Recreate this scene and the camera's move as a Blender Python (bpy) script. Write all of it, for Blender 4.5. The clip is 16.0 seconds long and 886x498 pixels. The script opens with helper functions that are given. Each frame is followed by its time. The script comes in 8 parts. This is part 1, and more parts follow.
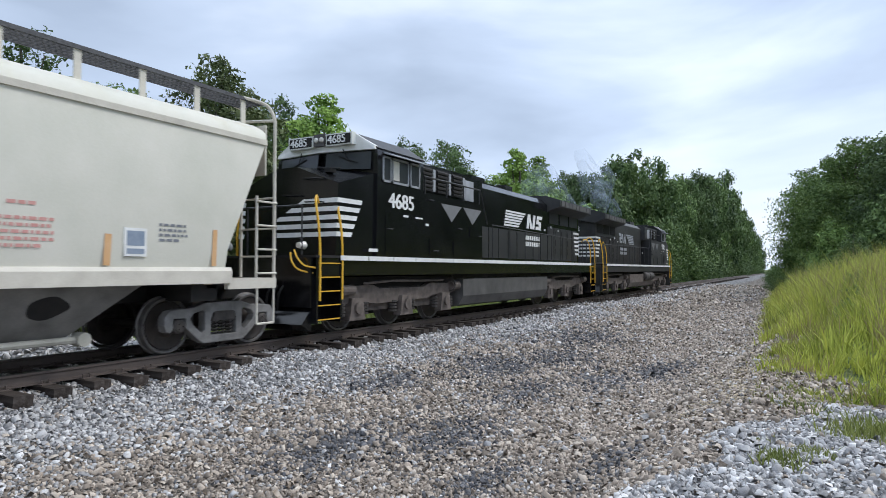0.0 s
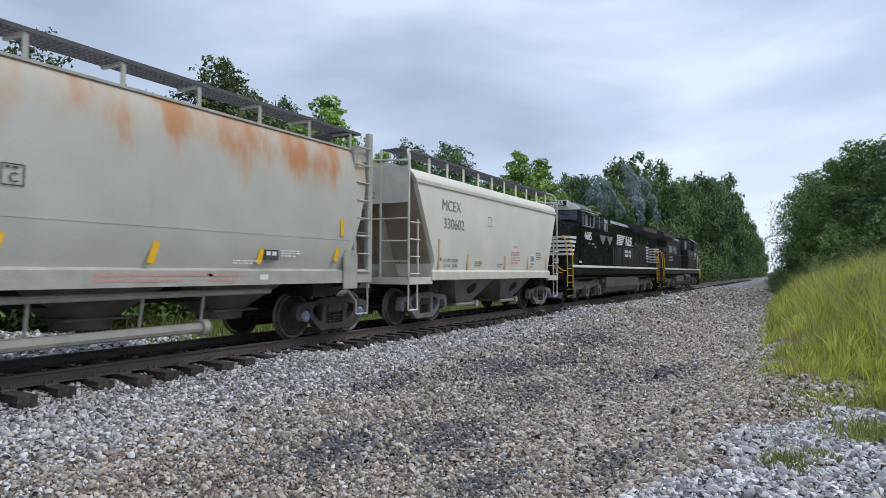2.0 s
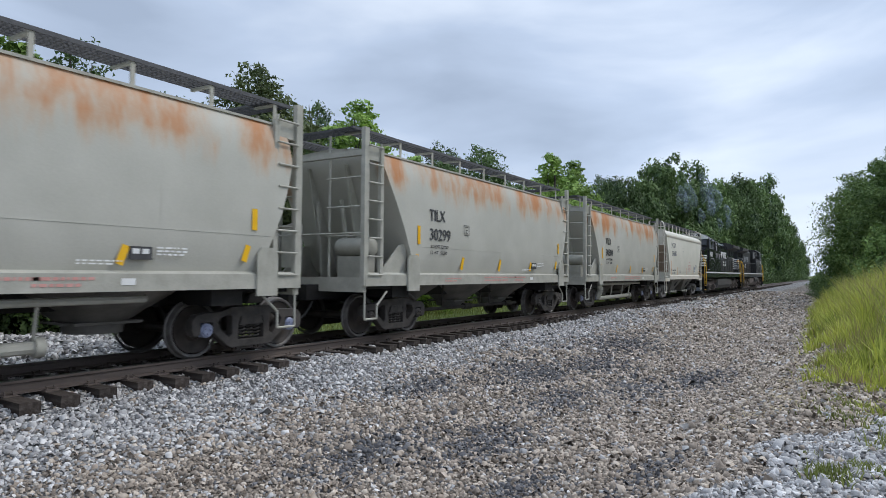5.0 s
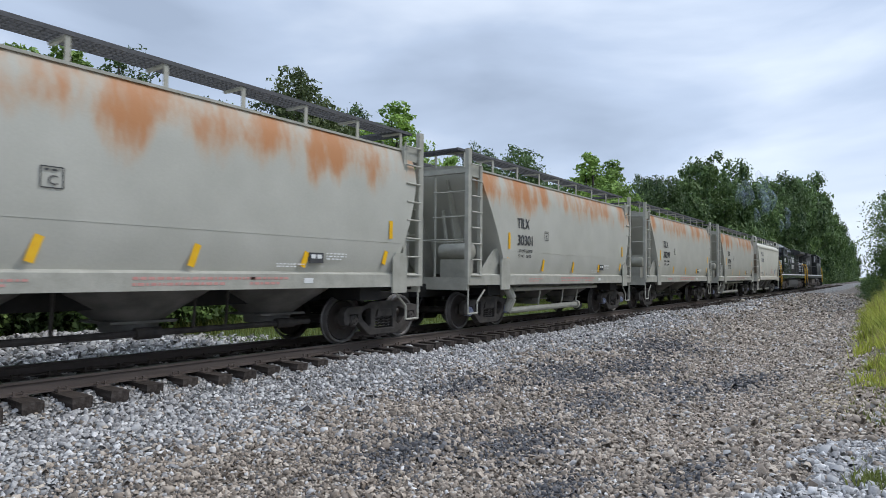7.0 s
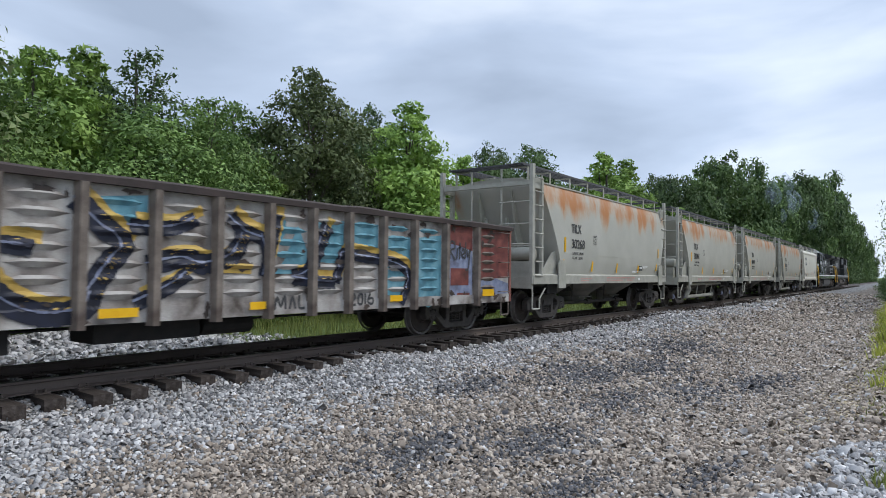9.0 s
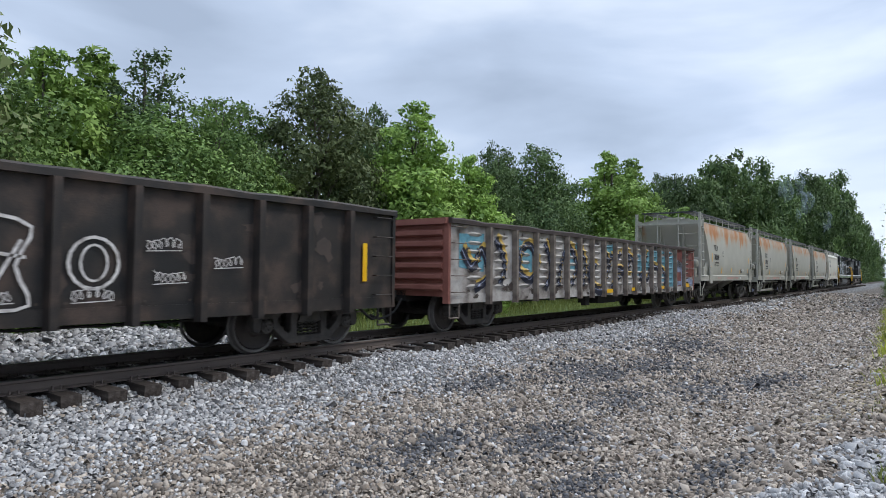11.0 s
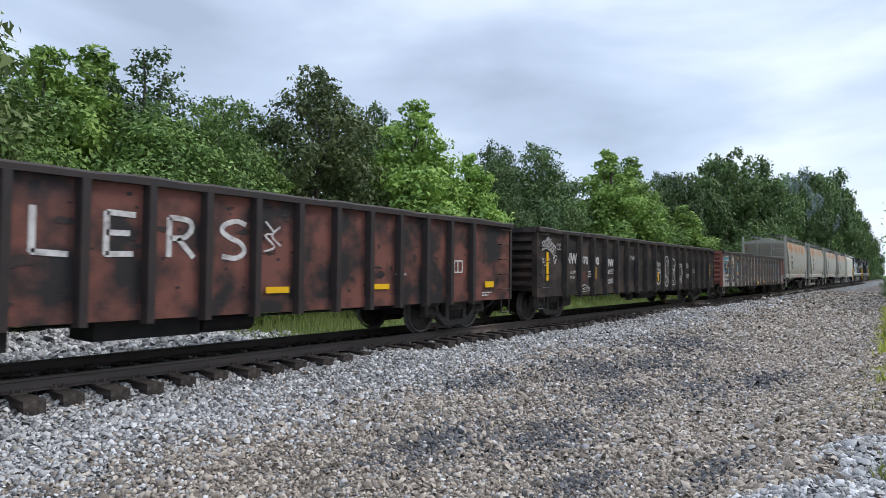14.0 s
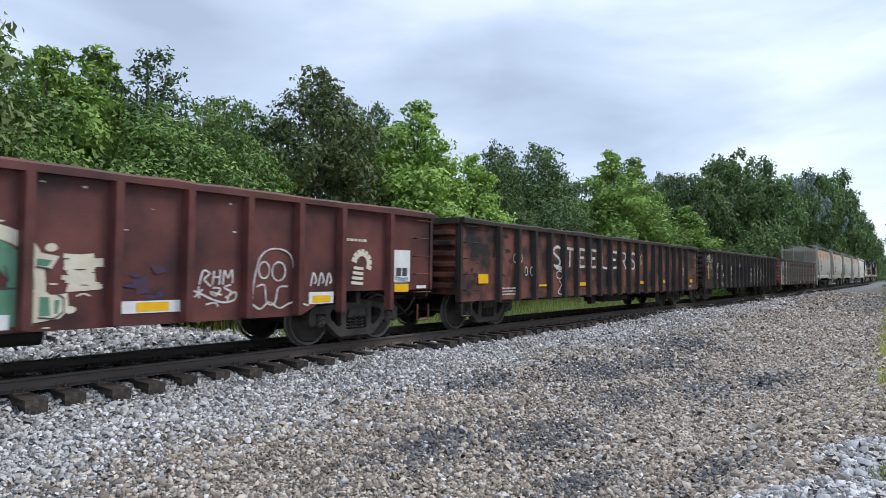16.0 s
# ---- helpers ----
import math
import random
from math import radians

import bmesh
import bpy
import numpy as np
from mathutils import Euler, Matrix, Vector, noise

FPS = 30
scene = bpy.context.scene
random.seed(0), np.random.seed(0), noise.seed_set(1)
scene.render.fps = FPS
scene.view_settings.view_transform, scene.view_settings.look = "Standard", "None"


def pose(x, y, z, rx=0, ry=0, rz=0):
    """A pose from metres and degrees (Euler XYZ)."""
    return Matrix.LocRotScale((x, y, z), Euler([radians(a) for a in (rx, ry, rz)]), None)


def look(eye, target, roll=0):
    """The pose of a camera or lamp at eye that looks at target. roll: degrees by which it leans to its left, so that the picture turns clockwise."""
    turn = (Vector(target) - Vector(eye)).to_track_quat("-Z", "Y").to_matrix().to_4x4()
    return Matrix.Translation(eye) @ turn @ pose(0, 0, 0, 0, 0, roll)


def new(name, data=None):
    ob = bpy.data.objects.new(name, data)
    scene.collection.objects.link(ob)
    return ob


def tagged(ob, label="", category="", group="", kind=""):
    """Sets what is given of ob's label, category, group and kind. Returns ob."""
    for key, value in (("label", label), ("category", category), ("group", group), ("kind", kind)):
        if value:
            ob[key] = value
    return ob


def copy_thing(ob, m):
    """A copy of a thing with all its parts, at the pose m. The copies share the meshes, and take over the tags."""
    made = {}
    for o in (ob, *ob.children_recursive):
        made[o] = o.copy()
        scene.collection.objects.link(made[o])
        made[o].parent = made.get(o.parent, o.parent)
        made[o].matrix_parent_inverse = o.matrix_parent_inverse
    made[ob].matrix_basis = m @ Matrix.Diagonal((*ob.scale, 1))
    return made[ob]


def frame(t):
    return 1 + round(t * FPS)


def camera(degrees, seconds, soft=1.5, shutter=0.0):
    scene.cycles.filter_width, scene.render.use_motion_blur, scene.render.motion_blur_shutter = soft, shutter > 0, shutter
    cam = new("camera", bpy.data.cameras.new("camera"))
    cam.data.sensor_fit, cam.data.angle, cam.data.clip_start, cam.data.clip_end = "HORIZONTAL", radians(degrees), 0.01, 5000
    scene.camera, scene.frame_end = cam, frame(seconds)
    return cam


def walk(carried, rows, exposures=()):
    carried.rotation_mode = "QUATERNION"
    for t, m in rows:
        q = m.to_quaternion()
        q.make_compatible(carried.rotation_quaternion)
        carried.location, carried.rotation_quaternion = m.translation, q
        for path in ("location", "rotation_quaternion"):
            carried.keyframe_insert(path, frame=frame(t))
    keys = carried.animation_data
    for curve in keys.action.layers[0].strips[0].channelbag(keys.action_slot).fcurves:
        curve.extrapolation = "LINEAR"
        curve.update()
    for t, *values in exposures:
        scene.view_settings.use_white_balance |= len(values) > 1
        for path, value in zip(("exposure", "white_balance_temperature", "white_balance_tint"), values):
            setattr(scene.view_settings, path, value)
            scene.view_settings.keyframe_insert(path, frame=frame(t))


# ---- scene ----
cam = camera(70.33, 16.0, soft=0.7, shutter=0.15)
PATH = [
    (0.0, pose(0.000, -0.000, 1.380, 91.82, -0.10, -60.86)),
    (0.5, pose(0.007, 0.005, 1.371, 91.88, -0.10, -60.85)),
    (1.0, pose(0.006, 0.019, 1.371, 91.89, -0.13, -60.87)),
    (1.5, pose(-0.008, 0.024, 1.370, 91.95, -0.18, -60.82)),
    (2.0, pose(-0.013, 0.022, 1.371, 92.00, -0.27, -60.69)),
    (2.5, pose(-0.032, 0.017, 1.371, 92.07, -0.27, -60.39)),
    (3.0, pose(-0.025, 0.022, 1.368, 92.08, -0.36, -60.18)),
    (3.5, pose(-0.031, 0.028, 1.376, 92.09, -0.38, -59.92)),
    (4.0, pose(-0.004, 0.037, 1.385, 92.12, -0.36, -59.59)),
    (6.5, pose(-0.025, 0.001, 1.392, 92.28, -0.51, -54.80)),
    (7.0, pose(-0.038, 0.001, 1.390, 92.24, -0.52, -54.45)),
    (7.5, pose(-0.046, 0.016, 1.383, 92.25, -0.54, -54.11)),
    (8.0, pose(-0.063, 0.008, 1.393, 92.22, -0.49, -53.75)),
    (8.5, pose(-0.075, 0.012, 1.388, 92.21, -0.57, -53.50)),
    (9.0, pose(-0.085, 0.016, 1.386, 92.21, -0.60, -53.32)),
    (11.5, pose(-0.226, 0.014, 1.379, 92.11, -0.64, -52.92)),
    (12.0, pose(-0.236, 0.026, 1.380, 92.06, -0.65, -52.94)),
    (12.5, pose(-0.235, 0.033, 1.375, 92.06, -0.61, -52.97)),
    (13.0, pose(-0.238, 0.027, 1.384, 92.00, -0.55, -53.02)),
    (13.5, pose(-0.235, 0.022, 1.383, 92.01, -0.54, -53.02)),
    (14.0, pose(-0.233, 0.021, 1.378, 91.99, -0.57, -52.99)),
    (14.5, pose(-0.230, 0.012, 1.379, 91.98, -0.58, -52.95)),
    (15.0, pose(-0.226, 0.010, 1.377, 92.00, -0.60, -52.89)),
    (15.5, pose(-0.221, 0.006, 1.376, 92.02, -0.60, -52.84)),
    (16.0, pose(-0.220, 0.007, 1.370, 92.04, -0.64, -52.75)),
]
EXPOSURES = [(0.0, 0.36), (0.5, 0.26), (1.0, 0.20), (2.0, 0.16), (3.5, 0.14), (7.0, 0.16), (9.0, 0.20), (12.5, 0.24), (14.5, 0.34), (16.0, 0.38)]
walk(cam, PATH, EXPOSURES)

# ---- world, sun, exposure ----
world = bpy.data.worlds.new("overcast_sky")
scene.world = world
world.use_nodes = True
wn, wl = world.node_tree.nodes, world.node_tree.links
wn.clear()
w_out = wn.new("ShaderNodeOutputWorld")
w_bg = wn.new("ShaderNodeBackground")
w_sky = wn.new("ShaderNodeTexSky")
w_sky.sky_type = "NISHITA"
w_sky.sun_disc = False
w_sky.sun_elevation, w_sky.sun_rotation = radians(50), radians(133)
w_mul = wn.new("ShaderNodeMix")
w_mul.data_type, w_mul.blend_type = "RGBA", "MULTIPLY"
w_mul.inputs[0].default_value = 1.0
w_mul.inputs[7].default_value = (0.1, 0.1, 0.1, 1)
wl.new(w_sky.outputs[0], w_mul.inputs[6])
w_tc = wn.new("ShaderNodeTexCoord")
w_map = wn.new("ShaderNodeMapping")
w_map.inputs["Scale"].default_value = (1.0, 1.0, 3.4)
w_map.inputs["Rotation"].default_value = (0, 0, radians(-28))
wl.new(w_tc.outputs["Generated"], w_map.inputs[0])
w_n1 = wn.new("ShaderNodeTexNoise")
w_n1.inputs["Scale"].default_value, w_n1.inputs["Detail"].default_value = 1.9, 6.0
w_n1.inputs["Roughness"].default_value, w_n1.inputs["Distortion"].default_value = 0.45, 0.3
wl.new(w_map.outputs[0], w_n1.inputs["Vector"])
w_ramp = wn.new("ShaderNodeValToRGB")
w_cr = w_ramp.color_ramp
w_cr.elements[0].position, w_cr.elements[0].color = 0.36, (0.40, 0.49, 0.645, 1)
w_cr.elements[1].position, w_cr.elements[1].color = 0.66, (0.80, 0.90, 1.06, 1)
w_e = w_cr.elements.new(0.5)
w_e.color = (0.53, 0.64, 0.83, 1)
wl.new(w_n1.outputs["Fac"], w_ramp.inputs[0])
w_mix = wn.new("ShaderNodeMix")
w_mix.data_type = "RGBA"
w_mix.inputs[0].default_value = 0.93
wl.new(w_mul.outputs[2], w_mix.inputs[6])
wl.new(w_ramp.outputs[0], w_mix.inputs[7])
wl.new(w_mix.outputs[2], w_bg.inputs[0])
w_bg.inputs[1].default_value = 1.0
# thinner cloud towards the sun
w_dot = wn.new("ShaderNodeVectorMath")
w_dot.operation = "DOT_PRODUCT"
w_dot.inputs[1].default_value = (0.95, 0.02, 0.27)
wl.new(w_tc.outputs["Generated"], w_dot.inputs[0])
w_glow = wn.new("ShaderNodeMapRange")
w_glow.inputs["From Min"].default_value, w_glow.inputs["From Max"].default_value = 0.86, 1.0
w_glow.inputs["To Min"].default_value, w_glow.inputs["To Max"].default_value = 0.93, 1.02
wl.new(w_dot.outputs["Value"], w_glow.inputs["Value"])
# an overcast sky is brightest overhead
w_sep = wn.new("ShaderNodeSeparateXYZ")
wl.new(w_tc.outputs["Generated"], w_sep.inputs[0])
w_top = wn.new("ShaderNodeMapRange")
w_top.interpolation_type = "SMOOTHSTEP"
w_top.inputs["From Min"].default_value, w_top.inputs["From Max"].default_value = 0.40, 1.0
w_top.inputs["To Min"].default_value, w_top.inputs["To Max"].default_value = 1.0, 1.9
wl.new(w_sep.outputs["Z"], w_top.inputs["Value"])
w_str = wn.new("ShaderNodeMath")
w_str.operation = "MULTIPLY"
wl.new(w_glow.outputs[0], w_str.inputs[0])
wl.new(w_top.outputs[0], w_str.inputs[1])
wl.new(w_str.outputs[0], w_bg.inputs[1])
wl.new(w_bg.outputs[0], w_out.inputs[0])

sun_data = bpy.data.lights.new("sun", "SUN")
sun_data.energy, sun_data.angle, sun_data.color = 1.5, radians(18), (1.0, 0.97, 0.92)
sun = new("sun", sun_data)
sun.matrix_basis = look((40, -38, 62), (0, 0, 0))

# ---- materials ----
MATS = {}


def material(name, colours, scale=3.0, rough=0.7, metal=0.0, bump=0.0, bump_scale=40.0, stretch=(1, 1, 1), spread=0.25, grain=0.12, space="Object", rand=0.0):
    """A surface of two or three colours mixed by noise at two scales, with fine relief."""
    m = bpy.data.materials.new(name)
    m.use_nodes = True
    n, l = m.node_tree.nodes, m.node_tree.links
    p = n["Principled BSDF"]
    p.inputs["Metallic"].default_value = metal
    tc = n.new("ShaderNodeTexCoord")
    mp = n.new("ShaderNodeMapping")
    mp.inputs["Scale"].default_value = stretch
    l.new(tc.outputs[space], mp.inputs[0])
    n1 = n.new("ShaderNodeTexNoise")
    n1.inputs["Scale"].default_value, n1.inputs["Detail"].default_value = scale, 5.0
    l.new(mp.outputs[0], n1.inputs["Vector"])
    r = n.new("ShaderNodeValToRGB")
    e = r.color_ramp.elements
    e[0].position, e[1].position = 0.5 - spread, 0.5 + spread
    e[0].color, e[1].color = (*colours[0], 1), (*colours[-1], 1)
    if len(colours) > 2:
        k = e.new(0.5)
        k.color = (*colours[1], 1)
    l.new(n1.outputs["Fac"], r.inputs[0])
    n2 = n.new("ShaderNodeTexNoise")
    n2.inputs["Scale"].default_value, n2.inputs["Detail"].default_value = bump_scale, 3.0
    l.new(tc.outputs[space], n2.inputs["Vector"])
    mul = n.new("ShaderNodeMix")
    mul.data_type, mul.blend_type = "RGBA", "OVERLAY"
    mul.inputs[0].default_value = grain
    l.new(r.outputs[0], mul.inputs[6])
    l.new(n2.outputs["Fac"], mul.inputs[7])
    last = mul.outputs[2]
    if rand:
        oi = n.new("ShaderNodeObjectInfo")
        geo = n.new("ShaderNodeNewGeometry")
        add = n.new("ShaderNodeMath")
        add.operation = "ADD"
        l.new(oi.outputs["Random"], add.inputs[0])
        l.new(geo.outputs["Random Per Island"], add.inputs[1])
        mr = n.new("ShaderNodeMapRange")
        mr.inputs["From Max"].default_value = 2.0
        mr.inputs["To Min"].default_value, mr.inputs["To Max"].default_value = 1 - rand, 1 + rand
        l.new(add.outputs[0], mr.inputs["Value"])
        hs = n.new("ShaderNodeHueSaturation")
        l.new(mr.outputs[0], hs.inputs["Value"])
        l.new(last, hs.inputs["Color"])
        last = hs.outputs[0]
    l.new(last, p.inputs["Base Color"])
    rr = n.new("ShaderNodeMapRange")
    rr.inputs["To Min"].default_value, rr.inputs["To Max"].default_value = max(rough - 0.12, 0.05), min(rough + 0.12, 1)
    l.new(n1.outputs["Fac"], rr.inputs["Value"])
    l.new(rr.outputs[0], p.inputs["Roughness"])
    if bump:
        b = n.new("ShaderNodeBump")
        b.inputs["Strength"].default_value, b.inputs["Distance"].default_value = bump, 0.02
        l.new(n2.outputs["Fac"], b.inputs["Height"])
        l.new(b.outputs[0], p.inputs["Normal"])
    MATS[name] = m
    return m


def stained(name, base, stain, z0, z1, stretch, low, high, rough=0.6, base2=None, scale=1.0):
    """Paint with rust stains that run down from the top edge."""
    m = material(name, [base, base2 or base], scale=1.2, rough=rough, bump=0.08, bump_scale=30, grain=0.06)
    n, l = m.node_tree.nodes, m.node_tree.links
    p = n["Principled BSDF"]
    tc = n.new("ShaderNodeTexCoord")
    mp = n.new("ShaderNodeMapping")
    mp.inputs["Scale"].default_value = stretch
    oi = n.new("ShaderNodeObjectInfo")
    comb = n.new("ShaderNodeCombineXYZ")
    mm = n.new("ShaderNodeMath")
    mm.operation, mm.inputs[1].default_value = "MULTIPLY", 37.0
    l.new(oi.outputs["Random"], mm.inputs[0])
    l.new(mm.outputs[0], comb.inputs[0])
    l.new(tc.outputs["Object"], mp.inputs[0])
    l.new(comb.outputs[0], mp.inputs["Location"])
    ns = n.new("ShaderNodeTexNoise")
    ns.inputs["Scale"].default_value, ns.inputs["Detail"].default_value = scale, 6.0
    ns.inputs["Roughness"].default_value = 0.6
    l.new(mp.outputs[0], ns.inputs["Vector"])
    sep = n.new("ShaderNodeSeparateXYZ")
    l.new(tc.outputs["Object"], sep.inputs[0])
    zr = n.new("ShaderNodeMapRange")
    zr.inputs["From Min"].default_value, zr.inputs["From Max"].default_value = z0, z1
    zr.inputs["To Min"].default_value, zr.inputs["To Max"].default_value = -0.28, 0.10
    l.new(sep.outputs["Z"], zr.inputs["Value"])
    ad = n.new("ShaderNodeMath")
    ad.operation = "ADD"
    l.new(ns.outputs["Fac"], ad.inputs[0])
    l.new(zr.outputs[0], ad.inputs[1])
    st = n.new("ShaderNodeMapRange")
    st.interpolation_type = "SMOOTHSTEP"
    st.inputs["From Min"].default_value, st.inputs["From Max"].default_value = low, high
    st.inputs["To Max"].default_value = 0.92
    l.new(ad.outputs[0], st.inputs["Value"])
    ab = n.new("ShaderNodeMath")
    ab.operation = "ABSOLUTE"
    l.new(sep.outputs["Y"], ab.inputs[0])
    sd = n.new("ShaderNodeMapRange")
    sd.inputs["From Min"].default_value, sd.inputs["From Max"].default_value = 1.22, 1.4
    l.new(ab.outputs[0], sd.inputs["Value"])
    both = n.new("ShaderNodeMath")
    both.operation = "MULTIPLY"
    l.new(st.outputs[0], both.inputs[0])
    l.new(sd.outputs[0], both.inputs[1])
    mx = n.new("ShaderNodeMix")
    mx.data_type = "RGBA"
    l.new(both.outputs[0], mx.inputs[0])
    old = p.inputs["Base Color"].links[0].from_socket
    l.new(old, mx.inputs[6])
    tone = n.new("ShaderNodeValToRGB")
    tone.color_ramp.elements[0].position, tone.color_ramp.elements[0].color = 0.2, (*[0.18 * a + 0.82 * b for a, b in zip(base, (stain[0] * 1.15, stain[1] * 1.45, stain[2] * 1.6))], 1)
    tone.color_ramp.elements[1].position, tone.color_ramp.elements[1].color = 1.0, (*stain, 1)
    l.new(both.outputs[0], tone.inputs[0])
    l.new(tone.outputs[0], mx.inputs[7])
    l.new(mx.outputs[2], p.inputs["Base Color"])
    return m


grey_paint = stained("hopper_grey_paint", (0.43, 0.42, 0.365), (0.47, 0.165, 0.034), 2.50, 3.45, (1.0, 1.0, 0.34), 0.42, 0.72, base2=(0.52, 0.505, 0.445), scale=1.35)
cream_paint = stained("hopper_cream_paint", (0.57, 0.56, 0.475), (0.50, 0.36, 0.22), 2.6, 4.2, (1.3, 1.3, 0.22), 0.48, 0.86, base2=(0.68, 0.65, 0.57))
grey_steel = material("grey_painted_steel", [(0.32, 0.31, 0.262), (0.46, 0.445, 0.385)], 4, 0.6, bump=0.1)
cream_steel = material("cream_painted_steel", [(0.52, 0.48, 0.41), (0.68, 0.64, 0.55)], 3, 0.6, bump=0.1)
tan_dirt = material("dusty_end_sheet", [(0.24, 0.17, 0.12), (0.45, 0.38, 0.30)], 1.2, 0.85, bump=0.15)
grating = material("grey_grating", [(0.05, 0.05, 0.055), (0.11, 0.11, 0.118)], 20, 0.7)
truck_steel = material("grimy_cast_steel", [(0.022, 0.019, 0.017), (0.085, 0.074, 0.066)], 6, 0.75, bump=0.3, bump_scale=25)
truck_grey = material("dusty_grey_cast_steel", [(0.11, 0.105, 0.10), (0.25, 0.243, 0.235)], 6, 0.7, bump=0.3, bump_scale=25)
wheel_mat = material("brown_wheel_steel", [(0.025, 0.019, 0.016), (0.065, 0.053, 0.046)], 5, 0.6, bump=0.1)
tread_mat = material("polished_wheel_rim", [(0.10, 0.09, 0.085), (0.20, 0.19, 0.18)], 9, 0.5, 0.3)
cap_blue = material("blue_bearing_cap", [(0.16, 0.19, 0.30), (0.28, 0.30, 0.40)], 9, 0.5)
under_mat = material("black_underframe", [(0.008, 0.008, 0.008), (0.025, 0.022, 0.02)], 6, 0.75, bump=0.2)
loco_black = material("gloss_black_loco_paint", [(0.0035, 0.0035, 0.004), (0.009, 0.009, 0.010)], 1.4, 0.18, bump=0.012, bump_scale=5)
loco_old = material("faded_black_loco_paint", [(0.014, 0.014, 0.015), (0.042, 0.041, 0.040)], 2.4, 0.5, bump=0.05)
loco_truck = material("dusty_loco_truck", [(0.055, 0.044, 0.038), (0.19, 0.155, 0.135)], 5, 0.75, bump=0.3, bump_scale=25)
tank_grey = material("dark_grey_fuel_tank", [(0.05, 0.048, 0.046), (0.12, 0.115, 0.11)], 2.4, 0.6, bump=0.1)
white_paint = material("white_paint", [(0.68, 0.68, 0.66), (0.82, 0.82, 0.80)], 6, 0.6)
brow_white = material("chalky_white_brow_paint", [(0.62, 0.62, 0.58), (0.76, 0.76, 0.72)], 5, 0.6, bump=0.05)
roof_grey = material("pale_grey_cab_roof", [(0.28, 0.29, 0.31), (0.42, 0.43, 0.46)], 3, 0.45)
grey_triangle = material("grey_painted_triangle", [(0.15, 0.15, 0.155), (0.22, 0.22, 0.225)], 6, 0.5)
yellow_paint = material("yellow_paint", [(0.75, 0.40, 0.02), (0.85, 0.50, 0.05)], 6, 0.5)
yellow_tape = material("yellow_reflective_tape", [(0.80, 0.42, 0.01), (0.88, 0.52, 0.02)], 9, 0.35)
orange_tape = material("faded_orange_tape", [(0.60, 0.33, 0.14), (0.68, 0.42, 0.22)], 6, 0.6)
ink_black = material("black_stencil_paint", [(0.03, 0.03, 0.035), (0.07, 0.07, 0.07)], 9, 0.7)
ink_grey = material("grey_stencil_paint", [(0.16, 0.17, 0.19), (0.22, 0.23, 0.25)], 9, 0.7)
ink_red = material("faded_red_stencil", [(0.55, 0.25, 0.22), (0.62, 0.34, 0.30)], 9, 0.7)
ink_blue = material("blue_label", [(0.20, 0.25, 0.33), (0.28, 0.33, 0.40)], 9, 0.6)
glass_dark = material("dark_cab_glass", [(0.035, 0.038, 0.042), (0.06, 0.064, 0.07)], 2, 0.08)
lamp_glass = material("headlight_glass", [(0.60, 0.58, 0.52), (0.75, 0.72, 0.66)], 9, 0.12)
gon_black = material("rusty_black_gondola_paint", [(0.007, 0.006, 0.006), (0.022, 0.016, 0.013), (0.058, 0.037, 0.028)], 1.9, 0.6, bump=0.16, spread=0.14, grain=0.3)
gon_red = material("oxide_red_gondola_paint", [(0.012, 0.009, 0.009), (0.088, 0.032, 0.024), (0.175, 0.060, 0.042)], 1.7, 0.65, bump=0.16, spread=0.11, grain=0.3)
gon_maroon = material("maroon_gondola_paint", [(0.036, 0.011, 0.011), (0.098, 0.026, 0.022), (0.150, 0.044, 0.036)], 1.6, 0.6, bump=0.12, spread=0.2, grain=0.2)
gon_rib_dark = material("sooty_rib_paint", [(0.011, 0.009, 0.009), (0.042, 0.025, 0.021)], 3, 0.65, bump=0.12)
gon_white = material("weathered_white_overpaint", [(0.07, 0.052, 0.042), (0.33, 0.30, 0.275), (0.52, 0.50, 0.47)], 2.2, 0.75, bump=0.15, spread=0.2, grain=0.25)
gon_rib_brown = material("rusty_brown_rib", [(0.055, 0.035, 0.028), (0.24, 0.20, 0.165)], 4, 0.75, bump=0.15)
gon_rim_brown = material("dark_brown_top_rail", [(0.022, 0.015, 0.013), (0.055, 0.036, 0.032)], 3, 0.7, bump=0.15)
gon_end_red = material("faded_red_gondola_end", [(0.19, 0.06, 0.045), (0.30, 0.12, 0.09)], 2, 0.7, bump=0.1)
spray_navy = material("navy_spray_paint", [(0.004, 0.005, 0.011), (0.014, 0.018, 0.042)], 5, 0.55)
spray_yellow = material("ochre_spray_paint", [(0.42, 0.26, 0.05), (0.58, 0.40, 0.10)], 5, 0.6)
spray_cyan = material("cyan_spray_paint", [(0.05, 0.12, 0.15), (0.10, 0.27, 0.34), (0.22, 0.40, 0.46)], 4, 0.6)
spray_lilac = material("pale_blue_spray_paint", [(0.07, 0.06, 0.08), (0.20, 0.23, 0.34), (0.36, 0.38, 0.47)], 4, 0.6)
spray_red = material("red_spray_paint", [(0.045, 0.018, 0.016), (0.17, 0.045, 0.038), (0.27, 0.085, 0.065)], 4, 0.6)
chalk_white = material("chalky_white_paint", [(0.28, 0.25, 0.235), (0.58, 0.55, 0.53), (0.72, 0.69, 0.66)], 9, 0.8)
spray_green = material("green_spray_paint", [(0.06, 0.17, 0.10), (0.13, 0.28, 0.18)], 3, 0.6)
spray_cream = material("cream_spray_paint", [(0.58, 0.52, 0.40), (0.70, 0.65, 0.52)], 5, 0.7)
rail_steel = material("brown_rail_steel", [(0.085, 0.065, 0.056), (0.15, 0.118, 0.10)], 3, 0.7, bump=0.1, stretch=(0.3, 4, 4))
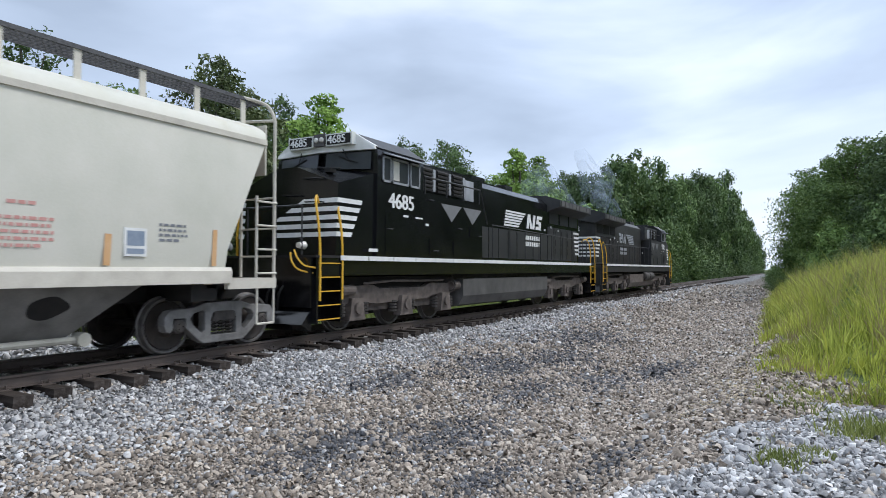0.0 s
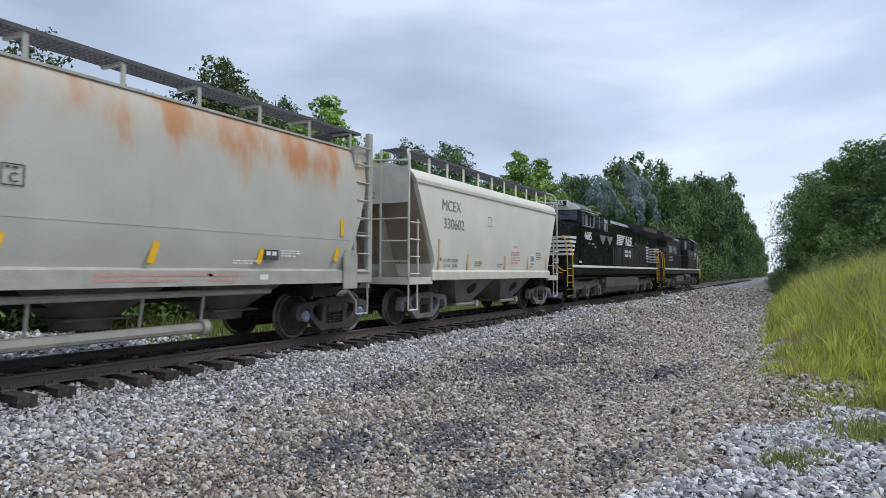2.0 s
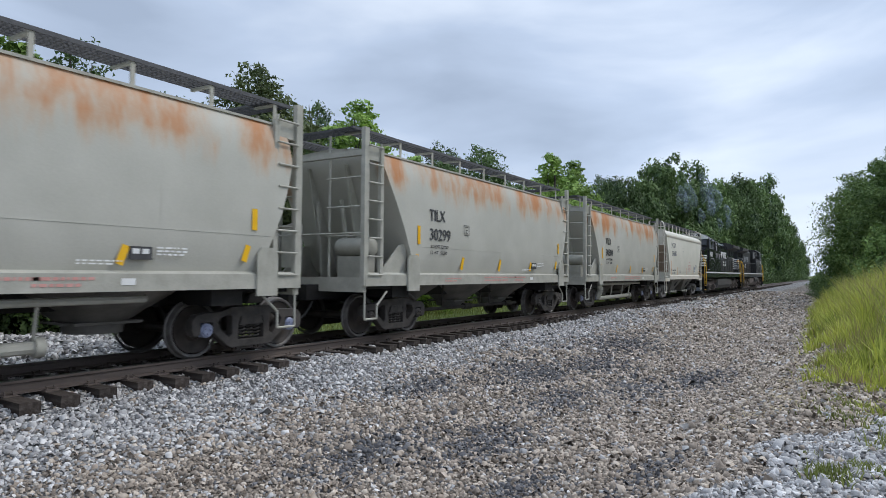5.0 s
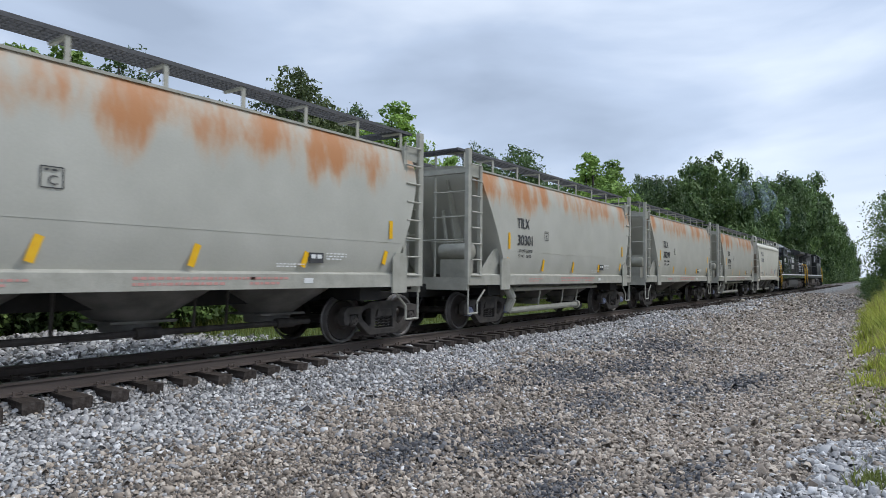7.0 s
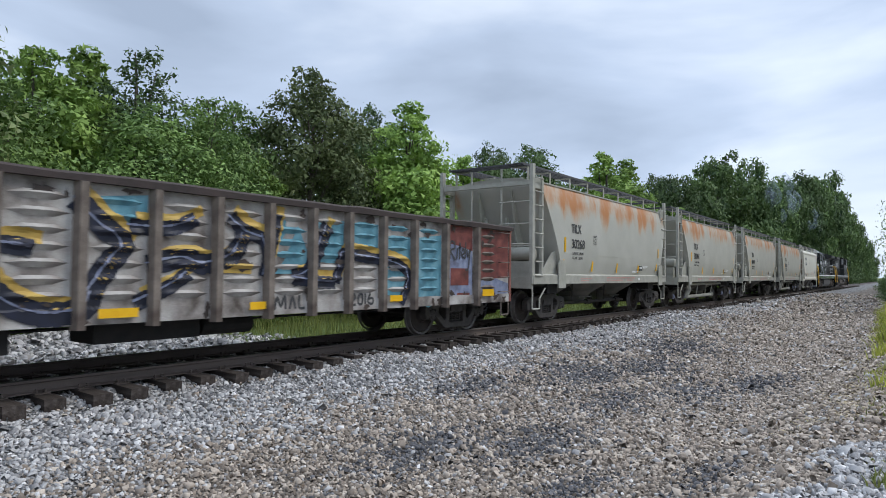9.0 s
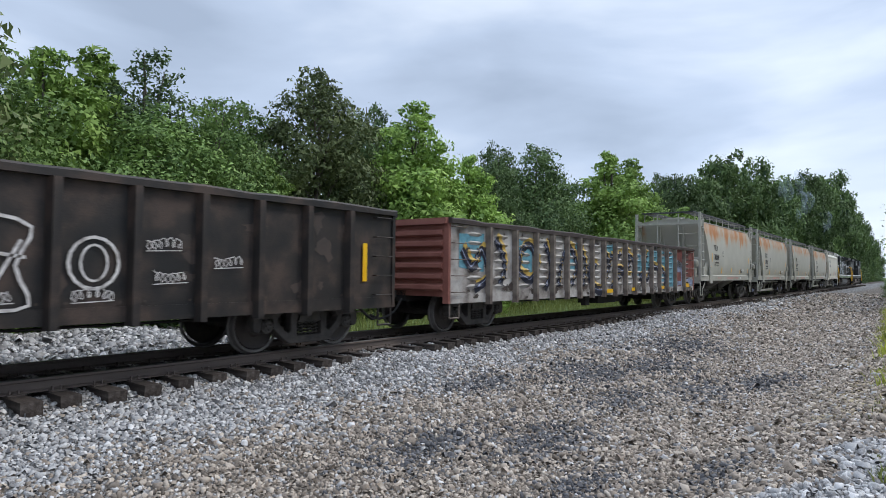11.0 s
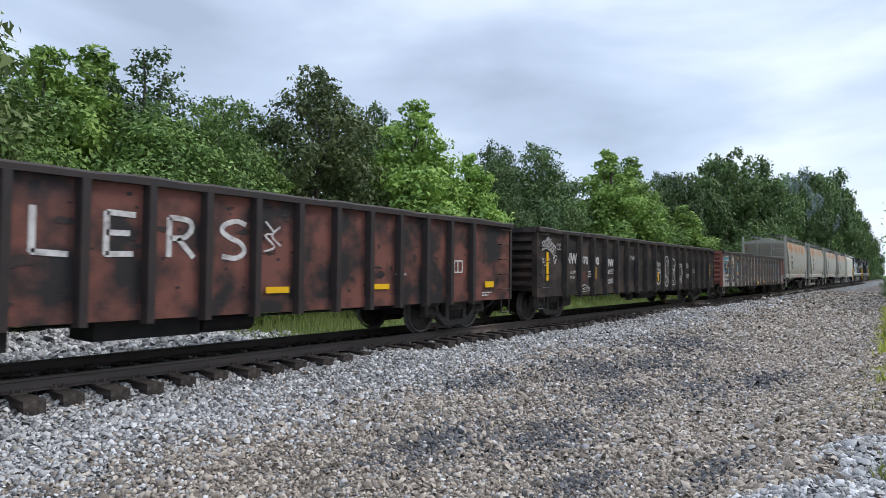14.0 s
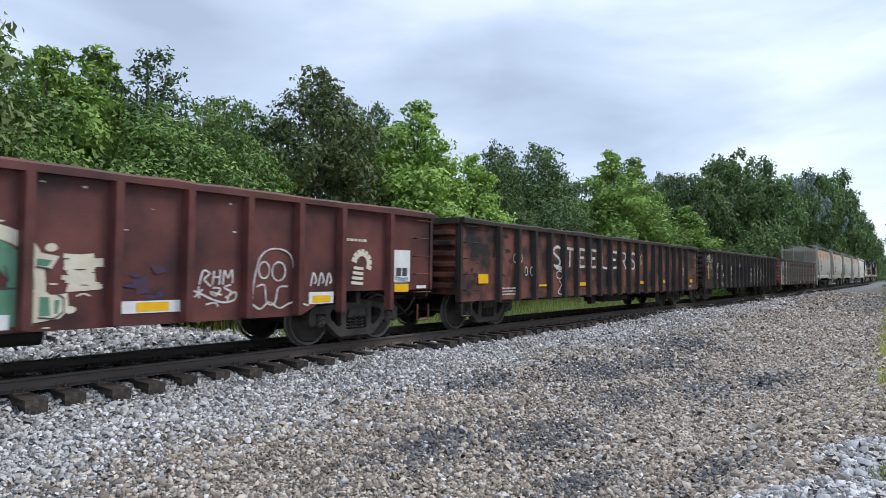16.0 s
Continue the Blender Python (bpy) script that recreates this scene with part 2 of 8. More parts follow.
rail_head = material("worn_rail_head", [(0.10, 0.095, 0.09), (0.20, 0.19, 0.18)], 3, 0.4, 0.7, stretch=(0.2, 6, 6))
tie_wood = material("creosoted_tie_wood", [(0.022, 0.016, 0.013), (0.050, 0.037, 0.030), (0.10, 0.085, 0.075)], 3, 0.85, bump=0.5, bump_scale=30, stretch=(6, 0.6, 6), rand=0.35)
faded_blue = material("faded_blue_spray_paint", [(0.09, 0.028, 0.028), (0.055, 0.03, 0.06), (0.04, 0.04, 0.10)], 5, 0.65)
for m_ in (under_mat,):
    m_.node_tree.nodes["Principled BSDF"].inputs["Specular IOR Level"].default_value = 0.35

# ---- mesh helpers ----
TRACK_Y = 9.65


def box(bm, x0, x1, y0, y1, z0, z1, mi=0):
    v = [bm.verts.new(p) for p in ((x0, y0, z0), (x1, y0, z0), (x1, y1, z0), (x0, y1, z0), (x0, y0, z1), (x1, y0, z1), (x1, y1, z1), (x0, y1, z1))]
    for f in ((0, 3, 2, 1), (4, 5, 6, 7), (0, 1, 5, 4), (1, 2, 6, 5), (2, 3, 7, 6), (3, 0, 4, 7)):
        bm.faces.new([v[i] for i in f]).material_index = mi


def prism(bm, poly, a, b, axis="y", mi=0):
    """A polygon of the two other axes, in their order, pulled from a to b along axis."""
    def at(p, c):
        return {"y": (p[0], c, p[1]), "x": (c, p[0], p[1]), "z": (p[0], p[1], c)}[axis]
    lo = [bm.verts.new(at(p, a)) for p in poly]
    hi = [bm.verts.new(at(p, b)) for p in poly]
    k = len(poly)
    bm.faces.new(lo).material_index = mi
    bm.faces.new(hi[::-1]).material_index = mi
    for i in range(k):
        bm.faces.new((lo[i], hi[i], hi[(i + 1) % k], lo[(i + 1) % k])).material_index = mi


def rod(bm, p, q, r, seg=8, r2=None, mi=0):
    p, q = Vector(p), Vector(q)
    r2 = r if r2 is None else r2
    d = (q - p).normalized()
    a = d.orthogonal().normalized()
    b = d.cross(a)
    rings = []
    for c, rad in ((p, r), (q, r2)):
        rings.append([bm.verts.new(c + (a * math.cos(t) + b * math.sin(t)) * rad) for t in [2 * math.pi * i / seg for i in range(seg)]])
    for i in range(seg):
        bm.faces.new((rings[0][i], rings[0][(i + 1) % seg], rings[1][(i + 1) % seg], rings[1][i])).material_index = mi
    bm.faces.new(rings[0][::-1]).material_index = mi
    bm.faces.new(rings[1]).material_index = mi


def pipe(bm, pts, r, seg=6, mi=0):
    for p, q in zip(pts, pts[1:]):
        rod(bm, p, q, r, seg, mi=mi)


def lathe(bm, c, prof, seg=24, axis="y", mi=0, closed=True):
    """A profile of (along, radius) turned about axis through c; closed at both ends."""
    rings = []
    for s, r in prof:
        ring = []
        for i in range(seg):
            t = 2 * math.pi * i / seg
            u, w = r * math.cos(t), r * math.sin(t)
            o = {"y": (u, s, w), "x": (s, u, w), "z": (u, w, s)}[axis]
            ring.append(bm.verts.new(Vector(c) + Vector(o)))
        rings.append(ring)
    for a, b in zip(rings, rings[1:]):
        for i in range(seg):
            bm.faces.new((a[i], a[(i + 1) % seg], b[(i + 1) % seg], b[i])).material_index = mi
    if closed:
        bm.faces.new(rings[0][::-1]).material_index = mi
        bm.faces.new(rings[-1]).material_index = mi


def finish(bm, name, mats, smooth=False, bevel=0.0):
    if bevel:
        es = [e for e in bm.edges if len(e.link_faces) == 2 and e.calc_face_angle(0) > 0.6]
        bmesh.ops.bevel(bm, geom=es, offset=bevel, segments=2, affect="EDGES", profile=0.6)
    bmesh.ops.recalc_face_normals(bm, faces=bm.faces)
    me = bpy.data.meshes.new(name)
    bm.to_mesh(me)
    bm.free()
    for m in (mats if isinstance(mats, (list, tuple)) else [mats]):
        me.materials.append(m)
    if smooth:
        me.shade_smooth()
        me.set_sharp_from_angle(angle=radians(35))
    return me


def part(name, bm, mats, parent, label="", smooth=False, bevel=0.0):
    ob = new(name, finish(bm, name, mats, smooth, bevel) if isinstance(bm, bmesh.types.BMesh) else bm)
    ob.parent = parent
    if label:
        tagged(ob, label)
    return ob


def quick(name, mats, parent, fn, label="", smooth=False, bevel=0.0):
    bm = bmesh.new()
    fn(bm)
    return part(name, bm, mats, parent, label, smooth, bevel)


def lettering(text, size, mat, parent, m, name="lettering", bold=0.0, shear=0.0, wide=1.0):
    cu = bpy.data.curves.new(name, "FONT")
    cu.body, cu.size, cu.extrude, cu.shear = text, size, 0.002, shear
    tmp = bpy.data.objects.new(name, cu)
    scene.collection.objects.link(tmp)
    me = bpy.data.meshes.new_from_object(tmp.evaluated_get(bpy.context.evaluated_depsgraph_get()))
    bpy.data.objects.remove(tmp)
    bpy.data.curves.remove(cu)
    if bold:
        bm = bmesh.new()
        for k in (0, -1, 1):
            b0 = len(bm.verts)
            bm.from_mesh(me)
            bm.verts.ensure_lookup_table()
            bmesh.ops.translate(bm, verts=bm.verts[b0:], vec=(k * bold, abs(k) * 0.3 * bold, -0.0008 * (k + 1)))
        bm.to_mesh(me)
        bm.free()
    me.transform(m @ Matrix.Diagonal((wide, 1, 1, 1)))
    me.materials.clear()
    me.materials.append(mat)
    ob = new(name, me)
    ob.parent = parent
    return ob


def near_side(x, y, z):
    return pose(x, y, z, 90, 0, 0)


def stroke(bm, pts, w, y, mi=0):
    """A flat ribbon of width w along points (x, z) on the plane y."""
    pts = [Vector((p[0], p[1])) for p in pts]
    L, R = [], []
    for i, p in enumerate(pts):
        d = (pts[min(i + 1, len(pts) - 1)] - pts[max(i - 1, 0)]).normalized()
        nrm = Vector((-d.y, d.x)) * (w / 2)
        L.append(p + nrm)
        R.append(p - nrm)
    lo = [bm.verts.new((q.x, y, q.y)) for q in L]
    hi = [bm.verts.new((q.x, y, q.y)) for q in R]
    for i in range(len(pts) - 1):
        bm.faces.new((lo[i], lo[i + 1], hi[i + 1], hi[i])).material_index = mi


def curve_pts(pts, n=5):
    """A smooth line through points."""
    out = []
    for i in range(len(pts) - 1):
        p0, p1, p2, p3 = (Vector(pts[max(min(j, len(pts) - 1), 0)]) for j in (i - 1, i, i + 1, i + 2))
        for k in range(n):
            t = k / n
            out.append(0.5 * ((2 * p1) + (p2 - p0) * t + (2 * p0 - 5 * p1 + 4 * p2 - p3) * t * t + (3 * p1 - p0 - 3 * p2 + p3) * t ** 3))
    out.append(Vector(pts[-1]))
    return out


def bars(bm, x, z, w, h, y, rows=2, seed=0, mi=0):
    """Lines of writing too small to read, as bars."""
    rnd = random.Random(seed)
    lh = h / rows
    for r in range(rows):
        cx = x
        while cx < x + w * (1 if r < rows - 1 else 0.7):
            ww = min(rnd.uniform(0.03, 0.11), x + w - cx)
            if ww < 0.015:
                break
            z1 = z + h - r * lh
            stroke(bm, [(cx, z1 - lh * 0.35), (cx + ww, z1 - lh * 0.35)], lh * 0.5, y, mi)
            cx += ww + 0.025


# ---- ground ----
def smooth01(a, b, v):
    t = np.clip((v - a) / (b - a), 0, 1)
    return t * t * (3 - 2 * t)


SECT_Y = [-40, -12, -4, -0.6, 0.35, 1.1, 1.9, 2.8, 4.2, 5.6, 7.0, 8.0, 8.4, 8.75, 10.6, 11.4, 12.6, 14.0, 17, 40]
SECT_Z = [2.2, 1.3, 0.6, 0.05, -0.10, -0.45, -0.78, -0.88, -0.84, -0.70, -0.54, -0.40, -0.33, -0.262, -0.262, -0.36, -0.62, -0.72, -0.6, 0.5]


def hills(x, y):
    return (np.sin(x * 0.9 + 1.3 * np.sin(y * 0.7)) * np.sin(y * 1.1 + 0.8 * np.sin(x * 0.6)) * 0.035
            + np.sin(x * 2.7 + y * 1.9) * np.sin(y * 3.1 - x * 1.2) * 0.014)


def ground_z(x, y):
    x, y = np.asarray(x, float), np.asarray(y, float)
    z = np.interp(y, SECT_Y, SECT_Z)
    # the bank beside the ditch rises ahead of the crossing
    bank = smooth01(6.5, 22, x) * smooth01(0.5, -3.5, y)
    z = z - (1 - smooth01(5, 18, x)) * smooth01(0.2, -3, y) * np.maximum(z + 0.12, 0) + bank * 0.55
    # the gravel pad of the crossing
    edge = 1.15 - (x - 4.3) * 0.34
    pad = smooth01(0.9, -0.25, y - edge) * (1 - smooth01(9, 13, x))
    z = z * (1 - pad) + pad * (-0.16)
    # far along the line the ditch runs out
    far = smooth01(35, 80, x)
    z = np.where((y < 8.3) & (y > 0.3), z * (1 - far) + far * np.maximum(z, -0.45), z)
    # uneven shoulder at the ties
    bumpy = smooth01(8.6, 7.6, y) + smooth01(10.8, 11.6, y)
    z = z + hills(x, y) * np.clip(bumpy, 0, 1) * 1.3
    # heap of ballast pushed over the tie ends and the loose heap behind the track
    z = z + 0.17 * np.exp(-((x - 9.0) / 1.0) ** 2 - ((y - 7.9) / 0.7) ** 2)
    z = z + 0.17 * np.exp(-((x - 27.5) / 4.0) ** 2 - ((y - 7.9) / 0.7) ** 2)
    z = z + 0.42 * smooth01(11.5, 8.0, x) * smooth01(11.9, 13.6, y) * smooth01(20, 16, y)
    return z


def ground_material():
    m = bpy.data.materials.new("gravel_and_grass_ground")
    m.use_nodes = True
    n, l = m.node_tree.nodes, m.node_tree.links
    p = n["Principled BSDF"]
    p.inputs["Roughness"].default_value = 0.9
    tc = n.new("ShaderNodeTexCoord")
    sep = n.new("ShaderNodeSeparateXYZ")
    l.new(tc.outputs["Object"], sep.inputs[0])

    def noise_at(scale, detail=4, rough=0.55):
        k = n.new("ShaderNodeTexNoise")
        k.inputs["Scale"].default_value, k.inputs["Detail"].default_value, k.inputs["Roughness"].default_value = scale, detail, rough
        l.new(tc.outputs["Object"], k.inputs["Vector"])
        return k.outputs["Fac"]

    def math_(op, a, b):
        k = n.new("ShaderNodeMath")
        k.operation = op
        for i, v in enumerate((a, b)):
            if isinstance(v, (int, float)):
                k.inputs[i].default_value = v
            else:
                l.new(v, k.inputs[i])
        return k.outputs[0]

    def range_(v, a, b, c=0.0, d=1.0):
        k = n.new("ShaderNodeMapRange")
        k.interpolation_type = "SMOOTHSTEP"
        for nm, q in (("From Min", a), ("From Max", b), ("To Min", c), ("To Max", d)):
            k.inputs[nm].default_value = q
        l.new(v, k.inputs["Value"])
        return k.outputs[0]

    def mix_(f, a, b):
        k = n.new("ShaderNodeMix")
        k.data_type = "RGBA"
        l.new(f, k.inputs[0])
        for i, v in ((6, a), (7, b)):
            if isinstance(v, tuple):
                k.inputs[i].default_value = (*v, 1)
            else:
                l.new(v, k.inputs[i])
        return k.outputs[2]

    big, mid = noise_at(0.55), noise_at(2.2)
    vor = n.new("ShaderNodeTexVoronoi")
    vor.inputs["Scale"].default_value = 20
    l.new(tc.outputs["Object"], vor.inputs["Vector"])
    stone = n.new("ShaderNodeValToRGB")
    stone.color_ramp.elements[0].color, stone.color_ramp.elements[1].color = (0.05, 0.05, 0.05, 1), (0.36, 0.355, 0.35, 1)
    l.new(vor.outputs["Color"], stone.inputs[0])
    brown = n.new("ShaderNodeValToRGB")
    brown.color_ramp.elements[0].color, brown.color_ramp.elements[1].color = (0.04, 0.033, 0.026, 1), (0.30, 0.255, 0.21, 1)
    l.new(vor.outputs["Color"], brown.inputs[0])
    yw = math_("ADD", sep.outputs["Y"], math_("MULTIPLY", math_("SUBTRACT", big, 0.5), 3.4))
    fine = range_(yw, 5.2, 6.8)
    col = mix_(fine, brown.outputs[0], stone.outputs[0])
    # soil with fines in the ditch
    soil = math_("MULTIPLY", range_(mid, 0.42, 0.62), range_(math_("ABSOLUTE", math_("SUBTRACT", yw, 3.2), 0), 2.4, 0.8))
    col = mix_(math_("MULTIPLY", soil, 0.55), col, (0.16, 0.125, 0.095))
    # clay of the bank's cut
    cut = math_("MULTIPLY", range_(yw, 2.0, 1.2), range_(yw, -0.8, 0.2))
    col = mix_(math_("MULTIPLY", cut, 0.8), col, mix_(mid, (0.15, 0.10, 0.06), (0.36, 0.27, 0.16)))
    # grey pad of the crossing
    edge = math_("ADD", math_("ADD", sep.outputs["Y"], math_("MULTIPLY", sep.outputs["X"], 0.34)), math_("MULTIPLY", math_("SUBTRACT", mid, 0.5), 0.8))
    pad = math_("MULTIPLY", range_(edge, 2.95, 2.4), range_(sep.outputs["X"], 11, 9.5))
    col = mix_(pad, col, stone.outputs[0])
    # grass on the bank and behind the track
    gr = n.new("ShaderNodeValToRGB")
    gr.color_ramp.elements[0].color, gr.color_ramp.elements[1].color = (0.05, 0.08, 0.02, 1), (0.16, 0.22, 0.05, 1)
    l.new(noise_at(6), gr.inputs[0])
    g1 = math_("MULTIPLY", range_(yw, 0.2, -0.8), range_(sep.outputs["X"], 7, 10))
    g2 = math_("MULTIPLY", range_(yw, 12.6, 13.6), range_(math_("ADD", sep.outputs["X"], math_("MULTIPLY", big, 3.0)), 11.2, 12.8))
    g3 = range_(sep.outputs["Y"], 18.0, 20.0)
    g4 = range_(sep.outputs["Y"], -7.0, -9.0)
    for g in (g1, g2, g3, g4):
        col = mix_(g, col, gr.outputs[0])
    l.new(col, p.inputs["Base Color"])
    b = n.new("ShaderNodeBump")
    b.inputs["Strength"].default_value, b.inputs["Distance"].default_value = 0.9, 0.05
    l.new(vor.outputs["Distance"], b.inputs["Height"])
    l.new(b.outputs[0], p.inputs["Normal"])
    return m


def axis_steps(stops):
    out = []
    for a, b, s in stops:
        out += list(np.arange(a, b - 1e-6, s))
    return np.array(out + [stops[-1][1]])


def build_ground():
    xs = axis_steps([(-900, -60, 120), (-60, -8, 6), (-8, 16, 0.25), (16, 46, 0.8), (46, 130, 4), (130, 400, 30), (400, 2500, 300)])
    ys = axis_steps([(-900, -60, 120), (-60, -12, 6), (-12, -2, 0.6), (-2, 9, 0.2), (9, 20, 0.6), (20, 60, 5), (60, 900, 120)])
    gx, gy = np.meshgrid(xs, ys, indexing="ij")
    gz = ground_z(gx, gy)
    me = bpy.data.meshes.new("ground")
    nx, ny = len(xs), len(ys)
    idx = np.arange(nx * ny).reshape(nx, ny)
    faces = np.stack([idx[:-1, :-1], idx[1:, :-1], idx[1:, 1:], idx[:-1, 1:]], -1).reshape(-1, 4)
    me.from_pydata(np.stack([gx, gy, gz], -1).reshape(-1, 3).tolist(), [], faces.tolist())
    me.materials.append(ground_material())
    me.shade_smooth()
    tagged(new("ground", me), "grey and brown gravel ground with a shallow ditch and grassy bank", "ground", kind="structure")


build_ground()


def stuff_mesh(name, verts, faces_per, count, mats, label, category, smooth=False):
    """Joined pieces: verts (count, k, 3) and the faces of one piece."""
    k = verts.shape[1]
    f = np.asarray(faces_per)
    allf = (f[None] + (np.arange(count) * k)[:, None, None]).reshape(-1, f.shape[1])
    me = bpy.data.meshes.new(name)
    me.vertices.add(count * k)
    me.vertices.foreach_set("co", verts.astype(np.float32).ravel())
    nl = allf.shape[1]
    me.loops.add(allf.size)
    me.loops.foreach_set("vertex_index", allf.astype(np.int32).ravel())
    me.polygons.add(len(allf))
    me.polygons.foreach_set("loop_start", (np.arange(len(allf)) * nl).astype(np.int32))
    me.update(calc_edges=True)
    me.materials.append(mats)
    if smooth:
        me.shade_smooth()
    return me


# ---- track ----
def build_track():
    track = tagged(new("railway_track"), "single railway track on dark wooden ties in grey ballast", "railway track", kind="structure")
    prof = [(-0.07, -0.172), (0.07, -0.172), (0.07, -0.16), (0.014, -0.14), (0.010, -0.05), (0.036, -0.038), (0.037, -0.008), (0.028, 0.0), (-0.028, 0.0), (-0.037, -0.008), (-0.036, -0.038), (-0.010, -0.05), (-0.014, -0.14), (-0.07, -0.16)]
    for sgn in (-1, 1):
        yc = TRACK_Y + sgn * 0.7535
        bm = bmesh.new()
        for a, b in ((-40, 0), (0, 12), (12, 24), (24, 60), (60, 400), (400, 900)):
            prism(bm, [(yc + p[0], p[1]) for p in prof], a, b, "x")
        for f in bm.faces:
            if f.calc_center_median().z > -0.012:
                f.material_index = 1
        part("rail", bm, [rail_steel, rail_head], track)
    rnd = random.Random(5)
    variants = []
    for k in range(4):
        bm = bmesh.new()
        h = 0.118 + rnd.uniform(-0.006, 0.006)
        box(bm, -h, h, -1.32, 1.32, -0.355, -0.176)
        for v in bm.verts:
            v.co += Vector((rnd.uniform(-0.012, 0.012), rnd.uniform(-0.03, 0.03), rnd.uniform(-0.006, 0.0)))
        variants.append(finish(bm, "tie", tie_wood, bevel=0.012))
    bm = bmesh.new()
    for s in (-1, 1):
        box(bm, -0.09, 0.09, s * 0.7535 - 0.17, s * 0.7535 + 0.17, -0.176, -0.163)
        for dx, dy in ((-0.055, -0.092), (0.055, -0.092), (-0.05, 0.092), (0.05, 0.092), (-0.06, -0.14)):
            box(bm, dx - 0.009, dx + 0.009, s * 0.7535 + dy * s - 0.009, s * 0.7535 + dy * s + 0.009, -0.17, -0.115)
            box(bm, dx - 0.014, dx + 0.014, s * 0.7535 + dy * s - 0.018, s * 0.7535 + dy * s + 0.018, -0.125, -0.112)
    plate = finish(bm, "tie_plates", rail_steel)
    x = -6.0
    while x < 150:
        m = pose(x, TRACK_Y + rnd.gauss(0, 0.05), rnd.uniform(-0.008, 0.002), 0, 0, rnd.gauss(0, 0.8))
        t = new("tie", variants[rnd.randrange(4)])
        t.parent, t.matrix_basis = track, m
        if x < 45:
            q = new("tie_plates", plate)
            q.parent, q.matrix_basis = t, pose(0, TRACK_Y - m.translation.y, 0)
        x += 0.515 + rnd.uniform(-0.035, 0.035)


build_track()

# ---- train: trucks and wheels ----
TRAIN, WHEELS = [], []
WHEEL_R = 0.457


def wheelset_mesh(r, caps, cap_mat):
    bm = bmesh.new()
    rod(bm, (0, -0.98, 0), (0, 0.98, 0), 0.085, 10)
    for s in (-1, 1):
        prof = [(0.66, r + 0.026), (0.69, r + 0.026), (0.70, r), (0.785, r - 0.006), (0.795, r - 0.012), (0.79, r - 0.045), (0.775, r - 0.06)]
        lathe(bm, (0, 0, 0), [(s * a, b) for a, b in prof] if s > 0 else [(s * a, b) for a, b in prof[::-1]], 28, mi=1, closed=False)
        web = [(0.70, r - 0.06), (0.775, r - 0.075), (0.75, r - 0.13), (0.765, 0.19), (0.81, 0.15), (0.81, 0.085)]
        lathe(bm, (0, 0, 0), [(s * a, b) for a, b in web] if s > 0 else [(s * a, b) for a, b in web[::-1]], 28, closed=False)
        if caps:
            lathe(bm, (0, 0, 0), [(s * 0.93, 0.115), (s * 1.10, 0.115), (s * 1.115, 0.09), (s * 1.13, 0.085)], 14, mi=2)
            for k in range(3):
                a = 2 * math.pi * k / 3
                c = Vector((0.05 * math.cos(a), s * 1.13, 0.05 * math.sin(a)))
                rod(bm, c, c + Vector((0, s * 0.025, 0)), 0.017, 6, mi=2)
    return finish(bm, "wheelset", [wheel_mat, tread_mat, cap_mat], smooth=True)


WHEELSET_BLUE = wheelset_mesh(WHEEL_R, True, cap_blue)
WHEELSET_GREY = wheelset_mesh(WHEEL_R, True, truck_steel)
WHEELSET_LOCO = wheelset_mesh(0.52, False, truck_steel)


def sideframe_mesh(mat):
    """One steel casting: bearing jaws at both ends, a window for the springs and two beside it."""
    right = [(0.0, 0.14), (0.42, 0.14), (0.52, 0.20), (0.70, 0.36), (0.77, 0.42), (0.78, 0.58), (1.00, 0.58), (1.01, 0.42), (1.05, 0.36), (1.14, 0.38), (1.17, 0.48), (1.16, 0.62), (1.08, 0.71), (0.90, 0.735), (0.64, 0.74), (0.40, 0.81), (0.0, 0.82)]
    outer = right + [(-x, z) for x, z in right[-2:0:-1]]
    side_window = [(0.40, 0.36), (0.46, 0.32), (0.64, 0.47), (0.68, 0.57), (0.62, 0.64), (0.45, 0.69), (0.40, 0.66)]
    loops = [outer, side_window, [(-x, z) for x, z in side_window], [(-0.27, 0.27), (0.27, 0.27), (0.27, 0.53), (0.23, 0.64), (-0.23, 0.64), (-0.27, 0.53)]]
    bm = bmesh.new()
    edges = []
    for lp in loops:
        vs = [bm.verts.new((x, -0.085, z)) for x, z in lp]
        edges += [bm.edges.new((vs[k], vs[(k + 1) % len(vs)])) for k in range(len(vs))]
    bmesh.ops.triangle_fill(bm, use_beauty=True, use_dissolve=False, edges=edges)
    r = bmesh.ops.extrude_face_region(bm, geom=list(bm.faces))
    bmesh.ops.translate(bm, verts=[v for v in r["geom"] if isinstance(v, bmesh.types.BMVert)], vec=(0, 0.17, 0))
    return finish(bm, "sideframe", mat, bevel=0.018)


def spring_mesh():
    bm = bmesh.new()
    for cx in (-0.155, 0.0, 0.155):
        turns, n = 4.0, 40
        pts = [(cx + 0.062 * math.cos(2 * math.pi * turns * i / n), 0.062 * math.sin(2 * math.pi * turns * i / n), 0.265 + 0.23 * i / n) for i in range(n + 1)]
        pipe(bm, pts, 0.017, 5)
    box(bm, -0.25, 0.25, -0.085, 0.085, 0.50, 0.53)
    return finish(bm, "spring_nest", truck_steel, smooth=True)


SIDEFRAME = {m.name: sideframe_mesh(m) for m in (truck_steel, truck_grey)}
SPRINGS = spring_mesh()


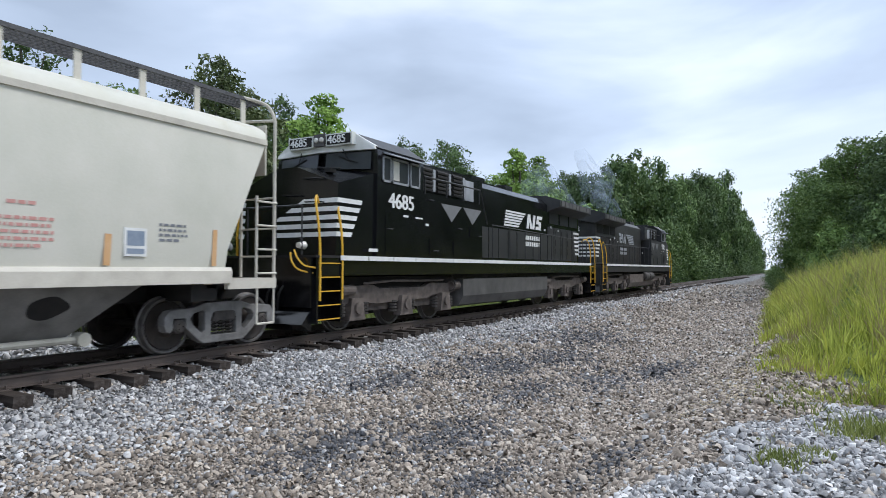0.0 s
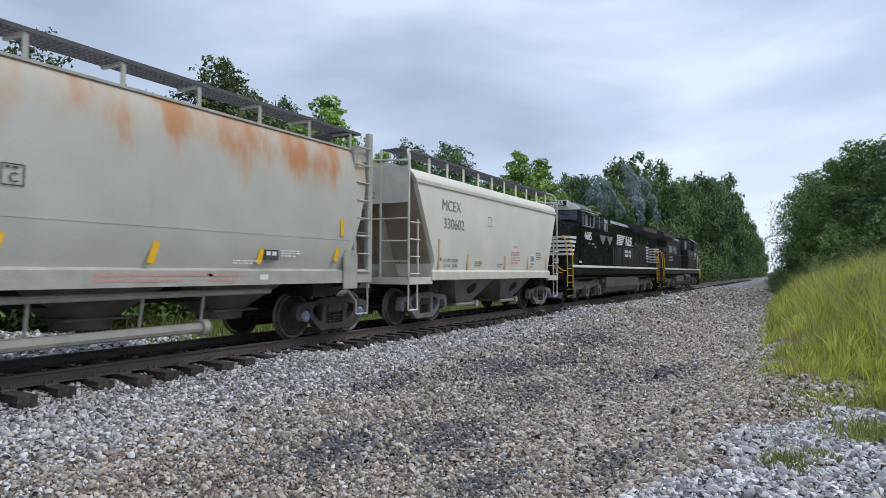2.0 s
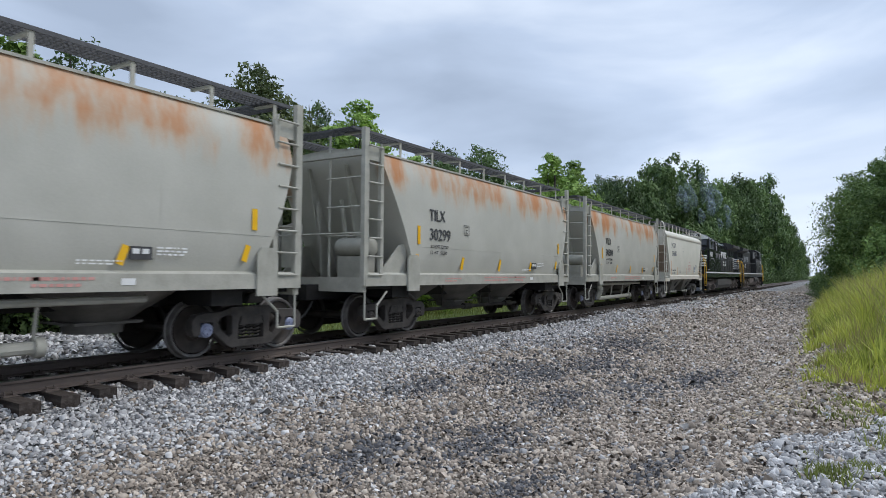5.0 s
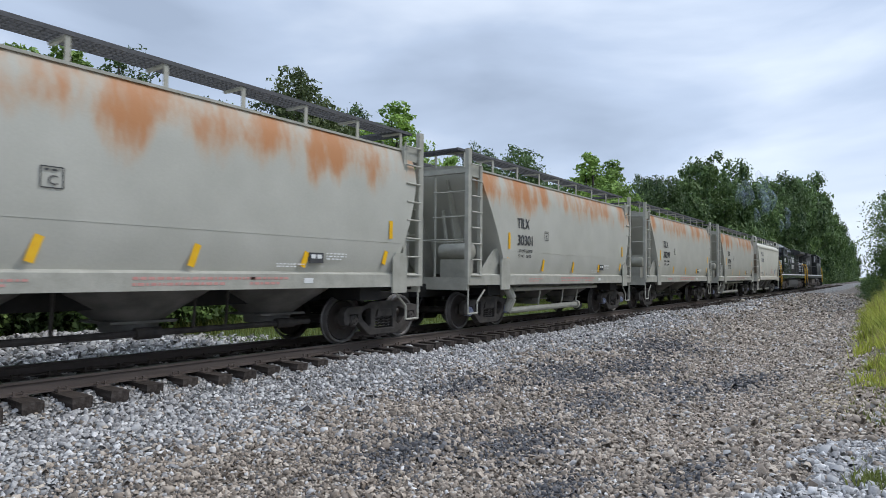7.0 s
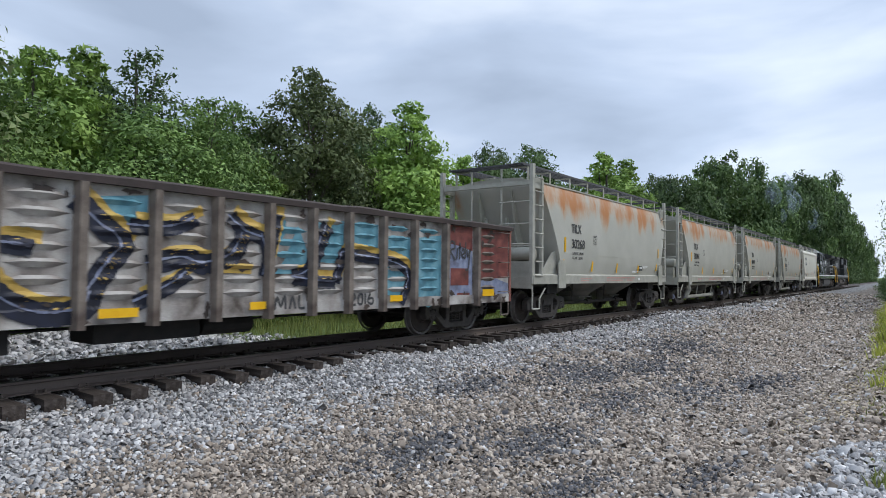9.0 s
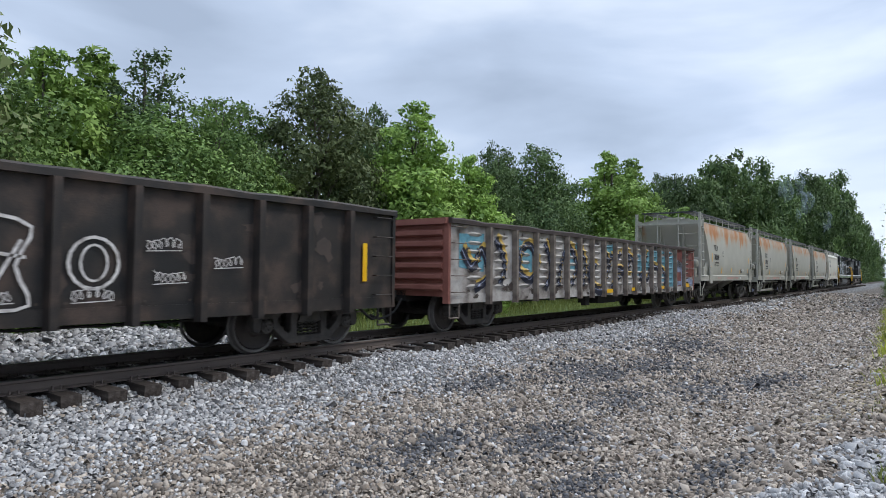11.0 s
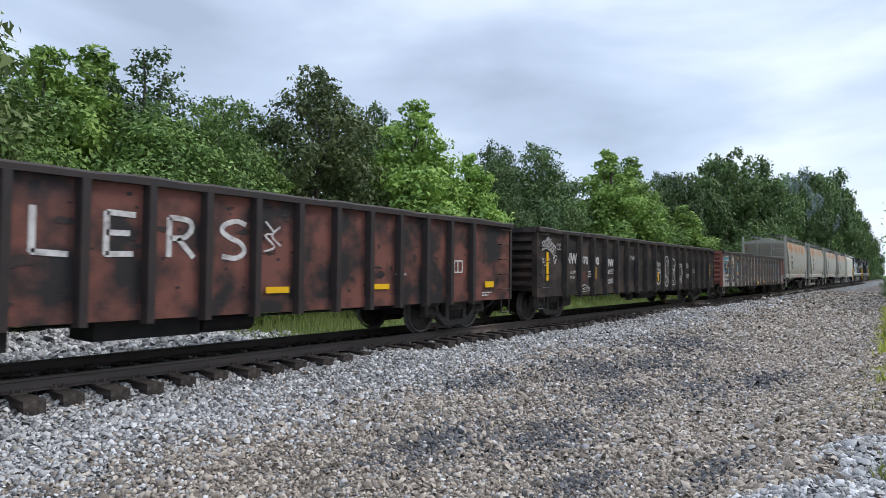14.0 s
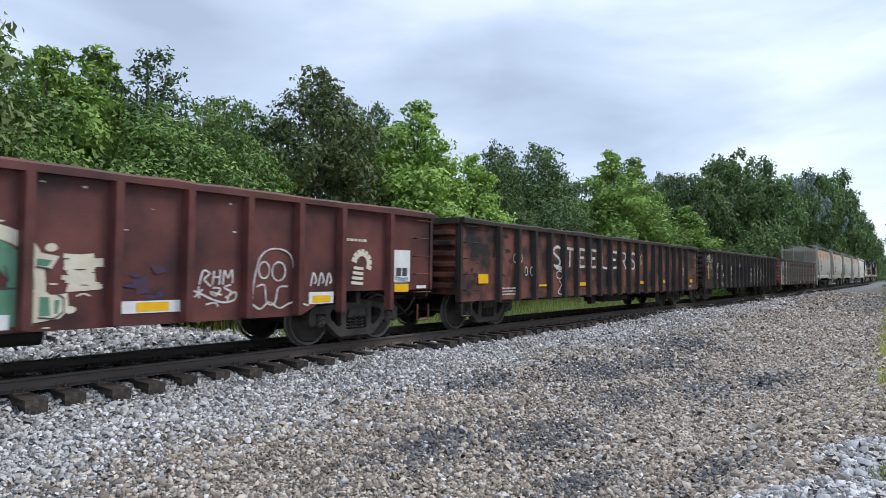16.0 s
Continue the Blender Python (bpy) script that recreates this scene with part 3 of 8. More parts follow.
def add_truck(car, x, mat, wheelset):
    def bolster(bm):
        prism(bm, [(-0.24, 0.52), (0.24, 0.52), (0.2, 0.66), (-0.2, 0.66)], -1.12, 1.12)
        rod(bm, (0, 0, 0.6), (0, 0, 0.80), 0.2, 16)
        for s in (-1, 1):
            box(bm, s * 0.42 - 0.04, s * 0.42 + 0.04, -0.8, 0.8, 0.32, 0.46)
            for q in (-1, 1):
                box(bm, s * 0.41 - 0.03, s * 0.41 + 0.03, q * 0.76 - 0.05, q * 0.76 + 0.05, 0.28, 0.62)
    tr = quick("truck", truck_steel, car, bolster)
    tr.matrix_basis = pose(x, 0, 0)
    for s in (-1, 1):
        part("sideframe", SIDEFRAME[mat.name], mat, tr).matrix_basis = pose(0, s * 1.02, 0)
        part("spring_nest", SPRINGS, truck_steel, tr).matrix_basis = pose(0, s * 1.02, 0)
        w = part("wheelset", wheelset, None, tr)
        w.matrix_basis = pose(s * 0.89, 0, WHEEL_R)
        WHEELS.append((w, pose(s * 0.89, 0, WHEEL_R), WHEEL_R, 1))
    return tr


def coupler(car, x, s):
    def shape(bm):
        box(bm, min(x, x - s * 0.5), max(x, x - s * 0.5), -0.07, 0.07, 0.80, 0.96)
        prism(bm, [(x - s * 0.05, -0.16), (x + s * 0.16, -0.18), (x + s * 0.24, -0.05), (x + s * 0.12, 0.02), (x + s * 0.22, 0.17), (x - s * 0.05, 0.14)], 0.74, 1.02, "z")
        pipe(bm, curve_pts([(x - s * 0.4, -0.3, 0.78), (x - s * 0.1, -0.34, 0.5), (x + s * 0.25, -0.25, 0.36), (x + s * 0.5, -0.18, 0.45)], 4), 0.028)
    return quick("coupler", under_mat, car, shape)


# ---- train: covered hoppers ----
def ladder(car, mat, x0, x1, y, z0, z1, steps, name="ladder", r=0.018):
    def shape(bm):
        rod(bm, (x0, y, z0), (x0, y, z1), r * 1.5, 6)
        rod(bm, (x1, y, z0), (x1, y, z1), r * 1.5, 6)
        for k in range(steps):
            z = z0 + 0.2 + (z1 - z0 - 0.3) * k / max(steps - 1, 1)
            pipe(bm, [(x0, y - 0.06, z), (x1, y - 0.06, z)], r)
            for xx in (x0, x1):
                rod(bm, (xx, y, z), (xx, y - 0.06, z), r, 5)
    return quick(name, mat, car, shape)


def hopper_body(prof, ends):
    """Lofted body: prof of (half width, z), ends of (z, x at the rear, x at the front)."""
    bm = bmesh.new()
    zs = [e[0] for e in ends]
    def ex(z):
        return np.interp(z, zs, [e[1] for e in ends]), np.interp(z, zs, [e[2] for e in ends])
    ring = [(-w, z) for w, z in prof] + [(w, z) for w, z in prof[::-1] if w > 0.001]
    cols = 14
    grid = []
    for w, z in ring:
        a, b = ex(z)
        grid.append([bm.verts.new((a + (b - a) * i / cols, w, z)) for i in range(cols + 1)])
    k = len(ring)
    for i in range(k - 1):
        for j in range(cols):
            bm.faces.new((grid[i][j], grid[i][j + 1], grid[i + 1][j + 1], grid[i + 1][j]))
    for j in range(cols):
        bm.faces.new((grid[k - 1][j], grid[k - 1][j + 1], grid[0][j + 1], grid[0][j]))
    half = (k + 1) // 2
    for j in (0, cols):
        for i in range(half - 1):
            o = k - 1 - i
            if o - 1 > i + 1:
                bm.faces.new((grid[i][j], grid[i + 1][j], grid[o - 1][j], grid[o][j]))
            elif o - 1 == i + 1:
                bm.faces.new((grid[i][j], grid[i + 1][j], grid[o][j]))
    return bm


def covered_hopper(number, seed):
    car = tagged(new("covered_hopper"), "grey curved-side covered hopper wagon with orange rust streaks below its roof", "railway wagon", group="train wagons")
    rnd = random.Random(seed)
    prof = [(1.47, 1.38), (1.54, 1.62), (1.575, 2.0), (1.58, 2.4), (1.575, 2.9), (1.56, 3.3), (1.53, 3.6), (1.485, 3.80), (1.44, 3.92), (1.38, 3.96), (1.22, 4.01), (0.8, 4.09), (0.0, 4.14)]
    part("hopper_body", hopper_body(prof, [(1.38, -3.78, 4.72), (1.9, -4.08, 4.95), (2.6, -4.42, 5.25), (3.4, -4.88, 5.42), (3.8, -5.06, 5.30), (4.2, -5.06, 5.2)]), grey_paint, car, smooth=True)
    for x in (-2.35, 0.25, 2.9):
        def seam(bm, x=x):
            for sg in (-1, 1):
                vs = [[bm.verts.new((x + dx, sg * (w + 0.003), z)) for w, z in prof[1:5]] for dx in (-0.008, 0.008)]
                for k in range(3):
                    bm.faces.new((vs[0][k], vs[1][k], vs[1][k + 1], vs[0][k + 1]))
        quick("weld_seam", grey_paint, car, seam)
    for sg in (-1, 1):
        quick("roof_eave", grey_steel, car, lambda bm, sg=sg: box(bm, -5.02, 5.18, *sorted((sg * 1.40, sg * 1.475)), 3.905, 3.945), bevel=0.008)
    quick("lap_seam", grey_paint, car, lambda bm: [box(bm, -4.0, 4.9, *sorted((sg * 1.57, sg * 1.579)), 1.99, 2.0) for sg in (-1, 1)])
    # slope sheets and end gussets
    for s, xt in ((-1, -5.06), (1, 5.30)):
        for yy in (-0.55, 0.55):
            quick("slope_brace", grey_steel, car, lambda bm, s=s, xt=xt, yy=yy: prism(bm, [(xt, 3.75), (xt + s * 0.06, 3.75), (s * 4.55, 1.15), (s * 4.1, 1.15), (s * 4.3, 2.0)], yy - 0.03, yy + 0.03))
        for yy in (-1.46, 1.43):
            quick("gusset", grey_steel, car, lambda bm, s=s, yy=yy: prism(bm, [(s * 4.05, 1.38), (s * 5.0, 1.38), (s * 4.9, 1.5), (s * 4.35, 2.0), (s * 4.1, 2.05)], yy, yy + 0.03))
        for yy in (-1.5, 1.42):
            quick("top_bracket", grey_steel, car, lambda bm, s=s, yy=yy: box(bm, min(s * 5.05, s * 5.6), max(s * 5.05, s * 5.6), yy, yy + 0.08, 3.72, 4.02))
        quick("top_beam", grey_steel, car, lambda bm, s=s: box(bm, s * 5.56 - 0.05, s * 5.56 + 0.05, -1.5, 1.5, 3.80, 3.92))
    def sill(bm):
        for s in (-1, 1):
            prism(bm, [(s * 1.50, 1.12), (s * 1.56, 1.12), (s * 1.56, 1.36), (s * 1.48, 1.40), (s * 1.44, 1.40), (s * 1.44, 1.12)], -5.6, 5.6, "x")
            for x in (-3.95, 4.85):
                prism(bm, [(x - 0.22, 1.0), (x + 0.22, 1.0), (x + 0.22, 1.68), (x + 0.14, 1.80), (x - 0.14, 1.80), (x - 0.22, 1.68)], s * 1.56, s * 1.60)
        for s in (-1, 1):
            box(bm, s * 5.58 - 0.06, s * 5.58 + 0.06, -1.5, 1.5, 1.0, 1.30)
    quick("side_sill", grey_steel, car, sill, bevel=0.01)
    def floor_(bm):
        box(bm, -6.0, 6.0, -0.32, 0.32, 0.82, 1.14)
        for s in (-1, 1):
            box(bm, min(s * 4.2, s * 5.6), max(s * 4.2, s * 5.6), -1.35, 1.35, 1.05, 1.12)
            box(bm, s * 4.2 - 0.3, s * 4.2 + 0.3, -1.4, 1.4, 0.86, 1.12)
    quick("underframe", under_mat, car, floor_)
    for x in (-2.55, 0.2, 2.85):
        def cone(bm, x=x):
            rings = []
            for z, rx, ry in ((1.25, 1.28, 1.35), (1.05, 1.15, 1.05), (0.78, 0.72, 0.62), (0.60, 0.45, 0.42), (0.46, 0.42, 0.40)):
                rings.append([bm.verts.new((x + rx * math.cos(a), ry * math.sin(a), z)) for a in [2 * math.pi * i / 20 for i in range(20)]])
            for a, b in zip(rings, rings[1:]):
                for i in range(20):
                    bm.faces.new((a[i], a[(i + 1) % 20], b[(i + 1) % 20], b[i]))
            bm.faces.new(rings[-1])
            box(bm, x - 0.52, x + 0.52, -0.46, 0.46, 0.60, 0.64)
        quick("discharge_cone", tan_grey, car, cone, smooth=True)
    def pipes(bm):
        if seed % 2 == 0:
            pipe(bm, [(-2.9, -1.25, 0.98), (2.9, -1.25, 1.0)], 0.055, 8)
            pipe(bm, [(-3.0, -1.1, 0.40), (1.6, -1.1, 0.43)], 0.085, 10)
            pipe(bm, [(-3.15, -1.2, 1.0), (-3.0, -1.25, 0.75), (-3.05, -1.1, 0.4)], 0.12, 10)
            for x in (-1.2, 0.4, 1.5):
                pipe(bm, [(x, -1.2, 1.05), (x, -1.1, 0.45)], 0.025)
            lathe(bm, (1.5, -1.1, 0.43), [(0, 0.13), (0.12, 0.13)], 14, "x")
        else:
            pipe(bm, [(-3.1, -0.55, 0.46), (3.4, -0.55, 0.46)], 0.05, 8)
            for x in (-1.15, 0.95, 1.55):
                pipe(bm, [(x, -0.6, 1.1), (x, -0.55, 0.46)], 0.025)
            for x in (-2.5, 0.2, 2.8):
                lathe(bm, (x, -0.55, 0.46), [(-0.2, 0.09), (0.2, 0.09)], 12, "x")
    quick("air_pipe", grey_steel if seed % 2 == 0 else truck_steel, car, pipes, smooth=True)
    # roof walk
    for s in (-1, 1):
        def walk_(bm, s=s):
            for k in range(5):
                yy = s * (0.72 + 0.115 * k)
                box(bm, -5.65, 5.65, yy - 0.012, yy + 0.012, 4.37, 4.41)
            for k in range(142):
                x = -5.63 + 0.08 * k
                box(bm, x - 0.007, x + 0.007, s * 0.72 if s > 0 else -1.18, 1.18 if s > 0 else -0.72, 4.385, 4.40)
        quick("running_board", grating, car, walk_, "dark grey steel grating running board")
        bm = bmesh.new()
        box(bm, -0.035, 0.035, s * 1.20 - 0.01, s * 1.20 + 0.01, 3.92, 4.42)
        box(bm, -0.03, 0.03, min(s * 0.7, s * 1.19), max(s * 0.7, s * 1.19), 4.33, 4.37)
        bracket = finish(bm, "bracket", grey_steel)
        for k in range(9):
            part("bracket", bracket, None, car).matrix_basis = pose(-5.3 + 10.6 * k / 8, 0, 0)
        quick("board_edge", grating, car, lambda bm, s=s: box(bm, -5.65, 5.65, s * 1.215 - 0.012, s * 1.215 + 0.012, 4.36, 4.42))
    def cross(bm):
        for s in (-1, 1):
            for k in range(7):
                x = s * (5.2 + 0.07 * k)
                box(bm, x - 0.012, x + 0.012, -1.2, 1.2, 4.37, 4.41)
    quick("end_running_board", grating, car, cross)
    def hatches(bm):
        box(bm, -4.6, 4.6, -0.34, 0.34, 4.08, 4.2)
        for k in range(12):
            x = -4.2 + 0.76 * k
            box(bm, x - 0.04, x + 0.04, -0.42, 0.42, 4.18, 4.25)
    quick("roof_hatch", grey_steel, car, hatches)
    # ends
    for s in (-1, 1):
        xe = s * 5.58
        for yy in (-1.50, 1.50):
            def post(bm, yy=yy):
                box(bm, xe - 0.07, xe + 0.07, yy - 0.05, yy + 0.05, 1.12, 4.36)
                box(bm, xe - s * 0.52 - 0.05, xe - s * 0.52 + 0.05, yy - 0.04, yy + 0.04, 1.12, 4.0)
            quick("corner_post", grey_steel, car, post)
            ladder(car, grey_steel, xe - s * 0.06, xe - s * 0.50, yy + (-0.02 if yy < 0 else 0.08), 1.15, 4.1, 8)
            def stirrup(bm, yy=yy):
                pipe(bm, [(xe - s * 0.02, yy, 1.1), (xe - s * 0.02, yy, 0.45), (xe - s * 0.42, yy, 0.45), (xe - s * 0.42, yy, 0.72), (xe - s * 0.75, yy, 1.0)], 0.022)
            quick("stirrup_step", grey_steel, car, stirrup)
        def brace(bm):
            pipe(bm, [(xe - s * 0.05, -0.5, 1.15), (xe - s * 0.05, -0.5, 4.3)], 0.03)
            pipe(bm, [(xe - s * 0.05, 0.5, 1.15), (xe - s * 0.05, 0.5, 4.3)], 0.03)
            for z in (2.15, 2.75, 3.35):
                pipe(bm, [(xe + s * 0.05, -1.48, z), (xe + s * 0.05, -0.5, z)], 0.018)
            pipe(bm, [(xe + s * 0.05, -1.48, 2.2), (xe + s * 0.05, 1.48, 2.2)], 0.02)
            pipe(bm, [(s * 5.0, -0.35, 3.0), (s * 4.75, -0.42, 1.3)], 0.05)
            pipe(bm, [(s * 5.0, 0.35, 3.0), (s * 4.75, 0.42, 1.3)], 0.05)
        quick("end_brace", grey_steel, car, brace)
        coupler(car, s * 6.2, s)
    def tank(bm):
        lathe(bm, (-4.95, -0.75, 1.95), [(-0.50, 0.10), (-0.46, 0.18), (-0.40, 0.20), (0.40, 0.20), (0.46, 0.18), (0.5, 0.10)], 18, "y")
        box(bm, -5.1, -4.8, -1.15, -0.35, 1.12, 1.75)
    quick("brake_reservoir", grey_steel, car, tank, "pale grey air reservoir cylinder", smooth=True)
    def wheel(bm):
        lathe(bm, (-5.45, 0.72, 2.2), [(0, 0.27), (0.02, 0.29), (0.04, 0.27)], 20, "x")
        box(bm, -5.5, -5.3, 0.5, 0.95, 1.5, 2.45)
    quick("hand_brake", grey_steel, car, wheel)
    for x in (-3.95, 4.95):
        add_truck(car, x, truck_steel, WHEELSET_BLUE if seed % 2 == 0 else WHEELSET_GREY)
    # lettering and tape on the near side
    ys = -1.592
    lettering("TILX", 0.385, ink_black, car, near_side(-3.33, ys, 2.62), "reporting_mark", 0.008, wide=0.86)
    lettering(number, 0.385, ink_black, car, near_side(-3.33, ys, 2.17), "car_number", 0.008, wide=0.97)
    lettering("LD LMT " + str(229000 + rnd.randrange(12) * 100), 0.115, ink_black, car, near_side(-3.27, ys, 1.98), "weight_stencil", shear=0.15)
    lettering("LT WT   " + str(55600 + rnd.randrange(12) * 100), 0.115, ink_black, car, near_side(-3.30, ys, 1.84), "weight_stencil", shear=0.15)
    def plate(bm):
        for a, b in (((-1.74, 2.36), (-1.49, 2.36)), ((-1.49, 2.36), (-1.49, 2.61)), ((-1.49, 2.61), (-1.74, 2.61)), ((-1.74, 2.61), (-1.74, 2.36))):
            stroke(bm, [a, b], 0.016, ys)
        bars(bm, -1.70, 2.54, 0.17, 0.05, ys, 1, 3)
    quick("stencil_box", ink_black, car, plate)
    lettering("C", 0.16, ink_black, car, near_side(-1.66, ys, 2.40), "stencil_letter")
    for x, z0, z1, lean in ((-3.76, 2.05, 2.47, 0.0), (-3.79, 1.58, 1.82, 0.03), (-1.77, 1.48, 1.80, 0.11), (0.29, 1.46, 1.78, 0.11), (2.36, 1.48, 1.74, 0.1), (4.56, 2.07, 2.42, 0.0), (4.42, 1.56, 1.82, 0.09)):
        quick("reflective_tape", yellow_tape, car, lambda bm, x=x, z0=z0, z1=z1, lean=lean: stroke(bm, [(x - lean / 2, z0), (x + lean / 2, z1)], 0.11, ys + (0.0 if z0 > 1.6 else 0.03)))
    def label(bm):
        box(bm, 2.45, 2.78, -1.575, -1.56, 1.55, 1.73)
    quick("label_panel", ink_black, car, label)
    def label2(bm):
        for x in (2.49, 2.63):
            box(bm, x, x + 0.10, -1.579, -1.574, 1.63, 1.70)
        bars(bm, 2.85, 1.60, 0.5, 0.14, ys + 0.02, 3, seed)
        bars(bm, 1.75, 1.46, 0.6, 0.08, ys + 0.02, 2, seed + 1)
        stroke(bm, [(2.35, 1.25), (2.55, 1.25)], 0.09, -1.566)
    quick("small_stencils", [white_paint], car, label2)
    def red(bm):
        bars(bm, -0.6, 1.16, 2.0, 0.16, -1.566, 2, 5)
        bars(bm, 1.25, 1.16, 0.75, 0.16, -1.566, 2, 6)
        bars(bm, -2.6, 1.17, 0.8, 0.12, -1.566, 2, 7)
    quick("warning_stencil", ink_red, car, red)
    return car


tan_grey = material("dusty_grey_hopper_chute", [(0.10, 0.095, 0.085), (0.24, 0.225, 0.205)], 2.5, 0.7, bump=0.15)


def cream_hopper():
    car = tagged(new("covered_hopper"), "cream covered hopper wagon with soot-marked discharge chutes and a tan end", "railway wagon", group="train wagons")
    prof = [(1.50, 1.22), (1.52, 1.42), (1.545, 1.7), (1.545, 3.62), (1.50, 3.76), (1.42, 3.84), (1.2, 3.95), (0.8, 4.06), (0.0, 4.12)]
    part("hopper_body", hopper_body(prof, [(1.22, -4.28, 4.24), (2.3, -4.15, 4.35), (2.75, -4.5, 5.02), (3.5, -5.05, 5.12), (3.8, -5.22, 5.15), (4.2, -5.22, 5.15)]), cream_paint, car, smooth=True)
    def rib(bm):
        for s in (-1, 1):
            box(bm, -5.15, 5.12, min(s * 1.535, s * 1.575), max(s * 1.535, s * 1.575), 3.55, 3.64)
            prism(bm, [(s * 1.46, 1.14), (s * 1.575, 1.14), (s * 1.575, 1.34), (s * 1.54, 1.40), (s * 1.46, 1.40)], -4.36, 4.36, "x")
    quick("side_stiffener", cream_steel, car, rib, bevel=0.008)
    for s in (-1, 1):
        quick("slope_sheet", tan_dirt, car, lambda bm, s=s: prism(bm, [(s * 5.2, 3.78), (s * 5.14, 3.78), (s * 3.9, 1.12), (s * 4.05, 1.12)], -1.44, 1.44))
        for yy in (-0.5, 0.5):
            quick("slope_brace", tan_dirt, car, lambda bm, s=s, yy=yy: prism(bm, [(s * 5.14, 3.0), (s * 5.18, 3.0), (s * 5.1, 1.12), (s * 4.3, 1.12)], yy - 0.025, yy + 0.025))
        quick("end_panel", cream_steel, car, lambda bm, s=s: box(bm, s * 5.24 - 0.02, s * 5.24 + 0.02, -1.42, 1.42, 3.05, 3.95))
    def under(bm):
        box(bm, -6.0, 6.0, -0.32, 0.32, 0.82, 1.14)
        for s in (-1, 1):
            box(bm, min(s * 4.0, s * 5.3), max(s * 4.0, s * 5.3), -1.4, 1.4, 1.06, 1.12)
            box(bm, s * 3.95 - 0.25, s * 3.95 + 0.25, -1.4, 1.4, 0.86, 1.12)
    quick("underframe", under_mat, car, under)
    def sill(bm):
        for s in (-1, 1):
            for q in (-1, 1):
                box(bm, min(s * 4.3, s * 5.4), max(s * 4.3, s * 5.4), q * 1.5 - 0.04, q * 1.5 + 0.04, 1.04, 1.22)
            box(bm, s * 5.36 - 0.04, s * 5.36 + 0.04, -1.5, 1.5, 1.04, 1.22)
    quick("end_sill", cream_steel, car, sill, bevel=0.01)
    for x in (-1.55, 1.55):
        for q in (-1, 1):
            def chute(bm, x=x, q=q):
                top = [(x - 1.35, q * 1.42), (x + 1.35, q * 1.42), (x + 1.35, q * 0.12), (x - 1.35, q * 0.12)]
                bot = [(x - 0.42, q * 0.98), (x + 0.42, q * 0.98), (x + 0.42, q * 0.30), (x - 0.42, q * 0.30)]
                a = [bm.verts.new((*p, 1.18)) for p in top]
                b = [bm.verts.new((*p, 0.42)) for p in bot]
                for i in range(4):
                    bm.faces.new((a[i], a[(i + 1) % 4], b[(i + 1) % 4], b[i]))
                bm.faces.new(b)
                box(bm, x - 0.5, x + 0.5, min(q * 0.25, q * 1.05), max(q * 0.25, q * 1.05), 0.36, 0.43)
            c = quick("discharge_chute", tan_grey, car, chute)
            def vent(bm, x=x, q=q):
                ring = [bm.verts.new((x + 0.27 * (1 + 0.10 * math.sin(a * 3 + x)) * math.cos(a) + 0.06, q * 1.345 - q * 0.17 * math.sin(a) * -0.0, 0.86 + 0.14 * (1 + 0.14 * math.sin(a * 2 + q)) * math.sin(a))) for a in [2 * math.pi * i / 28 for i in range(28)]]
                for v in ring:
                    v.co.y = q * (0.98 + (v.co.z - 0.42) / 0.76 * 0.44 + 0.006)
                bm.faces.new(ring)
            quick("soot_mark", under_mat, c, vent)
        def gate(bm, x=x):
            rod(bm, (x - 0.6, -1.05, 0.40), (x + 0.7, -1.05, 0.40), 0.05, 8)
            rod(bm, (x + 0.62, -1.15, 0.40), (x + 0.62, -0.95, 0.40), 0.10, 10)
        quick("outlet_gate", grey_steel, car, gate)
    for s in (-1, 1):
        def walk_(bm, s=s):
            for k in range(5):
                yy = s * (0.72 + 0.115 * k)
                box(bm, -5.35, 5.35, yy - 0.012, yy + 0.012, 4.35, 4.39)
            for k in range(134):
                x = -5.33 + 0.08 * k
                box(bm, x - 0.007, x + 0.007, min(s * 0.72, s * 1.18), max(s * 0.72, s * 1.18), 4.365, 4.38)
        quick("running_board", grating, car, walk_, "dark grey steel grating running board")
        bm = bmesh.new()
        box(bm, -0.05, 0.05, s * 1.20 - 0.012, s * 1.20 + 0.012, 3.90, 4.40)
        bracket = finish(bm, "bracket", cream_steel)
        for k in range(11):
            part("bracket", bracket, None, car).matrix_basis = pose(-4.9 + 9.8 * k / 10, 0, 0)
        quick("board_edge", grating, car, lambda bm, s=s: box(bm, -5.35, 5.35, s * 1.226 - 0.012, s * 1.226 + 0.012, 4.35, 4.41))
    for s in (-1, 1):
        xe = s * 5.38
        for yy in (-1.50, 1.50):
            def corner(bm, yy=yy):
                pipe(bm, curve_pts([(xe - s * 0.5, yy * 0.8, 4.40), (xe - s * 0.1, yy * 0.93, 4.32), (xe, yy, 4.05)], 4) + [(xe, yy, 1.1)], 0.03, 8)
                pipe(bm, [(xe, yy * 0.45, 1.2), (xe, yy * 0.45, 4.36), (xe - s * 0.2, yy * 0.45, 4.38)], 0.03, 6)
                pipe(bm, [(xe, yy, 4.05), (xe, -yy, 4.3)] if yy < 0 else [(xe, yy, 4.05), (xe, yy * 0.4, 4.32)], 0.028)
            quick("corner_rail", cream_steel, car, corner)
            ladder(car, cream_steel, xe, xe - s * 0.42, yy, 1.1, 2.65, 4)
            def stirrup(bm, yy=yy):
                pipe(bm, [(xe, yy, 1.1), (xe, yy, 0.42), (xe - s * 0.4, yy, 0.42), (xe - s * 0.4, yy, 1.1)], 0.022)
            quick("stirrup_step", cream_steel, car, stirrup)
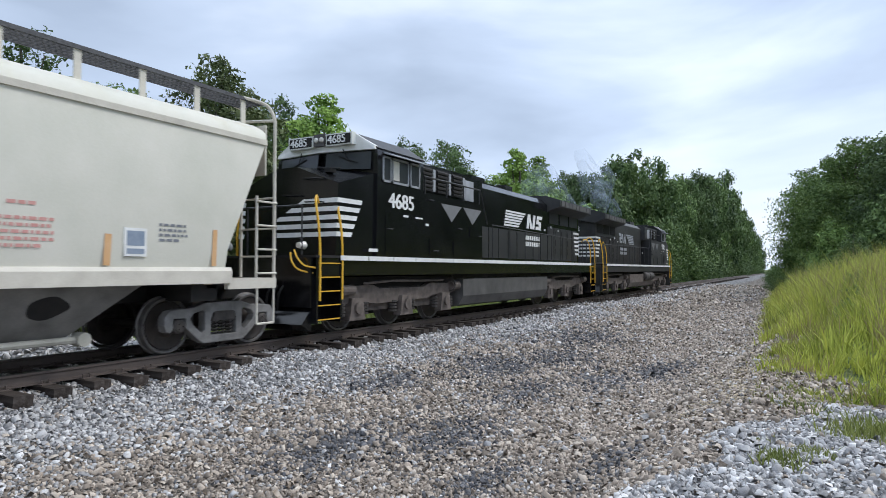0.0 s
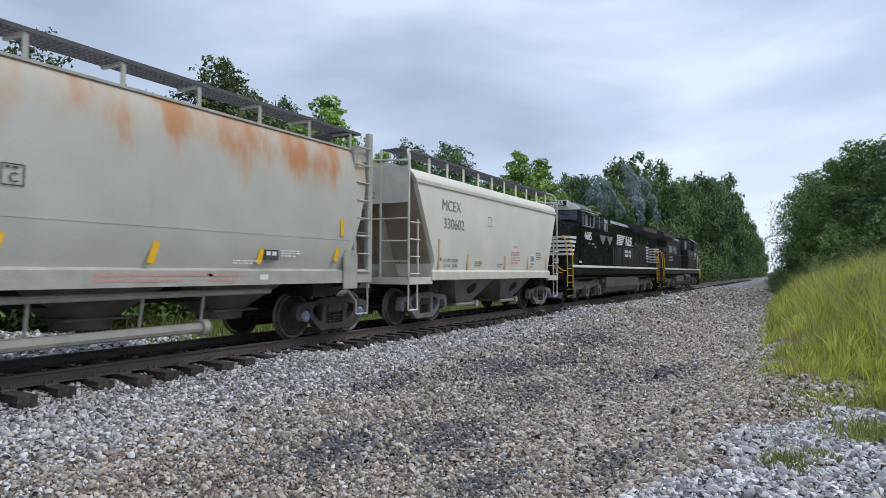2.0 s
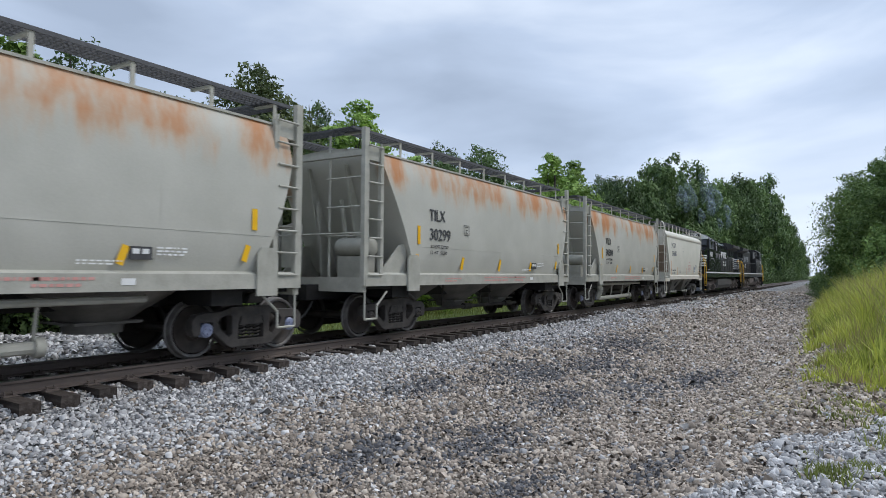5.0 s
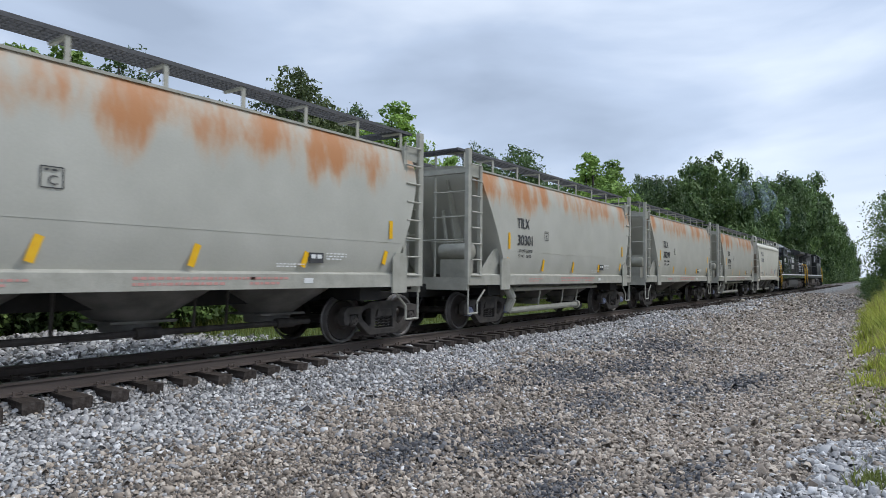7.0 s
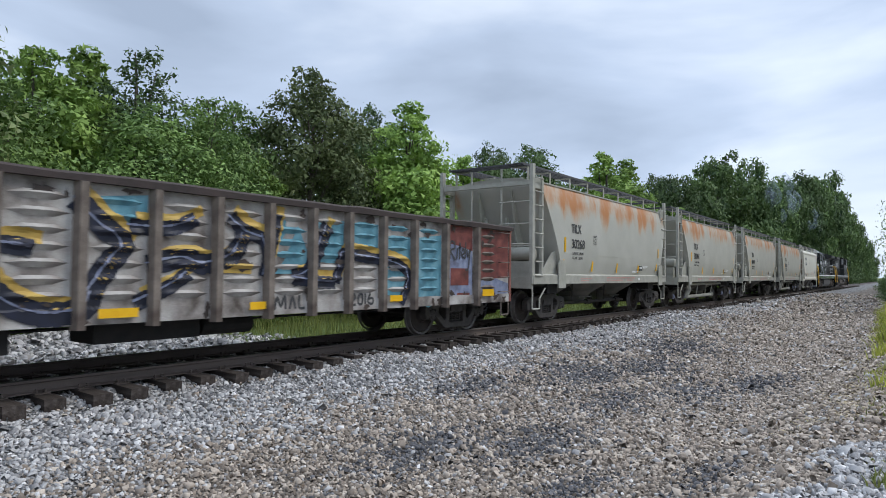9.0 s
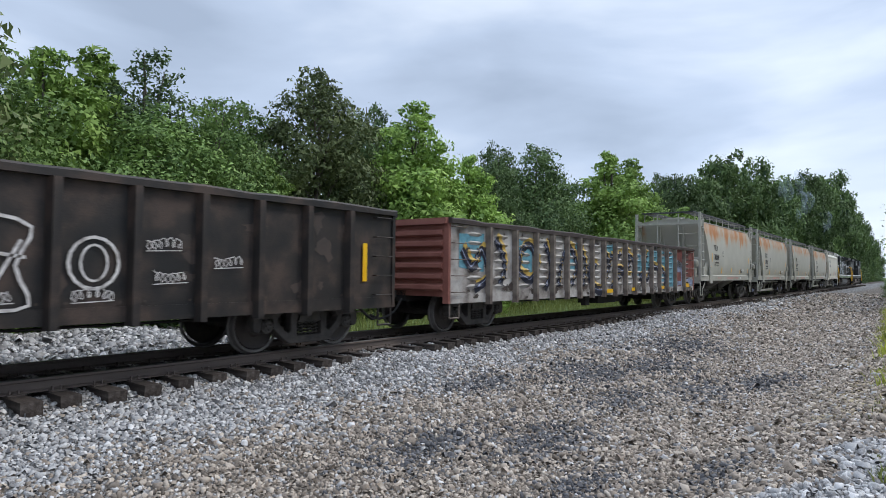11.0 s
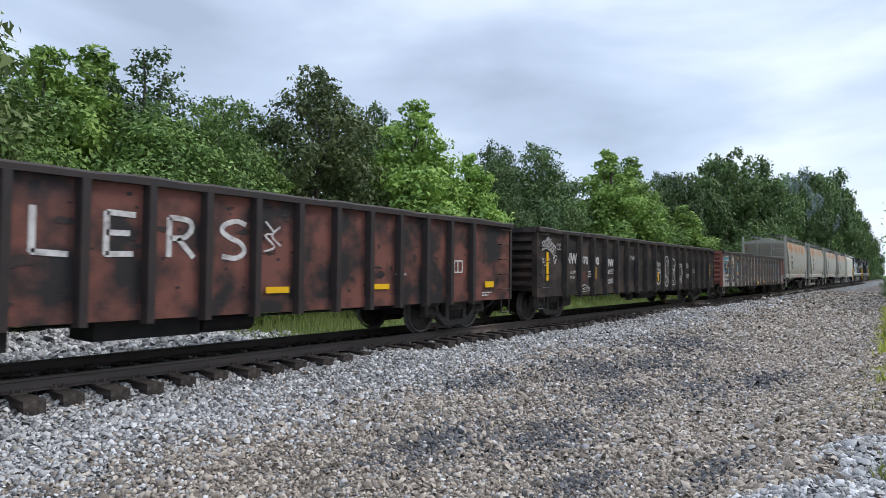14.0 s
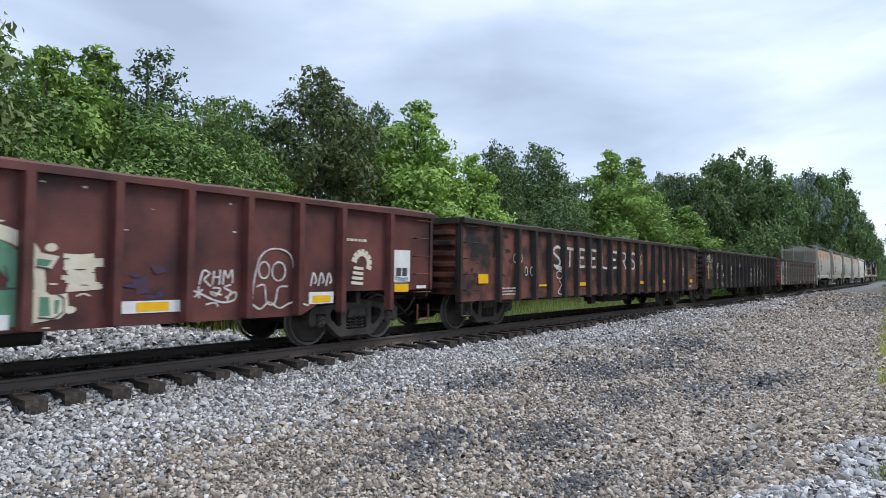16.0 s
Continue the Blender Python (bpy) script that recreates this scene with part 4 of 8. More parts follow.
        def grab(bm):
            for z in (1.6, 2.1, 2.65):
                pipe(bm, [(xe, -1.5, z), (xe, -0.68, z)], 0.018)
            pipe(bm, [(xe, -0.68, 2.65), (xe, 1.5, 2.65)], 0.018)
        quick("end_grab_irons", cream_steel, car, grab)
        coupler(car, s * 5.95, s)
    add_truck(car, -3.92, truck_grey, WHEELSET_GREY)
    add_truck(car, 4.62, truck_grey, WHEELSET_GREY)
    ys = -1.553
    lettering("MCEX", 0.40, ink_grey, car, near_side(-3.84, ys, 2.98), "reporting_mark")
    lettering("330602", 0.40, ink_grey, car, near_side(-3.76, ys, 2.50), "car_number")
    lettering("MCEX", 0.26, ink_grey, car, pose(-5.262, 0.35, 3.50, 90, 0, -90), "reporting_mark")
    lettering("330602", 0.26, ink_grey, car, pose(-5.262, 0.35, 3.18, 90, 0, -90), "car_number")
    lettering("LD LMT 233200", 0.12, ink_grey, car, near_side(-3.75, ys, 1.62), "weight_stencil", shear=0.15)
    lettering("LT WT   52800", 0.12, ink_grey, car, near_side(-3.75, ys, 1.47), "weight_stencil", shear=0.15)
    def small(bm):
        bars(bm, -1.9, 1.5, 0.5, 0.16, ys, 3, 11)
        bars(bm, -0.35, 1.5, 0.4, 0.1, ys, 2, 12)
        bars(bm, 3.0, 1.75, 0.5, 0.3, ys, 4, 13)
        for a, b in (((-1.0, 2.72), (-0.76, 2.72)), ((-0.76, 2.72), (-0.76, 3.0)), ((-0.76, 3.0), (-1.0, 3.0)), ((-1.0, 3.0), (-1.0, 2.72))):
            stroke(bm, [a, b], 0.014, ys)
        lathe(bm, (-3.9, -1.55, 1.68), [(-0.006, 0.045), (0.006, 0.045)], 12)
    quick("small_stencils", ink_grey, car, small)
    def label(bm):
        box(bm, 2.45, 2.80, -1.556, -1.545, 1.55, 1.95)
    quick("label_panel", white_paint, car, label)
    def label2(bm):
        box(bm, 2.49, 2.76, -1.559, -1.555, 1.70, 1.91)
        box(bm, 2.49, 2.76, -1.559, -1.555, 1.585, 1.66)
    quick("label_block", ink_blue, car, label2)
    def red(bm):
        bars(bm, 0.95, 2.12, 0.4, 0.09, ys, 1, 20)
        bars(bm, 0.75, 1.6, 0.75, 0.42, ys, 5, 21)
    quick("warning_stencil", ink_red, car, red)
    for x, z1, w in ((-4.0, 2.2, 0.09), (-2.35, 1.85, 0.10), (0.25, 1.85, 0.12), (2.2, 1.85, 0.10), (4.0, 2.0, 0.09)):
        quick("reflective_tape", orange_tape, car, lambda bm, x=x, z1=z1, w=w: stroke(bm, [(x, 1.42), (x + 0.02, z1)], w, ys))
    return car


TRAIN.append((cream_hopper(), 3.0, 0))
for i, num in enumerate(("30304", "30299", "30301", "30268")):
    TRAIN.append((covered_hopper(num, i), -9.6 - 13.05 * i, 0))

# ---- train: gondolas ----
def gondola(label, panel_mat, rib_mat, rim_mat, half, ribs, dimples=False, end_mat=None, deep_sill=None):
    car = tagged(new("gondola"), label, "railway wagon", group="train wagons")
    hw, z0, z1 = 1.50, 0.70, 2.56
    for s in (-1, 1):
        def side(bm, s=s):
            y0, y1 = sorted((s * hw, s * (hw - 0.05)))
            if deep_sill:
                poly = [(-half, 1.0), (-half + 2.6, 1.0), (-half + 3.4, z0 - 0.08), (half - 3.4, z0 - 0.08), (half - 2.6, 1.0), (half, 1.0), (half, z1), (-half, z1)]
            else:
                poly = [(-half, z0), (half, z0), (half, z1), (-half, z1)]
            prism(bm, poly, y0, y1)
            if not deep_sill:
                box(bm, -half, half, *sorted((s * hw, s * (hw + 0.018))), z0, z0 + 0.20)
        quick("side_wall", panel_mat, car, side)
        def rim(bm, s=s):
            y0, y1 = sorted((s * (hw - 0.10), s * (hw + 0.10)))
            rr = random.Random(int(half * 100) + s)
            cols, n = [], 44
            for i in range(n + 1):
                dz, dy = rr.gauss(0, 0.007) + 0.008 * math.sin(i * 0.8 + half * 7), rr.gauss(0, 0.006)
                x = -half - 0.02 + (2 * half + 0.04) * i / n
                cols.append([bm.verts.new((x, yy + dy, zz)) for yy, zz in ((y0, z1 - 0.10), (y1, z1 - 0.10), (y1, z1 - 0.01 + dz), (y1 - 0.02, z1 + 0.02 + dz), (y0 + 0.02, z1 + 0.02 + dz), (y0, z1 - 0.01 + dz))])
            for a, b in zip(cols, cols[1:]):
                for k in range(6):
                    bm.faces.new((a[k], a[(k + 1) % 6], b[(k + 1) % 6], b[k]))
            bm.faces.new(cols[0])
            bm.faces.new(cols[-1][::-1])
        quick("top_rail", rim_mat, car, rim)
        bm = bmesh.new()
        d = hw + 0.125
        prism(bm, [(-0.085, hw), (-0.05, d), (0.05, d), (0.085, hw)] if s > 0 else [(-0.085, -hw), (-0.05, -d), (0.05, -d), (0.085, -hw)], z0 - 0.05, z1 - 0.10, "z")
        me = finish(bm, "rib", rib_mat, bevel=0.008)
        for x in ribs:
            part("rib", me, None, car).matrix_basis = pose(x, 0, 0)
        if dimples:
            bm = bmesh.new()
            a = [bm.verts.new((x, s * (hw - 0.004), dz)) for x, dz in ((-0.36, 0), (-0.17, 0.06), (0.17, 0.06), (0.36, 0), (0.17, -0.06), (-0.17, -0.06))]
            b = [bm.verts.new((x, s * (hw + 0.06), 0.015)) for x in (-0.13, 0.13)]
            for f in ((a[0], a[1], b[0]), (a[1], a[2], b[1], b[0]), (a[2], a[3], b[1]), (a[3], a[4], b[1]), (a[4], a[5], b[0], b[1]), (a[5], a[0], b[0])):
                bm.faces.new(f)
            dm = finish(bm, "pressed_ridge", panel_mat)
            painted = dm.copy()
            painted.materials.clear()
            painted.materials.append(spray_cyan)
            rusty = dm.copy()
            rusty.materials.clear()
            rusty.materials.append(gon_rib_brown)
            allr = sorted(ribs)
            for p, q in zip(allr[:-1], allr[1:]):
                if abs((p + q) / 2 - 6.98) < 0.3:
                    continue
                mid = (p + q) / 2
                for k in range(7):
                    z = 1.06 + 0.20 * k
                    blue = 5.3 < mid < 6.6 or (3.6 < mid < 5.0 and k > 3) or (2.0 < mid < 3.6 and 2 < k < 6) or (-1 < mid < 0 and k > 4)
                    part("pressed_ridge", rusty if mid > 7.5 else painted if blue and s < 0 else dm, None, car).matrix_basis = pose(mid, 0, z)
            for k in range(7):
                part("pressed_ridge", rusty, None, car).matrix_basis = pose(8.28, 0, 1.06 + 0.20 * k)
                part("pressed_ridge", dm, None, car).matrix_basis = pose(-8.28, 0, 1.06 + 0.20 * k)
        for e in (-1, 1):
            def corner(bm, s=s, e=e):
                box(bm, e * half - 0.04, e * half + 0.04, *sorted((s * (hw - 0.12), s * (hw + 0.03))), z0 + (0.3 if deep_sill else 0), z1 - 0.1)
            quick("corner_post", end_mat or rib_mat, car, corner)
        for e in (-1, 1):
            def grabs(bm, e=e, s=s):
                for k in range(5):
                    z = 0.95 + 0.36 * k
                    yy = s * (hw + 0.09)
                    pipe(bm, [(e * (half - 0.1), s * hw, z), (e * (half - 0.1), yy, z), (e * (half - 0.55), yy, z), (e * (half - 0.55), s * hw, z)], 0.011)
                pipe(bm, [(e * (half - 0.05), s * hw, z0), (e * (half - 0.05), s * hw, 0.38), (e * (half - 0.4), s * hw, 0.38), (e * (half - 0.4), s * hw, z0)], 0.02)
            quick("grab_irons", rib_mat, car, grabs)
    for e in (-1, 1):
        def end(bm, e=e):
            x0, x1 = sorted((e * half, e * (half - 0.05)))
            box(bm, x0, x1, -hw + 0.06, hw - 0.06, z0 + 0.15, z1 - 0.05)
        quick("end_wall", end_mat or panel_mat, car, end)
        for k in range(6):
            def end_rib(bm, e=e, z=1.05 + 0.24 * k):
                prism(bm, [(e * half, z - 0.09), (e * (half + 0.11), z - 0.04), (e * (half + 0.11), z + 0.04), (e * half, z + 0.09)], -hw + 0.12, hw - 0.12)
            quick("end_rib", end_mat or panel_mat, car, end_rib)
        quick("end_rail", end_mat or rim_mat, car, lambda bm, e=e: box(bm, *sorted((e * (half - 0.05), e * (half + 0.12))), -hw, hw, z1 - 0.12, z1 + 0.015))
        coupler(car, e * (half + 0.55), e)
        add_truck(car, e * (half - 1.72), truck_steel, WHEELSET_GREY)
    def under(bm):
        box(bm, -half, half, -hw + 0.05, hw - 0.05, z0 + 0.30, z0 + 0.36)
        box(bm, -half, half, -0.3, 0.3, z0 + 0.02, z0 + 0.32)
        box(bm, -0.6, 0.9, -1.2, -0.5, 0.42, 0.75)
        lathe(bm, (1.5, -0.9, 0.56), [(-0.45, 0.16), (0.45, 0.16)], 14, "x")
        box(bm, -1.9, -1.6, -1.35, -1.2, 0.40, 0.72)
        rod(bm, (-5.5, -0.9, 0.62), (5.5, -0.9, 0.62), 0.02, 6)
        for k in range(9):
            x = -half + 2 + (2 * half - 4) * k / 8
            box(bm, x - 0.05, x + 0.05, -hw + 0.08, hw - 0.08, z0 + 0.08, z0 + 0.30)
    quick("underframe", under_mat, car, under)
    return car


FACE = -1.509
gon_rust_wear = material("brown_worn_paint", [(0.035, 0.028, 0.024), (0.075, 0.05, 0.04)], 3, 0.7, bump=0.1)


def paint(car, name, mat, fn, y=FACE):
    bm = bmesh.new()
    fn(bm, y)
    return part(name, bm, mat, car)


def tapes(car, name, mat, rects, y):
    for x, z, w, h in rects:
        bm = bmesh.new()
        poly(bm, [(x, z), (x + w, z), (x + w, z + h), (x, z + h)], y)
        part(name, bm, mat, car)


def blob(bm, x, z, rx, rz, y, seed, n=18, rag=0.25):
    rnd = random.Random(seed)
    vs = [bm.verts.new((x + rx * (1 + rnd.uniform(-rag, rag)) * math.cos(a), y, z + rz * (1 + rnd.uniform(-rag, rag)) * math.sin(a))) for a in [2 * math.pi * i / n for i in range(n)]]
    bm.faces.new(vs)


def poly(bm, pts, y):
    bm.faces.new([bm.verts.new((p[0], y, p[1])) for p in pts])


# white gondola with a mural
RIBS_A = [0.0] + [s * v for v in (0.94, 1.86, 2.75, 3.6, 4.51, 5.45, 6.52, 7.74) for s in (-1, 1)]
mural = gondola("gondola wagon with pressed ridges and a faded multicolour mural", gon_white, gon_rib_brown, gon_rim_brown, 9.28, RIBS_A, True, gon_end_red)


def mural_cyan(bm, y):
    for a, b, lo, hi in ((-0.85, -0.1, 1.95, 2.38), (4.6, 5.36, 0.95, 2.1), (5.55, 6.4, 0.75, 2.2), (3.7, 4.4, 1.75, 2.3), (2.85, 3.5, 1.55, 2.3), (1.95, 2.2, 1.9, 2.3)):
        rnd = random.Random(a)
        poly(bm, [(a, lo + rnd.uniform(0, 0.1)), ((a + b) / 2, lo - rnd.uniform(0, 0.1)), (b, lo + rnd.uniform(0, 0.15)), (b, hi), (a, hi - rnd.uniform(0, 0.1))], y)
    for a, b in ((-8.9, -7.9), (-6.3, -5.6), (-3.5, -2.85)):
        poly(bm, [(a, 1.5), (b, 1.4), (b, 2.3), (a, 2.25)], y)
    poly(bm, [(2.0, 1.35), (2.65, 1.35), (2.65, 1.75), (2.45, 2.15), (2.2, 1.6)], y - 0.002)


def mural_lilac(bm, y):
    poly(bm, [(6.6, 0.72), (7.6, 0.72), (7.6, 1.9), (7.2, 2.05), (6.6, 2.1)], y)
    poly(bm, [(7.85, 0.72), (9.2, 0.72), (9.2, 1.15), (8.5, 1.3), (7.85, 1.2)], y)


def mural_red(bm, y):
    poly(bm, [(6.6, 2.05), (7.1, 2.0), (7.6, 1.9), (7.6, 2.45), (6.6, 2.45)], y - 0.001)
    poly(bm, [(7.85, 1.25), (9.2, 1.3), (9.2, 2.45), (7.85, 2.45)], y - 0.001)
    poly(bm, [(6.75, 1.12), (7.45, 1.12), (7.45, 1.5), (6.75, 1.5)], y - 0.003)
    poly(bm, [(7.0, 0.75), (7.5, 0.72), (7.5, 0.95), (7.0, 0.95)], y - 0.003)


MURAL_LINES = (
    [(-2.0, 1.62), (-1.75, 1.66), (-1.45, 1.62)], [(-2.0, 1.62), (-1.98, 1.35), (-1.75, 1.05), (-1.35, 0.86), (-0.9, 0.90), (-0.78, 1.1)],
    [(-1.0, 2.25), (-0.7, 1.95), (-0.42, 1.72), (-0.6, 1.45), (-0.82, 1.1)], [(-0.35, 1.95), (0.1, 1.95), (0.35, 2.0), (0.6, 2.12)],
    [(-0.1, 1.45), (0.4, 1.55), (0.75, 1.48), (1.2, 1.62), (1.4, 1.95)], [(-0.25, 0.95), (0.2, 1.15), (0.5, 1.35)], [(1.15, 2.2), (1.4, 2.0), (1.75, 1.9)],
    [(1.75, 1.95), (1.85, 1.6), (1.78, 1.3)], [(2.0, 2.3), (1.95, 1.9), (1.85, 1.5)], [(3.1, 2.2), (2.9, 1.8), (2.7, 1.4), (2.35, 1.28)],
    [(-8.8, 1.9), (-8.4, 1.5), (-8.0, 1.9), (-7.7, 1.3), (-8.3, 1.0)], [(-7.4, 2.2), (-7.0, 1.6), (-7.2, 1.1)], [(-6.4, 1.1), (-6.2, 1.9), (-5.7, 2.1), (-5.3, 1.6), (-5.7, 1.2), (-6.3, 1.4)],
    [(-4.9, 2.2), (-4.5, 1.5), (-4.9, 0.95)], [(-4.1, 1.0), (-3.9, 1.7), (-3.4, 2.15), (-2.9, 1.6), (-3.3, 1.05)], [(-2.6, 2.1), (-2.3, 1.6), (-2.5, 1.0)],
    [(2.35, 1.28), (2.9, 1.22), (3.3, 1.2)], [(3.3, 1.2), (3.4, 1.5), (3.5, 1.72), (4.1, 1.66), (4.75, 1.6), (5.2, 1.45), (5.3, 1.2), (5.05, 0.78)],
)


def mural_relief(x, z):
    """How far the pressed side of the mural wagon stands out at (x, z)."""
    bays = sorted(RIBS_A)
    h = 0.018 if z < 0.91 else 0.0
    for p, q in [*zip(bays, bays[1:]), (7.74, 8.82), (-8.82, -7.74)]:
        mid = (p + q) / 2
        if p <= x < q and abs(mid - 6.98) > 0.3:
            k = min(max(round((z - 1.06) / 0.20), 0), 6)
            dz = abs(z - 1.06 - 0.20 * k - 0.012) / 0.055
            h += 0.064 * max(0, 1 - dz) * min(max((0.36 - abs(x - mid)) / 0.23, 0), 1)
    return h


def spray(bm, pts, w, y, ragged=0.0, seed=0):
    """A sprayed line of width w that follows the relief."""
    rnd = random.Random(seed)
    line = [Vector((p[0], p[1])) for p in curve_pts(pts, 12)]
    m = max(2, int(w / 0.028))
    rows = []
    for i, p in enumerate(line):
        d = (line[min(i + 1, len(line) - 1)] - line[max(i - 1, 0)]).normalized()
        nrm = Vector((-d.y, d.x)) * (w / 2) * (1 + rnd.uniform(-ragged, ragged))
        row = []
        for k in range(m + 1):
            c = p + nrm * (2 * k / m - 1)
            row.append(bm.verts.new((c.x, y - mural_relief(c.x, c.y), c.y)))
        rows.append(row)
    for a, b in zip(rows, rows[1:]):
        for k in range(m):
            bm.faces.new((a[k], a[k + 1], b[k + 1], b[k]))


def mural_navy(bm, y):
    for k, l in enumerate(MURAL_LINES):
        spray(bm, l, 0.29 if k in (1, 2, 4, 9) else 0.21, y - 0.006 - 0.0003 * k, 0.08, k)


def mural_shine(bm, y):
    for k, l in enumerate(MURAL_LINES):
        spray(bm, [(a - 0.03, b + 0.03) for a, b in l], 0.028, y - 0.013, 0.5, k)


def mural_ochre(bm, y):
    for k, l in enumerate(MURAL_LINES):
        spray(bm, [(a + 0.09, b + 0.13) for a, b in l], 0.15, y - 0.003 - 0.0001 * k, 0.12, k)
    spray(bm, [(0.75, 1.42), (1.15, 1.43), (1.55, 1.42)], 0.15, y - 0.005)


def mural_tag(bm, y):
    for l in ([(6.72, 1.7), (6.72, 2.05), (6.85, 2.08), (6.9, 1.95), (6.74, 1.88), (6.92, 1.68)], [(6.98, 1.7), (7.0, 1.95)], [(7.03, 1.95), (7.15, 1.98)], [(7.1, 2.08), (7.08, 1.7)],
              [(7.17, 1.8), (7.27, 1.85), (7.2, 1.95), (7.16, 1.8), (7.28, 1.72)], [(7.32, 2.1), (7.3, 1.72)], [(7.38, 1.95), (7.4, 1.75), (7.5, 1.95), (7.42, 1.5), (7.3, 1.48)],
              [(2.0, 0.78), (2.05, 0.98), (2.12, 0.82), (2.2, 1.0), (2.22, 0.78)], [(2.3, 0.78), (2.36, 0.98), (2.42, 0.78)], [(2.5, 1.0), (2.5, 0.8), (2.62, 0.79)],
              [(3.66, 0.95), (3.75, 1.0), (3.8, 0.92), (3.66, 0.8), (3.82, 0.8)], [(3.9, 0.98), (3.88, 0.82), (3.98, 0.82), (3.98, 0.98), (3.9, 0.98)], [(4.06, 1.0), (4.06, 0.8)], [(4.2, 1.0), (4.13, 0.85), (4.25, 0.8), (4.27, 0.9), (4.15, 0.9)]):
        stroke(bm, curve_pts(l, 3), 0.045, y - 0.012)


def mural_wear(bm, y):
    rnd = random.Random(14)
    for k in range(90):
        blob(bm, rnd.uniform(-9.1, 9.1), rnd.choice((rnd.uniform(0.75, 1.1), rnd.uniform(0.8, 2.4), rnd.uniform(2.2, 2.42))), rnd.uniform(0.02, 0.13), rnd.uniform(0.02, 0.10), y - 0.00005 * k, 700 + k, 14, 0.55)


paint(mural, "rust_spots", gon_rust_wear, mural_wear, FACE - 0.013)
paint(mural, "cyan_paint", spray_cyan, mural_cyan)
paint(mural, "pale_blue_paint", spray_lilac, mural_lilac)
paint(mural, "red_paint", spray_red, mural_red)
paint(mural, "ochre_outline", spray_yellow, mural_ochre)
paint(mural, "navy_outline", spray_navy, mural_navy)
paint(mural, "pale_highlight", spray_lilac, mural_shine)
paint(mural, "black_tag", ink_black, mural_tag)
tapes(mural, "reflective_tape", yellow_tape, ((-0.72, 0.78, 0.5, 0.12), (1.5, 0.80, 0.42, 0.12), (4.7, 0.83, 0.36, 0.12), (7.95, 0.86, 0.5, 0.16)), FACE - 0.064)
TRAIN.append((mural, -64.8, 0))

# black gondola
RIBS_B = [-7.5 + 0.962 * k for k in range(17)]
black_gon = gondola("dark grimy gondola wagon with white stencils and chalk scrawls", gon_black, gon_black, gon_black, 9.1, RIBS_B)
lettering("NW", 0.46, chalk_white, black_gon, near_side(-7.37, FACE, 1.62), "reporting_mark", 0.012, wide=0.86)
lettering("970", 0.34, chalk_white, black_gon, near_side(-6.36, FACE, 1.62), "car_number", 0.014)
lettering("98", 0.34, chalk_white, black_gon, near_side(-5.36, FACE, 1.62), "car_number", 0.014)
lettering("MW", 0.34, chalk_white, black_gon, near_side(-4.44, FACE, 1.58), "stencil_letters", 0.016)
lettering("LD LMT", 0.13, chalk_white, black_gon, near_side(-7.08, FACE, 1.33), "weight_stencil", 0.003, wide=0.8)
lettering("LT WT", 0.13, chalk_white, black_gon, near_side(-7.08, FACE, 1.17), "weight_stencil", 0.003, wide=0.8)


def scrawl(bm, x, z, w, h, y, seed, width=0.03, n=14):
    rnd = random.Random(seed)
    pts = []
    r = h * 0.42
    for k in range(n * 4):
        a = k * 1.05
        wob = 1 + 0.5 * math.sin(k * 0.9 + seed)
        pts.append((x + w * k / (n * 4) + r * wob * 0.75 * math.sin(a), z + h * 0.5 + r * wob * math.cos(a) + rnd.uniform(-0.01, 0.01)))
    stroke(bm, pts, width, y)
    stroke(bm, [(x, z - 0.03), (x + w, z - 0.01)], width * 0.8, y)


def loop(bm, x, z, rx, rz, y, width, n=16):
    stroke(bm, [(x + rx * math.cos(2 * math.pi * k / n), z + rz * math.sin(2 * math.pi * k / n)) for k in range(n + 1)], width, y)


